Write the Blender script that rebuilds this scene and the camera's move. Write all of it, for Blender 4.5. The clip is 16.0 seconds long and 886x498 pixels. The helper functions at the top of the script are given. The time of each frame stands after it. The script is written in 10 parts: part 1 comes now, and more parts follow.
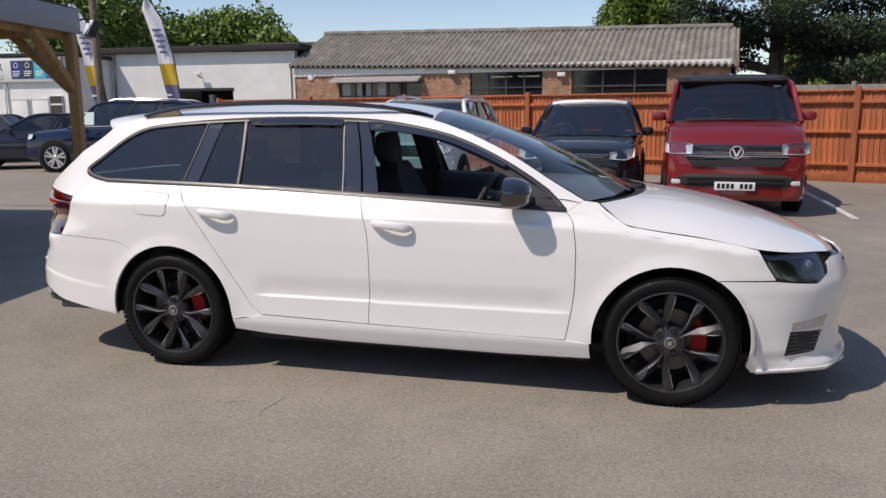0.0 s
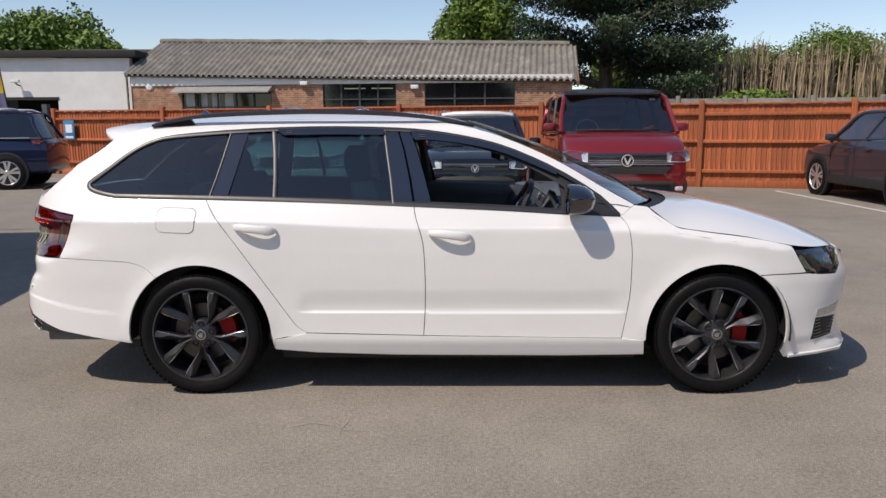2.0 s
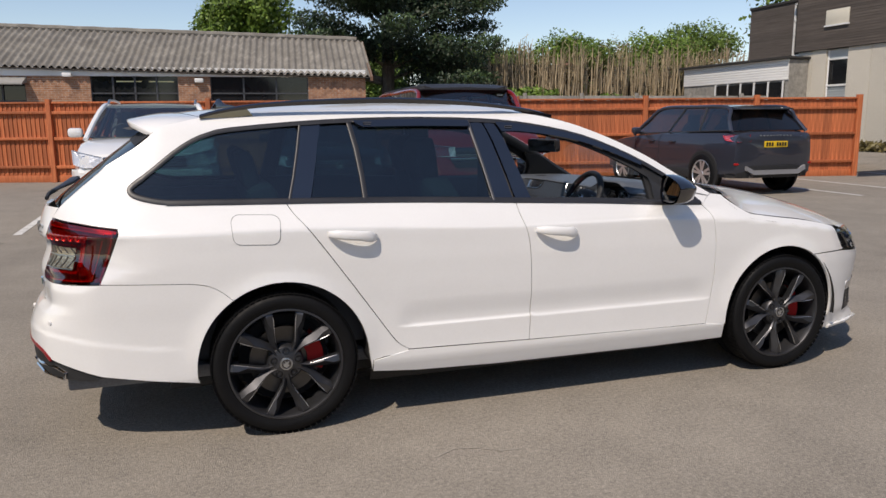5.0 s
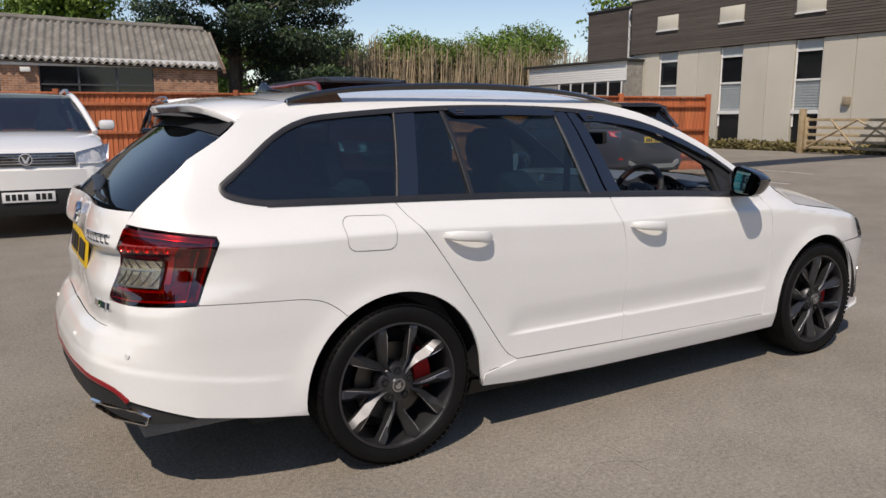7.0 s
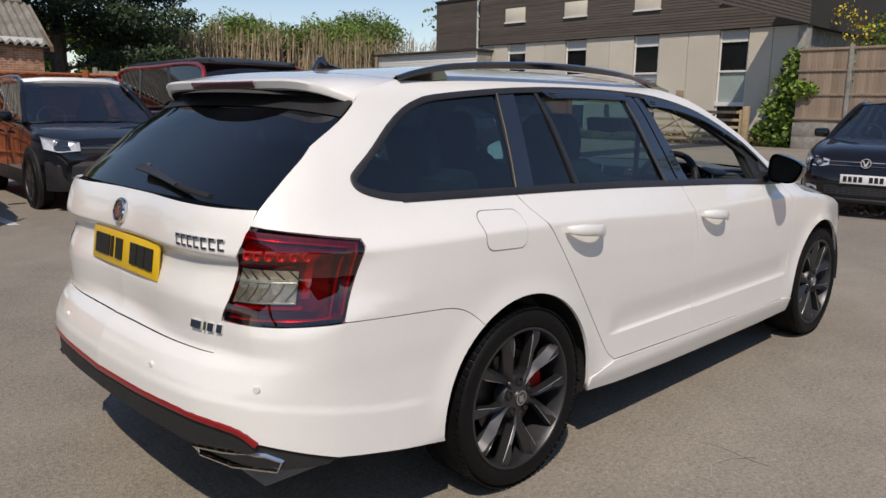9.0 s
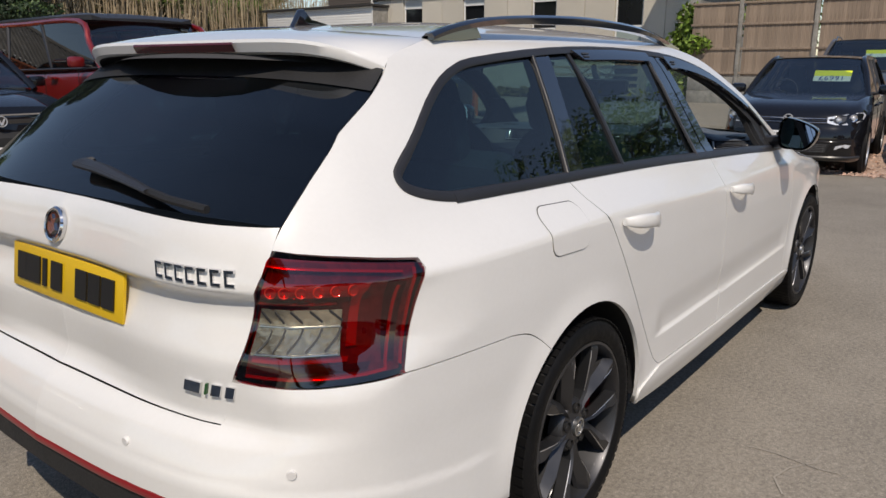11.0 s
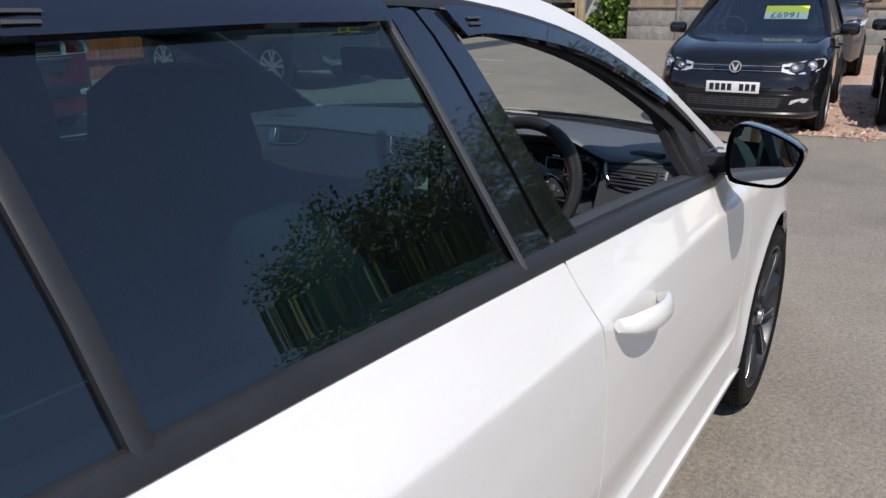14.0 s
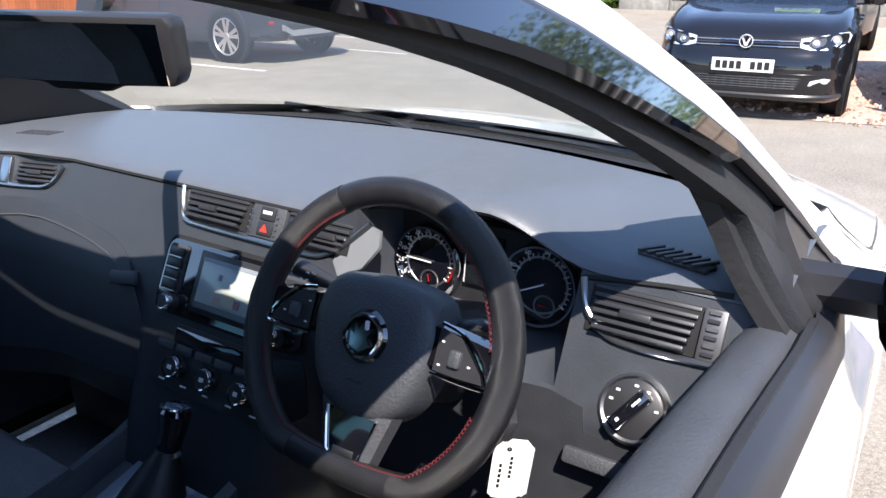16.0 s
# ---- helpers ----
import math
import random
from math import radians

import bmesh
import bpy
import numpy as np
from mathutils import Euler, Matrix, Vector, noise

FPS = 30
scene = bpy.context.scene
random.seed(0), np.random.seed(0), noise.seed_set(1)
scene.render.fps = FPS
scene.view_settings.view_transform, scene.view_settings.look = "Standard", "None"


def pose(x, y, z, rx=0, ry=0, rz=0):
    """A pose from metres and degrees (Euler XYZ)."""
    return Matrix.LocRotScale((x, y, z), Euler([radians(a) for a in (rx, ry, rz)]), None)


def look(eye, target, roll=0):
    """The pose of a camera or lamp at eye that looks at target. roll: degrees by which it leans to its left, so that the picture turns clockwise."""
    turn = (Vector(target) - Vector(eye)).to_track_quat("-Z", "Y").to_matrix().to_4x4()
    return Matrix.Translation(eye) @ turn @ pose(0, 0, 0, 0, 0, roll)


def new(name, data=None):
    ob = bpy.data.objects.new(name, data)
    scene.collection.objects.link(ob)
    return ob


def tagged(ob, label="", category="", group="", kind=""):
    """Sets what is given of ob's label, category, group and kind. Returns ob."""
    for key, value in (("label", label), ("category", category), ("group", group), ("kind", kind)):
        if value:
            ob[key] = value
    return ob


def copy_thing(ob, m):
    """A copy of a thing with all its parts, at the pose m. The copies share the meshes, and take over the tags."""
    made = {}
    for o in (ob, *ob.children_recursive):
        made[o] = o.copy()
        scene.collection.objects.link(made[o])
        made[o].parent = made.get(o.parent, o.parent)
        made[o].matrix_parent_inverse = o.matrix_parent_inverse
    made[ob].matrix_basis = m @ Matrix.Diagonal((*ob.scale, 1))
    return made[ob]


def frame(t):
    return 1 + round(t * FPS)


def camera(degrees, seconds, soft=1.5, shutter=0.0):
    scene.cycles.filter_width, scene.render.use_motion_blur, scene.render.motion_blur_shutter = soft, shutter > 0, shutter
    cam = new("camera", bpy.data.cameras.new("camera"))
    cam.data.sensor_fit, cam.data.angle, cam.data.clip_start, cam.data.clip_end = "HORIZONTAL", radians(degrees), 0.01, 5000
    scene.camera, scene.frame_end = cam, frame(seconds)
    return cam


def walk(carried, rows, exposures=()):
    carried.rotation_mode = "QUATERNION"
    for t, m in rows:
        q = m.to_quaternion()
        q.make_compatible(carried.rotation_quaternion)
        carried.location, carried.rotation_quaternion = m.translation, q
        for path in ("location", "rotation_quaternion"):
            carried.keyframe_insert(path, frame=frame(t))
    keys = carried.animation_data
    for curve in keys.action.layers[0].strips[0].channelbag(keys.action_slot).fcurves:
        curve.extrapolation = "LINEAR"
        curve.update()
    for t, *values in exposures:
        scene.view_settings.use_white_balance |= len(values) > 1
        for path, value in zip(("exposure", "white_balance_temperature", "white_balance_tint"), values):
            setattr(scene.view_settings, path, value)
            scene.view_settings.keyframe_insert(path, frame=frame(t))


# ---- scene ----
cam = camera(61.6, 16.0)
PATH = [
    (0, (2.438, -4.458, 1.401), (1.971, -2.547, 1.044), -0.2),
    (0.5, (2.156, -4.513, 1.411), (1.786, -2.576, 1.077), -0.2),
    (1, (1.878, -4.607, 1.404), (1.636, -2.648, 1.083), -0.2),
    (1.5, (1.591, -4.65, 1.392), (1.456, -2.681, 1.069), -0.2),
    (2, (1.297, -4.616, 1.392), (1.279, -2.643, 1.064), -0.2),
    (2.5, (1.004, -4.595, 1.38), (1.093, -2.625, 1.052), -0.2),
    (3, (0.719, -4.575, 1.388), (0.932, -2.614, 1.057), -0.2),
    (3.5, (0.447, -4.447, 1.375), (0.741, -2.498, 1.039), -0.2),
    (4, (0.202, -4.324, 1.372), (0.597, -2.392, 1.034), -0.3),
    (6.5, (-1.078, -3.539, 1.348), (-0.147, -1.803, 1.003), -0.1),
    (7, (-1.267, -3.305, 1.335), (-0.247, -1.62, 0.987), -0.0),
    (7.5, (-1.433, -3.102, 1.322), (-0.335, -1.467, 0.975), -0.1),
    (8, (-1.627, -2.887, 1.318), (-0.43, -1.323, 0.97), -0.0),
    (8.2, (-1.691, -2.81, 1.309), (-0.461, -1.271, 0.961), 0.0),
    (10.3, (-2.032, -1.918, 1.304), (-0.496, -0.704, 0.898), 0.6),
    (10.5, (-1.995, -1.884, 1.312), (-0.45, -0.678, 0.911), -0.1),
    (11, (-1.784, -1.762, 1.328), (-0.247, -0.577, 0.848), 0.1),
    (11.5, (-1.5, -1.656, 1.363), (0.036, -0.49, 0.833), 0.0),
    (12, (-1.194, -1.584, 1.362), (0.345, -0.449, 0.774), 0.2),
    (12.5, (-0.891, -1.528, 1.39), (0.649, -0.402, 0.789), 0.6),
    (13, (-0.547, -1.439, 1.386), (0.994, -0.313, 0.789), 0.2),
    (13.5, (-0.226, -1.349, 1.381), (1.341, -0.282, 0.746), 0.4),
    (14, (0.097, -1.281, 1.373), (1.672, -0.227, 0.734), -0.4),
    (14.5, (0.387, -1.203, 1.34), (1.962, -0.157, 0.687), -0.4),
    (15, (0.671, -1.099, 1.353), (2.239, -0.073, 0.655), 0.7),
    (15.5, (0.918, -1.013, 1.328), (2.488, 0.008, 0.624), 0.0),
    (16, (1.131, -0.881, 1.307), (2.699, 0.136, 0.596), 0.0),
]
walk(cam, [(t, look(eye, target, roll)) for t, eye, target, roll in PATH], exposures=[(0, 0.10, 7200, 15), (7.0, 0.0, 7380, 14), (10.5, -0.10, 7380, 13), (12.5, -0.06, 7200, 12), (13.5, 0.08, 6950, 12), (14.5, 0.46, 6700, 12), (15.0, 0.84, 6600, 12), (15.5, 1.32, 6600, 12), (16.0, 1.68, 6700, 13)])

# ---------------------------------------------------------------- light
world = bpy.data.worlds.new("sky")
scene.world = world
world.use_nodes = True
wn = world.node_tree.nodes
wl = world.node_tree.links
sky = wn.new("ShaderNodeTexSky")
sky.sky_type = "NISHITA"
sky.sun_disc = False
SUN_FROM = Vector((-0.188, -0.170, 0.334)).normalized()
sky.sun_elevation = math.asin(SUN_FROM.z)
sky.sun_rotation = math.atan2(SUN_FROM.x, SUN_FROM.y)
sky.air_density, sky.dust_density, sky.ozone_density = 1.0, 0.12, 3.5
haze = wn.new("ShaderNodeMixRGB")
haze.blend_type, haze.inputs[0].default_value, haze.inputs[2].default_value = "MULTIPLY", 1.0, (1.0, 0.982, 1.0, 1)
wl.new(sky.outputs[0], haze.inputs[1])
wl.new(haze.outputs[0], wn["Background"].inputs[0])
wn["Background"].inputs[1].default_value = 0.13
sun = new("sun", bpy.data.lights.new("sun", "SUN"))
sun.data.energy, sun.data.angle, sun.data.color = 3.6, radians(0.55), (1.0, 0.955, 0.89)
sun.matrix_world = look((0, 0, 30), Vector((0, 0, 30)) - SUN_FROM)
scene.view_settings.exposure = 0.0

# ---------------------------------------------------------------- materials
def principled(name):
    m = bpy.data.materials.new(name)
    m.use_nodes = True
    return m, m.node_tree.nodes, m.node_tree.links, m.node_tree.nodes["Principled BSDF"]


def plain(name, colour, rough=0.5, metal=0.0, coat=0.0, var=0.06, scale=30.0, bump=0.0, spec=0.5):
    """A painted or moulded surface with a faint two-scale variation in tone and gloss."""
    m, n, l, b = principled(name)
    co = n.new("ShaderNodeTexCoord")
    a, c = n.new("ShaderNodeTexNoise"), n.new("ShaderNodeTexNoise")
    a.inputs["Scale"].default_value, c.inputs["Scale"].default_value = scale, scale / 14
    a.inputs["Detail"].default_value = 5
    l.new(co.outputs["Object"], a.inputs["Vector"])
    l.new(co.outputs["Object"], c.inputs["Vector"])
    mix = n.new("ShaderNodeMath")
    mix.operation = "ADD"
    l.new(a.outputs["Fac"], mix.inputs[0])
    l.new(c.outputs["Fac"], mix.inputs[1])
    ramp = n.new("ShaderNodeMapRange")
    ramp.inputs["From Min"].default_value, ramp.inputs["From Max"].default_value = 0.6, 1.4
    ramp.inputs["To Min"].default_value, ramp.inputs["To Max"].default_value = 1 - var, 1 + var
    l.new(mix.outputs[0], ramp.inputs["Value"])
    col = n.new("ShaderNodeVectorMath")
    col.operation = "SCALE"
    col.inputs[0].default_value = colour
    l.new(ramp.outputs[0], col.inputs["Scale"])
    l.new(col.outputs[0], b.inputs["Base Color"])
    rr = n.new("ShaderNodeMath")
    rr.operation = "MULTIPLY"
    rr.inputs[1].default_value = rough
    l.new(ramp.outputs[0], rr.inputs[0])
    l.new(rr.outputs[0], b.inputs["Roughness"])
    b.inputs["Metallic"].default_value = metal
    b.inputs["Coat Weight"].default_value = coat
    b.inputs["Coat Roughness"].default_value = 0.03
    b.inputs["Specular IOR Level"].default_value = spec
    if bump:
        bp = n.new("ShaderNodeBump")
        bp.inputs["Strength"].default_value = bump
        bp.inputs["Distance"].default_value = 0.004
        l.new(a.outputs["Fac"], bp.inputs["Height"])
        l.new(bp.outputs[0], b.inputs["Normal"])
    return m


def ramped(name, stops, scale, rough=0.8, detail=8.0, stretch=(1, 1, 1), bump=0.3, dist=0.01, per_piece=0.0, island=0.0, metal=0.0, scale2=0.0, dark2=0.6):
    """A surface coloured by noise through a ramp of (position, colour), with relief; pieces may differ from one another."""
    m, n, l, b = principled(name)
    co, mp = n.new("ShaderNodeTexCoord"), n.new("ShaderNodeMapping")
    mp.inputs["Scale"].default_value = stretch
    l.new(co.outputs["Object"], mp.inputs["Vector"])
    a = n.new("ShaderNodeTexNoise")
    a.inputs["Scale"].default_value, a.inputs["Detail"].default_value = scale, detail
    a.inputs["Roughness"].default_value = 0.65
    l.new(mp.outputs[0], a.inputs["Vector"])
    r = n.new("ShaderNodeValToRGB")
    r.color_ramp.elements.remove(r.color_ramp.elements[1])
    for i, (p, c) in enumerate(stops):
        e = r.color_ramp.elements[0] if i == 0 else r.color_ramp.elements.new(p)
        e.position, e.color = p, (*c, 1)
    l.new(a.outputs["Fac"], r.inputs["Fac"])
    out = r.outputs["Color"]
    if scale2:
        c2 = n.new("ShaderNodeTexNoise")
        c2.inputs["Scale"].default_value, c2.inputs["Detail"].default_value = scale2, 6
        l.new(co.outputs["Object"], c2.inputs["Vector"])
        mr = n.new("ShaderNodeMapRange")
        mr.inputs["From Min"].default_value, mr.inputs["From Max"].default_value = 0.35, 0.65
        mr.inputs["To Min"].default_value, mr.inputs["To Max"].default_value = dark2, 1.0
        l.new(c2.outputs["Fac"], mr.inputs["Value"])
        vm = n.new("ShaderNodeVectorMath")
        vm.operation = "SCALE"
        l.new(out, vm.inputs[0])
        l.new(mr.outputs[0], vm.inputs["Scale"])
        out = vm.outputs[0]
    if per_piece or island:
        if island:
            g = n.new("ShaderNodeNewGeometry")
            src, amount = g.outputs["Random Per Island"], island
        else:
            g = n.new("ShaderNodeObjectInfo")
            src, amount = g.outputs["Random"], per_piece
        mr = n.new("ShaderNodeMapRange")
        mr.inputs["To Min"].default_value, mr.inputs["To Max"].default_value = 1 - amount, 1 + amount
        l.new(src, mr.inputs["Value"])
        vm = n.new("ShaderNodeVectorMath")
        vm.operation = "SCALE"
        l.new(out, vm.inputs[0])
        l.new(mr.outputs[0], vm.inputs["Scale"])
        out = vm.outputs[0]
    l.new(out, b.inputs["Base Color"])
    b.inputs["Roughness"].default_value = rough
    b.inputs["Metallic"].default_value = metal
    if bump:
        bp = n.new("ShaderNodeBump")
        bp.inputs["Strength"].default_value, bp.inputs["Distance"].default_value = bump, dist
        l.new(a.outputs["Fac"], bp.inputs["Height"])
        l.new(bp.outputs[0], b.inputs["Normal"])
    return m


def car_paint(name, colour, flake=0.0, rough=0.35):
    m = plain(name, colour, rough, metal=flake, coat=1.0, var=0.02, scale=90, spec=0.5 if max(colour) > 0.2 else 0.08)
    return m


def glass(name, tint, rough=0.0, film=0.0, power=3.0, least=0.085, gain=0.9):
    """A thin pane: mirror gloss over a tinted, see-through body."""
    m, n, l, b = principled(name)
    n.remove(b)
    tr, gl, mx, lw = n.new("ShaderNodeBsdfTransparent"), n.new("ShaderNodeBsdfGlossy"), n.new("ShaderNodeMixShader"), n.new("ShaderNodeLayerWeight")
    tr.inputs["Color"].default_value = (*tint, 1)
    gl.inputs["Roughness"].default_value = rough
    gl.inputs["Color"].default_value = (1, 1, 1, 1)
    lw.inputs["Blend"].default_value = 0.5
    pw, ma = n.new("ShaderNodeMath"), n.new("ShaderNodeMath")
    pw.operation, pw.inputs[1].default_value = "POWER", power
    ma.operation, ma.inputs[1].default_value, ma.inputs[2].default_value = "MULTIPLY_ADD", gain, least
    l.new(lw.outputs["Facing"], pw.inputs[0])
    l.new(pw.outputs[0], ma.inputs[0])
    l.new(ma.outputs[0], mx.inputs[0])
    l.new(tr.outputs[0], mx.inputs[1])
    l.new(gl.outputs[0], mx.inputs[2])
    out = mx
    if film:
        # a thin film of dust, coloured blue for the sky's haze on the panes
        df, m2, ns, mm = n.new("ShaderNodeBsdfDiffuse"), n.new("ShaderNodeMixShader"), n.new("ShaderNodeTexNoise"), n.new("ShaderNodeMath")
        df.inputs["Color"].default_value = (0.42, 0.55, 0.68, 1)
        ns.inputs["Scale"].default_value, ns.inputs["Detail"].default_value = 5.0, 6
        co = n.new("ShaderNodeTexCoord")
        l.new(co.outputs["Object"], ns.inputs["Vector"])
        mm.operation, mm.inputs[1].default_value = "MULTIPLY", film * 2
        l.new(ns.outputs["Fac"], mm.inputs[0])
        l.new(mm.outputs[0], m2.inputs[0])
        l.new(mx.outputs[0], m2.inputs[1])
        l.new(df.outputs[0], m2.inputs[2])
        out = m2
    l.new(out.outputs[0], n["Material Output"].inputs["Surface"])
    return m


def asphalt_material():
    m, n, l, b = principled("asphalt")
    co = n.new("ShaderNodeTexCoord")

    def tex(scale, detail, rough=0.6):
        t = n.new("ShaderNodeTexNoise")
        t.inputs["Scale"].default_value, t.inputs["Detail"].default_value, t.inputs["Roughness"].default_value = scale, detail, rough
        l.new(co.outputs["Object"], t.inputs["Vector"])
        return t

    big, mid, fine = tex(0.35, 6), tex(2.2, 8, 0.7), tex(55, 4, 0.8)
    vor = n.new("ShaderNodeTexVoronoi")
    vor.inputs["Scale"].default_value = 230
    l.new(co.outputs["Object"], vor.inputs["Vector"])
    ramp = n.new("ShaderNodeValToRGB")
    for e, (p, c) in zip((ramp.color_ramp.elements[0], ramp.color_ramp.elements[1]), ((0.30, (0.137, 0.122, 0.102)), (0.72, (0.345, 0.305, 0.252)))):
        e.position, e.color = p, (*c, 1)
    sm = n.new("ShaderNodeMath")
    sm.operation = "MULTIPLY_ADD"
    sm.inputs[1].default_value, sm.inputs[2].default_value = 0.38, -0.36
    l.new(big.outputs["Fac"], sm.inputs[0])
    s2 = n.new("ShaderNodeMath")
    s2.operation = "MULTIPLY_ADD"
    s2.inputs[1].default_value = 0.35
    l.new(mid.outputs["Fac"], s2.inputs[0])
    l.new(sm.outputs[0], s2.inputs[2])
    s3 = n.new("ShaderNodeMath")
    s3.operation = "MULTIPLY_ADD"
    s3.inputs[1].default_value = 1.0
    l.new(fine.outputs["Fac"], s3.inputs[0])
    l.new(s2.outputs[0], s3.inputs[2])
    l.new(s3.outputs[0], ramp.inputs["Fac"])
    # pale chippings in the binder
    chip = n.new("ShaderNodeMath")
    chip.operation = "GREATER_THAN"
    chip.inputs[1].default_value = 0.78
    l.new(vor.outputs["Color"], chip.inputs[0])
    mix = n.new("ShaderNodeMixRGB")
    mix.inputs[2].default_value = (0.46, 0.42, 0.35, 1)
    k = n.new("ShaderNodeMath")
    k.operation = "MULTIPLY"
    k.inputs[1].default_value = 0.4
    l.new(chip.outputs[0], k.inputs[0])
    l.new(k.outputs[0], mix.inputs[0])
    l.new(ramp.outputs[0], mix.inputs[1])
    l.new(mix.outputs[0], b.inputs["Base Color"])
    b.inputs["Roughness"].default_value = 0.85
    bp = n.new("ShaderNodeBump")
    bp.inputs["Strength"].default_value, bp.inputs["Distance"].default_value = 0.6, 0.004
    ad = n.new("ShaderNodeMath")
    ad.operation = "ADD"
    l.new(vor.outputs["Distance"], ad.inputs[0])
    l.new(fine.outputs["Fac"], ad.inputs[1])
    l.new(ad.outputs[0], bp.inputs["Height"])
    l.new(bp.outputs[0], b.inputs["Normal"])
    return m


ASPHALT = asphalt_material()
WHITE_PAINT = car_paint("white_car_paint", (0.80, 0.795, 0.78), 0.0, 0.30)
GLOSS_BLACK = plain("gloss_black", (0.006, 0.006, 0.009), 0.05, coat=1.0, var=0.1, spec=0.8)
GLOSS_BLACK.node_tree.nodes["Principled BSDF"].inputs["Coat IOR"].default_value = 1.75
SATIN_BLACK = plain("satin_black_trim", (0.024, 0.024, 0.027), 0.4, var=0.15)
MATT_BLACK = plain("matt_black_plastic", (0.015, 0.015, 0.016), 0.65, var=0.2, scale=160, bump=0.15)
GREY_PLASTIC = plain("dark_grey_soft_plastic", (0.050, 0.053, 0.060), 0.5, var=0.12, scale=300, bump=0.3)
# near-black for seams and hollows; the shade in hollows is in the colour
DEEP = plain("black_seam_and_shade", (0.008, 0.008, 0.009), 0.9)
CHROME = plain("chrome", (0.75, 0.75, 0.76), 0.08, metal=1.0, var=0.03)
ALU = plain("satin_aluminium", (0.55, 0.56, 0.57), 0.3, metal=1.0, var=0.06)
ALLOY = plain("anthracite_alloy", (0.072, 0.073, 0.079), 0.42, metal=0.8, coat=0.1, var=0.1)
SILVER_ALLOY = plain("silver_alloy", (0.66, 0.66, 0.67), 0.3, metal=0.8, var=0.1)
RUBBER = plain("tyre_rubber", (0.0055, 0.0055, 0.006), 0.6, var=0.3, scale=60, bump=0.2, spec=0.18)
RED_CALIPER = plain("red_caliper_paint", (0.34, 0.010, 0.010), 0.55, spec=0.2)
STEEL = plain("brake_disc_steel", (0.10, 0.095, 0.09), 0.35, metal=0.9, var=0.2)
GLASS_CLEAR = glass("clear_car_glass", (0.90, 0.95, 0.92), 0.0, 0.0, 5.0, 0.05)
GLASS_TINT = glass("privacy_glass", (0.165, 0.30, 0.31), 0.0, 0.003, 2.0, 0.085, 0.14)
CHANNEL = plain("dull_grey_channel", (0.10, 0.10, 0.105), 0.45, metal=0.5, var=0.1)
GLASS_DARK = glass("dark_rear_glass", (0.045, 0.06, 0.075), 0.0, 0.006, 3.0, 0.055, 0.5)
GLASS_LAMP = glass("lamp_cover", (0.92, 0.92, 0.92))
GLASS_SMOKE = glass("smoked_lamp_cover", (0.38, 0.38, 0.38))
RED_LENS = glass("red_lens", (0.60, 0.03, 0.04))
DARK_RED_LENS = glass("dark_red_lens", (0.20, 0.004, 0.008))
MIRROR = plain("mirror_glass", (0.9, 0.9, 0.9), 0.01, metal=1.0, var=0.0)
YELLOW_PLATE = plain("yellow_plate", (0.72, 0.46, 0.02), 0.35, var=0.04)
WHITE_PLATE = plain("white_plate", (0.75, 0.75, 0.75), 0.35, var=0.04)
INK = plain("black_ink", (0.01, 0.01, 0.01), 0.5)
WHITE_MARK = plain("white_print", (0.75, 0.75, 0.75), 0.5)
RED_TRIM = plain("red_trim_strip", (0.26, 0.007, 0.012), 0.3, coat=0.4)
FABRIC = plain("black_seat_fabric", (0.085, 0.088, 0.096), 0.95, var=0.3, scale=200, bump=0.5)
GRIP = plain("perforated_leather", (0.012, 0.012, 0.013), 0.36, var=0.25, scale=2500, bump=0.5)
LEATHER = plain("black_leather", (0.014, 0.014, 0.016), 0.38, var=0.2, scale=700, bump=0.2)
RED_THREAD = plain("red_stitching", (0.10, 0.008, 0.012), 0.8)

from mathutils.geometry import delaunay_2d_cdt

# ---------------------------------------------------------------- mesh helpers
def thing(name, label, category, group="", kind="", at=None):
    ob = new(name)
    ob.empty_display_size = 0.1
    if at is not None:
        ob.matrix_world = at
    return tagged(ob, label, category, group, kind)


def mesh_object(name, bm, material, parent=None, label="", smooth=True, angle=35):
    me = bpy.data.meshes.new(name)
    bm.normal_update()
    bm.to_mesh(me)
    bm.free()
    for mat in material if isinstance(material, (list, tuple)) else (material,):
        me.materials.append(mat)
    if smooth:
        me.shade_smooth()
        me.set_sharp_from_angle(angle=radians(angle))
    ob = new(name, me)
    if parent is not None:
        ob.parent = parent
    if label:
        ob["label"] = label
    return ob


def part(name, bm, material, parent, label="", smooth=True, angle=35):
    return mesh_object(name, bm, material, parent, label, smooth, angle)


def box_into(bm, x0, x1, y0, y1, z0, z1, bevel=0.0, m=None):
    r = bmesh.ops.create_cube(bm, size=1)
    vs = r["verts"]
    bmesh.ops.scale(bm, vec=(abs(x1 - x0), abs(y1 - y0), abs(z1 - z0)), verts=vs)
    bmesh.ops.translate(bm, vec=((x0 + x1) / 2, (y0 + y1) / 2, (z0 + z1) / 2), verts=vs)
    if bevel:
        es = list({e for v in vs for e in v.link_edges})
        r2 = bmesh.ops.bevel(bm, geom=es, offset=bevel, segments=2, affect="EDGES", profile=0.5)
        vs = list({v for f in r2["faces"] for v in f.verts} | {v for v in vs if v.is_valid})
    if m is not None:
        bmesh.ops.transform(bm, matrix=m, verts=[v for v in vs if v.is_valid])
    return [v for v in vs if v.is_valid]


def box(x0, x1, y0, y1, z0, z1, bevel=0.0, m=None):
    bm = bmesh.new()
    box_into(bm, x0, x1, y0, y1, z0, z1, bevel, m)
    return bm


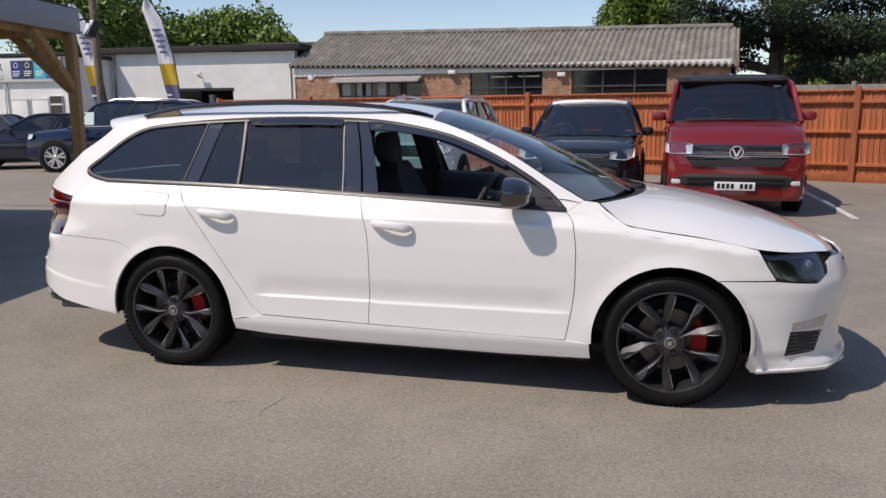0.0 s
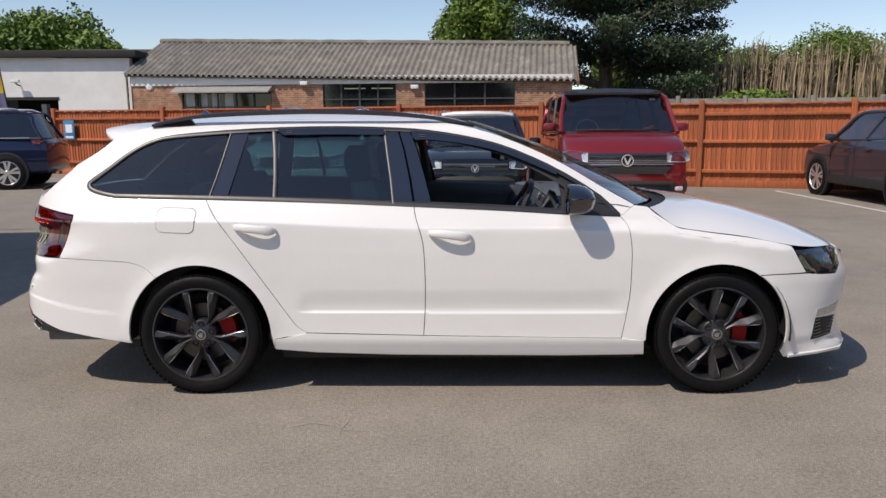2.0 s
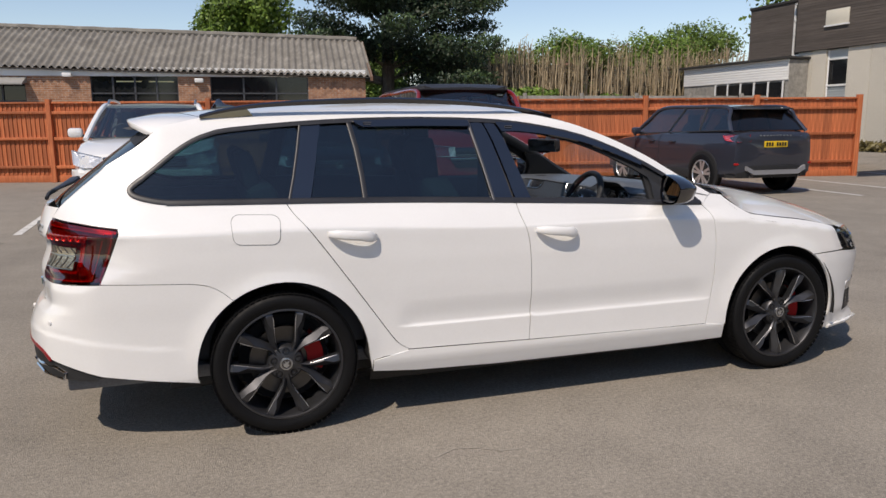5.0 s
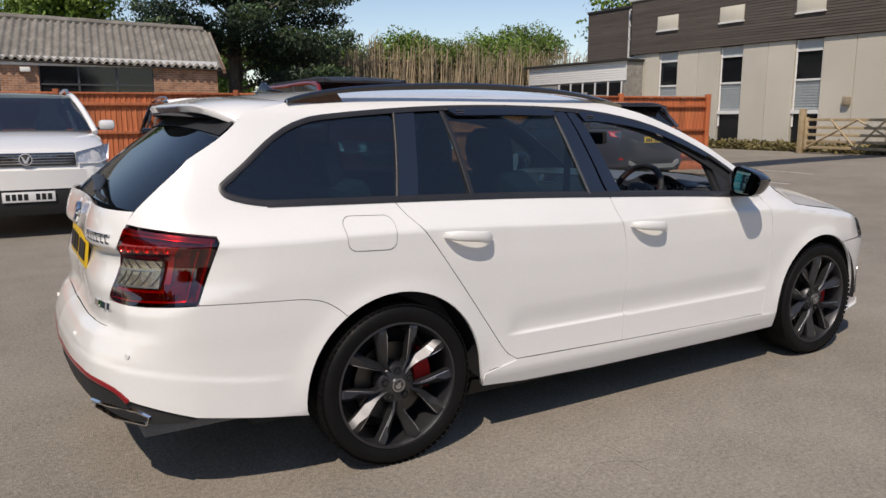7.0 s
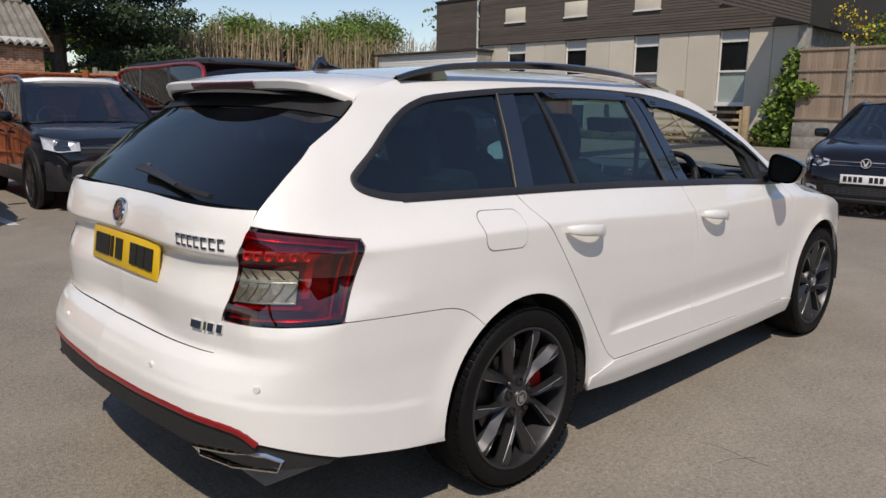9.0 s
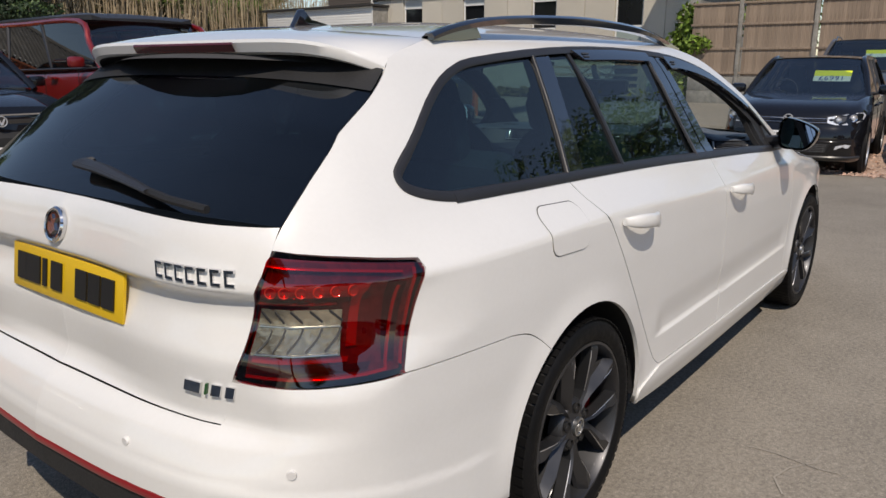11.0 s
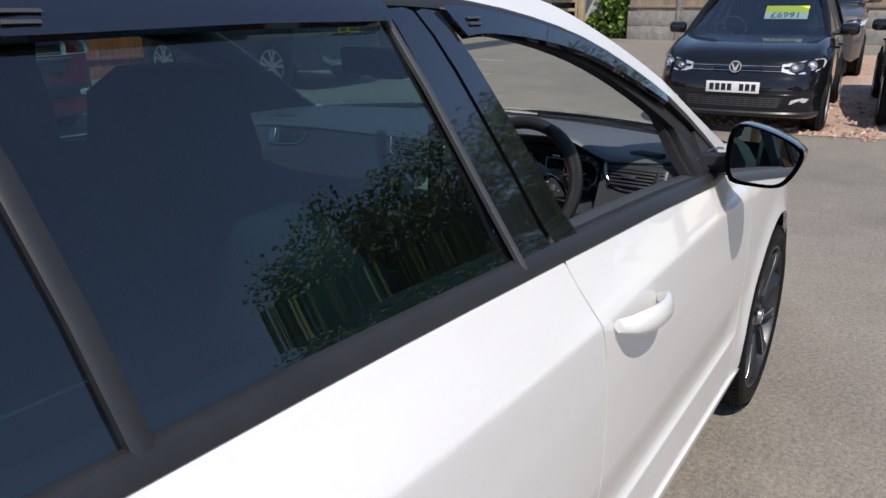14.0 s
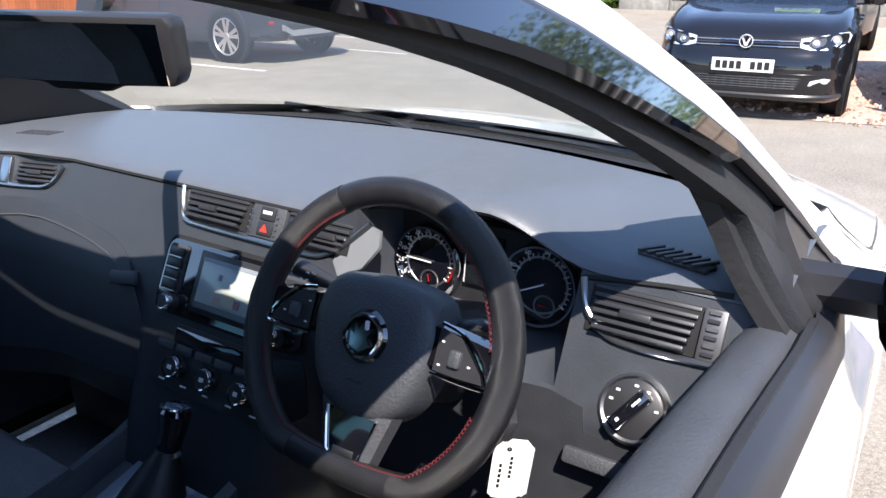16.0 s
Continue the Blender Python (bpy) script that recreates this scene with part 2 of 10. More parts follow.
def prism_into(bm, outline, y0, y1, m=None):
    """A closed outline in x, z pushed from y0 to y1."""
    a = [bm.verts.new((x, y0, z)) for x, z in outline]
    b = [bm.verts.new((x, y1, z)) for x, z in outline]
    fs = [bm.faces.new(a), bm.faces.new(b[::-1])]
    for i in range(len(a)):
        j = (i + 1) % len(a)
        fs.append(bm.faces.new((a[j], a[i], b[i], b[j])))
    bmesh.ops.recalc_face_normals(bm, faces=fs)
    if m is not None:
        bmesh.ops.transform(bm, matrix=m, verts=a + b)
    return a + b


def prism(outline, y0, y1, bevel=0.0, m=None):
    bm = bmesh.new()
    prism_into(bm, outline, y0, y1, m)
    if bevel:
        bmesh.ops.bevel(bm, geom=bm.edges[:], offset=bevel, segments=2, affect="EDGES", profile=0.5)
    return bm


def tube_into(bm, path, radius, sides=8, closed=False, squash=1.0):
    """A round bar along a path of points; radius may be one number or one for each point."""
    path = [Vector(p) for p in path]
    n = len(path)
    rings = []
    for i, p in enumerate(path):
        a = path[(i - 1) % n] if closed or i else p
        b = path[(i + 1) % n] if closed or i < n - 1 else p
        d = (b - a).normalized()
        side = d.cross(Vector((0, 0, 1)))
        if side.length < 1e-3:
            side = d.cross(Vector((0, 1, 0)))
        side.normalize()
        up = side.cross(d)
        r = radius[i] if isinstance(radius, (list, tuple)) else radius
        rings.append([bm.verts.new(p + side * (r * math.cos(2 * math.pi * k / sides)) + up * (r * squash * math.sin(2 * math.pi * k / sides))) for k in range(sides)])
    for i in range(n if closed else n - 1):
        q, w = rings[i], rings[(i + 1) % n]
        for k in range(sides):
            bm.faces.new((q[k], q[(k + 1) % sides], w[(k + 1) % sides], w[k]))
    if not closed:
        bm.faces.new(rings[0][::-1])
        bm.faces.new(rings[-1])
    return rings


def tube(path, radius, sides=8, closed=False, squash=1.0):
    bm = bmesh.new()
    tube_into(bm, path, radius, sides, closed, squash)
    return bm


def lathe_into(bm, profile, segments=48, axis_m=None):
    """Turn a profile of (radius, depth) round the y axis."""
    rings = []
    for r, d in profile:
        rings.append([bm.verts.new((r * math.cos(2 * math.pi * k / segments), d, r * math.sin(2 * math.pi * k / segments))) for k in range(segments)])
    fs = []
    for a, b in zip(rings, rings[1:]):
        for k in range(segments):
            j = (k + 1) % segments
            fs.append(bm.faces.new((a[k], a[j], b[j], b[k])))
    vs = [v for r in rings for v in r]
    if axis_m is not None:
        bmesh.ops.transform(bm, matrix=axis_m, verts=vs)
    return vs


def lathe(profile, segments=48, axis_m=None, cap=False):
    bm = bmesh.new()
    lathe_into(bm, profile, segments, axis_m)
    if cap:
        bmesh.ops.holes_fill(bm, edges=[e for e in bm.edges if e.is_boundary], sides=0)
    bmesh.ops.recalc_face_normals(bm, faces=bm.faces[:])
    return bm


def lettering(text, size, depth=0.002):
    """The outline of words as a bmesh in the x, z plane, facing -y, its left foot at the origin."""
    c = bpy.data.curves.new("lettering", "FONT")
    c.body, c.size, c.extrude = text, size, depth
    c.resolution_u = 2
    ob = bpy.data.objects.new("lettering", c)
    scene.collection.objects.link(ob)
    bpy.context.view_layer.update()
    me = bpy.data.meshes.new_from_object(ob.evaluated_get(bpy.context.evaluated_depsgraph_get()))
    bpy.data.objects.remove(ob)
    bpy.data.curves.remove(c)
    bm = bmesh.new()
    bm.from_mesh(me)
    bpy.data.meshes.remove(me)
    bmesh.ops.transform(bm, matrix=pose(0, 0, 0, 90, 0, 0), verts=bm.verts[:])
    return bm


def lerp_table(table, t):
    """Smooth reading of a table of (t, value)."""
    if t <= table[0][0]:
        return table[0][1]
    for (a, va), (b, vb) in zip(table, table[1:]):
        if t <= b:
            return va + (vb - va) * (t - a) / (b - a)
    return table[-1][1]


def spline_table(table):
    """A Catmull-Rom curve through a table of (t, value), as a function."""
    ts = [p[0] for p in table]
    vs = [p[1] for p in table]
    n = len(ts)
    slopes = []
    for i in range(n):
        if i in (0, n - 1):
            a, b = (0, 1) if i == 0 else (n - 2, n - 1)
            slopes.append((vs[b] - vs[a]) / (ts[b] - ts[a]))
        else:
            s0 = (vs[i] - vs[i - 1]) / (ts[i] - ts[i - 1])
            s1 = (vs[i + 1] - vs[i]) / (ts[i + 1] - ts[i])
            slopes.append(0 if s0 * s1 <= 0 else 2 * s0 * s1 / (s0 + s1))

    def f(t):
        if t <= ts[0]:
            return vs[0] + slopes[0] * (t - ts[0])
        if t >= ts[-1]:
            return vs[-1] + slopes[-1] * (t - ts[-1])
        lo, hi = 0, n - 1
        while hi - lo > 1:
            mid = (lo + hi) // 2
            lo, hi = (mid, hi) if ts[mid] <= t else (lo, mid)
        h = ts[hi] - ts[lo]
        u = (t - ts[lo]) / h
        return vs[lo] * (1 + 2 * u) * (1 - u) ** 2 + slopes[lo] * h * u * (1 - u) ** 2 + vs[hi] * u * u * (3 - 2 * u) + slopes[hi] * h * u * u * (u - 1)

    return f

# ---------------------------------------------------------------- setting
CONCRETE = ramped("weathered_concrete", [(0.3, (0.20, 0.19, 0.17)), (0.7, (0.38, 0.36, 0.32))], 6, 0.9, scale2=0.6, dark2=0.75)
PEBBLE = ramped("exposed_aggregate", [(0.34, (0.40, 0.37, 0.31)), (0.5, (0.56, 0.52, 0.44)), (0.66, (0.70, 0.66, 0.575))], 38, 0.95, 3.0, bump=0.6, dist=0.015, scale2=0.5, dark2=0.90, per_piece=0.06)
BROWN_BOARD = ramped("brown_cladding_board", [(0.3, (0.060, 0.048, 0.040)), (0.7, (0.115, 0.095, 0.08))], 5, 0.8, stretch=(1, 0.2, 6), per_piece=0.15)
FENCE_RED = ramped("red_brown_stained_wood", [(0.25, (0.25, 0.062, 0.021)), (0.55, (0.46, 0.132, 0.048)), (0.8, (0.62, 0.215, 0.09))], 6, 0.75, 8, (4, 4, 0.35), 0.3, 0.01, per_piece=0.22)
FENCE_GREY = ramped("weathered_grey_wood", [(0.3, (0.20, 0.145, 0.105)), (0.7, (0.36, 0.28, 0.21))], 5, 0.85, 8, (5, 5, 0.4), per_piece=0.18)
GATE_WOOD = ramped("tan_gate_wood", [(0.3, (0.33, 0.24, 0.135)), (0.7, (0.50, 0.385, 0.235))], 6, 0.8, per_piece=0.12)
POST_WOOD = ramped("treated_pine", [(0.3, (0.30, 0.165, 0.06)), (0.7, (0.48, 0.29, 0.12))], 3, 0.7, 8, (6, 6, 0.4))
CEMENT_ROOF = ramped("lichened_cement_sheet", [(0.25, (0.15, 0.138, 0.120)), (0.5, (0.205, 0.19, 0.165)), (0.78, (0.34, 0.32, 0.28))], 2.2, 0.95, 10, bump=0.2, scale2=1.2, dark2=0.85)
WHITE_WALL = ramped("white_painted_render", [(0.3, (0.70, 0.70, 0.68)), (0.7, (0.80, 0.80, 0.78))], 1.5, 0.85, bump=0.15, scale2=0.4, dark2=0.9)
WHITE_TRIM = plain("white_gloss_trim", (0.72, 0.72, 0.70), 0.45, var=0.06, scale=8)
GREY_FASCIA = plain("grey_painted_fascia", (0.30, 0.33, 0.37), 0.5, var=0.05, scale=6)
DARK_FELT = plain("black_roofing_felt", (0.03, 0.028, 0.026), 0.9, var=0.3, scale=8)
WINDOW_DARK = plain("dark_window_pane", (0.012, 0.013, 0.015), 0.06, var=0.2, scale=2)
BLIND = plain("pale_blind", (0.42, 0.45, 0.45), 0.6, var=0.1, scale=8)
BARK = ramped("bark", [(0.3, (0.10, 0.075, 0.055)), (0.7, (0.26, 0.21, 0.16))], 8, 0.95, 8, (3, 3, 0.5))
PALE_BARK = ramped("dry_pale_stems", [(0.3, (0.24, 0.18, 0.11)), (0.7, (0.52, 0.42, 0.28))], 5, 0.95, 8, (3, 3, 0.5), island=0.35)
LINE_PAINT = ramped("worn_white_line_paint", [(0.35, (0.28, 0.27, 0.25)), (0.5, (0.62, 0.61, 0.58))], 9, 0.8)
RUBBLE = ramped("crushed_brick", [(0.3, (0.36, 0.21, 0.155)), (0.5, (0.54, 0.37, 0.285)), (0.7, (0.66, 0.56, 0.48))], 24, 0.95, 6, bump=0.8, dist=0.03, scale2=1.5, dark2=0.75)


def leaf_material(name, dark, light):
    m = ramped(name, [(0.25, dark), (0.75, light)], 1.2, 0.6, 4, bump=0, island=0.45)
    return m


LEAF = leaf_material("broad_leaf", (0.045, 0.080, 0.012), (0.15, 0.235, 0.032))
LEAF_BRIGHT = leaf_material("bright_leaf", (0.05, 0.10, 0.012), (0.17, 0.26, 0.03))
LEAF_CONIFER = leaf_material("conifer_needle", (0.008, 0.020, 0.010), (0.030, 0.060, 0.022))
LEAF_BROWN = leaf_material("dry_leaf", (0.09, 0.07, 0.025), (0.20, 0.17, 0.06))
YELLOW_FLOWER = leaf_material("yellow_blossom", (0.45, 0.33, 0.01), (0.65, 0.52, 0.03))


def brick_material():
    m, n, l, b = principled("red_brick_wall")
    co, mp, br = n.new("ShaderNodeTexCoord"), n.new("ShaderNodeMapping"), n.new("ShaderNodeTexBrick")
    mp.inputs["Rotation"].default_value = (radians(90), 0, 0)
    l.new(co.outputs["Object"], mp.inputs["Vector"])
    l.new(mp.outputs[0], br.inputs["Vector"])
    br.inputs["Scale"].default_value = 1.0
    br.inputs["Brick Width"].default_value, br.inputs["Row Height"].default_value, br.inputs["Mortar Size"].default_value = 0.225, 0.075, 0.006
    br.inputs["Color1"].default_value, br.inputs["Color2"].default_value, br.inputs["Mortar"].default_value = (0.27, 0.12, 0.065, 1), (0.40, 0.20, 0.11, 1), (0.38, 0.34, 0.29, 1)
    no = n.new("ShaderNodeTexNoise")
    no.inputs["Scale"].default_value = 3
    l.new(co.outputs["Object"], no.inputs["Vector"])
    vm = n.new("ShaderNodeVectorMath")
    vm.operation = "SCALE"
    mr = n.new("ShaderNodeMapRange")
    mr.inputs["From Min"].default_value, mr.inputs["From Max"].default_value, mr.inputs["To Min"].default_value, mr.inputs["To Max"].default_value = 0.3, 0.7, 0.7, 1.2
    l.new(no.outputs["Fac"], mr.inputs["Value"])
    l.new(br.outputs["Color"], vm.inputs[0])
    l.new(mr.outputs[0], vm.inputs["Scale"])
    l.new(vm.outputs[0], b.inputs["Base Color"])
    b.inputs["Roughness"].default_value = 0.9
    return m


BRICK = brick_material()


def structure(name, bm, mat, label, category, m=None, smooth=False):
    ob = mesh_object(name, bm, mat, None, "", smooth)
    if m is not None:
        ob.matrix_world = m
    return tagged(ob, label, category, kind="structure")


# --- ground: one sheet, a little higher towards the far fence
def ground_height(x, y):
    t = min(1.0, max(0.0, (x - 13.0) / 9.0))
    return 0.13 * t * t * (3 - 2 * t)


gx = [-400, -150, -60, -30, -20, -10, 0, 5, 10] + [12 + k for k in range(13)] + [26, 30, 40, 60, 150, 400]
gy = [-400, -150, -60, -30, -20, -10, -5, 0, 5, 10, 20, 30, 60, 150, 400]
bm = bmesh.new()
grid = [[bm.verts.new((x, y, ground_height(x, y))) for y in gy] for x in gx]
for a, b in zip(grid, grid[1:]):
    for k in range(len(gy) - 1):
        bm.faces.new((a[k], b[k], b[k + 1], a[k + 1]))
structure("ground", bm, ASPHALT, "worn grey asphalt yard with pale chippings", "ground", smooth=True)


def ground_strip(name, pts, width, mat, label, cat, z=0.004):
    bm = bmesh.new()
    rows = []
    for i, (x, y) in enumerate(pts):
        a, b = pts[max(i - 1, 0)], pts[min(i + 1, len(pts) - 1)]
        d = Vector((b[0] - a[0], b[1] - a[1])).normalized()
        q = Vector((-d.y, d.x)) * width / 2
        zz = ground_height(x, y) + z
        rows.append((bm.verts.new((x - q.x, y - q.y, zz)), bm.verts.new((x + q.x, y + q.y, zz))))
    for a, b in zip(rows, rows[1:]):
        bm.faces.new((a[0], b[0], b[1], a[1]))
    return structure(name, bm, mat, label, cat)


for pts in (((5.64, 11.0), (5.47, 6.43)), ((8.20, 11.2), (8.31, 6.60)), ((0.246, 10.5), (0.276, 6.4)), ((15.7, 10.5), (15.3, 7.2)), ((12.9, 10.5), (12.62, 6.0)), ((-2.6, 11.0), (-2.5, 6.3)), ((11.2, 10.8), (11.0, 6.2))):
    ground_strip("bay_line", pts, 0.10, LINE_PAINT, "worn white parking bay line on the asphalt", "road marking")
CRACK = plain("pale_joint", (0.31, 0.28, 0.24), 0.9, var=0.2)
random.seed(5)
ground_strip("asphalt_seam", [(0.55 + 0.09 * k, -1.33 + 0.05 * math.sin(k * 1.3) - (0.02 * k if k > 6 else 0)) for k in range(5)], 0.007, CRACK, "pale crack in the asphalt", "crack", 0.003)
ground_strip("asphalt_seam", [(0.80 + 0.012 * math.sin(k), -1.15 - 0.05 * k) for k in range(7)], 0.006, CRACK, "pale crack in the asphalt", "crack", 0.003)
DARK_SEAM = plain("dark_bitumen_seam", (0.035, 0.033, 0.03), 0.8, var=0.2)
ground_strip("asphalt_seam", [(-14.0, 4.9), (-9.0, 5.2), (-5.5, 5.4), (-3.6, 5.55), (-2.5, 5.6)], 0.03, DARK_SEAM, "dark seam in the asphalt", "seam", 0.003)

# --- brick rubble beside the hatchback
bm = bmesh.new()
outline = [(8.52, 0.10), (8.62, -0.4), (8.75, -1.2), (8.7, -2.4), (8.9, -4.2), (9.4, -7.0), (12.0, -9.0), (20.0, -9.0), (20.5, -3.0), (19.0, 2.4), (15.5, 3.0), (12.5, 2.6), (11.0, 1.9), (9.6, 1.6), (8.85, 1.2), (8.5, 0.6)]
f = bm.faces.new([bm.verts.new((x, y, ground_height(x, y) + 0.006)) for x, y in outline])
bmesh.ops.triangulate(bm, faces=[f])
structure("rubble_bed", bm, RUBBLE, "crushed pink brick hardcore beside the asphalt", "hardcore")
random.seed(11)
verts, faces = [], []
for _ in range(2600):
    x, y = 8.5 + 5.5 * random.random() ** 1.6, 1.2 - 6.5 * random.random()
    if x < 8.55 + 0.12 * math.sin(y * 3) + 0.1 * random.random() - 0.05 * min(0, y):
        continue
    s = 0.012 + 0.03 * random.random() ** 2
    base = len(verts)
    z0 = ground_height(x, y) + 0.006
    a0 = random.random() * 6.28
    verts += [(x + s * math.cos(a0 + k * 1.57) * (0.7 + 0.6 * random.random()), y + s * math.sin(a0 + k * 1.57) * (0.7 + 0.6 * random.random()), z0) for k in range(4)]
    verts += [(x + 0.6 * s * math.cos(a0 + 0.4 + k * 1.57), y + 0.6 * s * math.sin(a0 + 0.4 + k * 1.57), z0 + s * (0.5 + 0.5 * random.random())) for k in range(4)]
    faces += [(base + 4, base + 5, base + 6, base + 7)] + [(base + k, base + (k + 1) % 4, base + 4 + (k + 1) % 4, base + 4 + k) for k in range(4)]
me = bpy.data.meshes.new("rubble")
me.from_pydata(verts, [], faces)
me.materials.append(ramped("brick_chips", [(0.3, (0.28, 0.14, 0.09)), (0.7, (0.55, 0.42, 0.34))], 8, 0.95, island=0.5))
tagged(new("rubble", me), "loose pink brick chips and stones", "rubble", kind="stuff")


# --- foliage
def leaves(name, centres, count, size, mat, parent=None, seed=1, droop=0.0, flat=0.6, label="", kind=""):
    """A crown of small leaf blades set in the shells of lobes (x, y, z, rx, ry, rz)."""
    rng = np.random.default_rng(seed)
    vol = np.array([c[3] * c[4] * c[5] for c in centres]) ** 0.7
    pick = rng.choice(len(centres), count, p=vol / vol.sum())
    c = np.array(centres)[pick]
    d = rng.normal(size=(count, 3))
    d /= np.linalg.norm(d, axis=1)[:, None]
    rad = 1 - 0.55 * rng.random(count) ** 2.2
    ripple = 1 + 0.16 * np.sin(d[:, 0] * 7 + c[:, 0] * 3) * np.cos(d[:, 2] * 6 + c[:, 1]) + 0.10 * rng.normal(size=count)
    p = c[:, :3] + d * c[:, 3:] * (rad * ripple)[:, None]
    t1 = rng.normal(size=(count, 3))
    t1[:, 2] -= droop
    t1 /= np.linalg.norm(t1, axis=1)[:, None]
    t2 = np.cross(t1, d + 0.6 * rng.normal(size=(count, 3)))
    t2 /= np.linalg.norm(t2, axis=1)[:, None] + 1e-6
    s = size * (0.6 + 0.8 * rng.random(count))[:, None]
    quad = np.stack([p - t1 * s, p + t2 * s * flat, p + t1 * s, p - t2 * s * flat], 1).reshape(-1, 3)
    me = bpy.data.meshes.new(name)
    me.from_pydata(quad.tolist(), [], np.arange(count * 4).reshape(-1, 4).tolist())
    me.materials.append(mat)
    ob = new(name, me)
    if parent is not None:
        ob.parent = parent
    if kind:
        ob["kind"] = kind
    if label:
        ob["label"] = label
    return ob


def tree(name, x, y, height, spread, mat, seed, label, count=5000, size=0.2, lobes=9, low=0.35, ground=0.0):
    rng = random.Random(seed)
    t = thing(name, label, "tree", at=pose(x, y, ground))
    bm = bmesh.new()
    tube_into(bm, [(0, 0, 0), (0.05, 0.03, height * 0.25), (-0.05, 0.06, height * 0.5), (0.08, 0, height * 0.8)], [0.035 * height, 0.028 * height, 0.02 * height, 0.006 * height], 8)
    cs = []
    for k in range(lobes):
        a = 2 * math.pi * k / lobes + rng.random()
        r = spread * (0.25 + 0.45 * rng.random())
        z = height * (low + (0.85 - low) * rng.random())
        px, py = r * math.cos(a), r * math.sin(a)
        cs.append((px, py, z, spread * (0.30 + 0.2 * rng.random()), spread * (0.30 + 0.2 * rng.random()), height * (0.12 + 0.08 * rng.random())))
        tube_into(bm, [(0, 0, z * 0.6), (px * 0.5, py * 0.5, z * 0.85), (px * 0.9, py * 0.9, z)], [0.014 * height, 0.009 * height, 0.003 * height], 6)
    cs.append((0, 0, height * 0.84, spread * 0.4, spread * 0.4, height * 0.16))
    part("trunk", bm, BARK, t)
    leaves("crown", cs, count, size, mat, t, seed)
    return t


# --- left: white flat-roofed workshop, showroom with its sign
W0 = pose(-22.2, 27.0, 0)
shed = thing("white_workshop", "white rendered flat-roofed workshop with a dark garage opening", "building", at=W0)
part("wall", box(0, 3.95, 0, 0.3, 0, 4.25), WHITE_WALL, shed)
part("wall", box(3.95, 7.1, 0, 0.3, 2.52, 4.22), WHITE_WALL, shed)
part("wall", box(7.1, 10.2, 0, 0.3, 0, 4.2), WHITE_WALL, shed)
part("wall", box(-0.2, 10.3, 9.7, 10, 0, 4.2), WHITE_WALL, shed)
part("wall", box(-0.3, 0, 0, 10, 0, 4.25), WHITE_WALL, shed)
part("roof", box(-0.5, 10.6, -0.3, 10, 4.22, 4.50, 0.03), DARK_FELT, shed, "black felt flat roof edge")
part("roof_hatch", box(6.8, 11.0, 2.0, 4.0, 4.50, 4.75, 0.03), BROWN_BOARD, shed)
# black sheet inside the doorway stands in for the dark garage
part("garage_opening", box(3.95, 7.1, 2.5, 2.6, 0, 2.6), DEEP, shed)
part("lintel", box(3.9, 7.15, -0.03, 0.1, 2.50, 2.62), DARK_FELT, shed)
part("downpipe", tube([(1.0, -0.08, 4.2), (1.0, -0.08, 2.0), (1.0, -0.08, 0.0)], 0.05, 8), GLOSS_BLACK, shed)
cam_box = part("security_camera", box(5.35, 5.7, -0.35, -0.22, 3.20, 3.32, 0.02), WHITE_TRIM, shed, "white security camera")
part("bracket", tube([(5.55, 0, 3.10), (5.55, -0.2, 3.12), (5.5, -0.28, 3.22)], 0.03, 6), SATIN_BLACK, cam_box)

S0 = pose(-33.0, 24.0, 0)
show = thing("showroom", "white showroom with a long sign over its doors", "building", at=S0)
part("wall", box(0, 11.6, 0, 6, 0, 3.95), WHITE_WALL, show)
part("roof", box(-0.2, 11.8, -0.2, 6.2, 3.95, 4.1, 0.02), DARK_FELT, show)
sign = part("sign_board", box(3.0, 11.45, -0.16, -0.05, 2.86, 3.90, 0.02), WHITE_TRIM, show, "white sign board with coloured panels")
for k, col in enumerate(((0.015, 0.03, 0.16), (0.02, 0.025, 0.06), (0.02, 0.42, 0.52), (0.03, 0.10, 0.45))):
    x = 8.87 + 0.60 * k
    sp = part("sign_panel", box(x, x + 0.575, -0.175, -0.16, 3.0, 3.78), plain("sign_panel_ink", col, 0.4), sign)
    part("sign_mark", lathe([(0.09, -0.004), (0.10, -0.008), (0.12, -0.004)], 20, pose(x + 0.27, -0.175, 3.58)), WHITE_MARK, sign)
    for j in range(3):
        part("sign_bar", box(x + 0.08, x + 0.46 - 0.08 * (j == 2), -0.18, -0.175, 3.30 - 0.09 * j, 3.34 - 0.09 * j), WHITE_MARK, sign)
bm = lettering("R", 0.55, 0.004)
bmesh.ops.translate(bm, vec=(8.1, -0.168, 3.35), verts=bm.verts[:])
part("sign_letter", bm, INK, sign, smooth=False)
bm = lettering("ELS", 0.26, 0.004)
bmesh.ops.translate(bm, vec=(8.05, -0.168, 2.98), verts=bm.verts[:])
part("sign_letter", bm, plain("grey_letter", (0.25, 0.25, 0.26), 0.5), sign, smooth=False)
for x in (8.6, 9.7):
    d = part("door", box(x, x + 0.85, -0.05, 0.02, 0.05, 2.1, 0.01), WHITE_TRIM, show, "white panelled door")
    part("door_frame", tube([(x - 0.03, -0.06, 0.05), (x - 0.03, -0.06, 2.14), (x + 0.88, -0.06, 2.14), (x + 0.88, -0.06, 0.05)], 0.03, 4), WHITE_TRIM, d)
    part("handle", box(x + 0.7, x + 0.8, -0.10, -0.05, 1.0, 1.04, 0.01), STEEL, d)
w = part("window", box(10.65, 11.3, -0.03, 0.03, 1.35, 2.25), WINDOW_DARK, show)
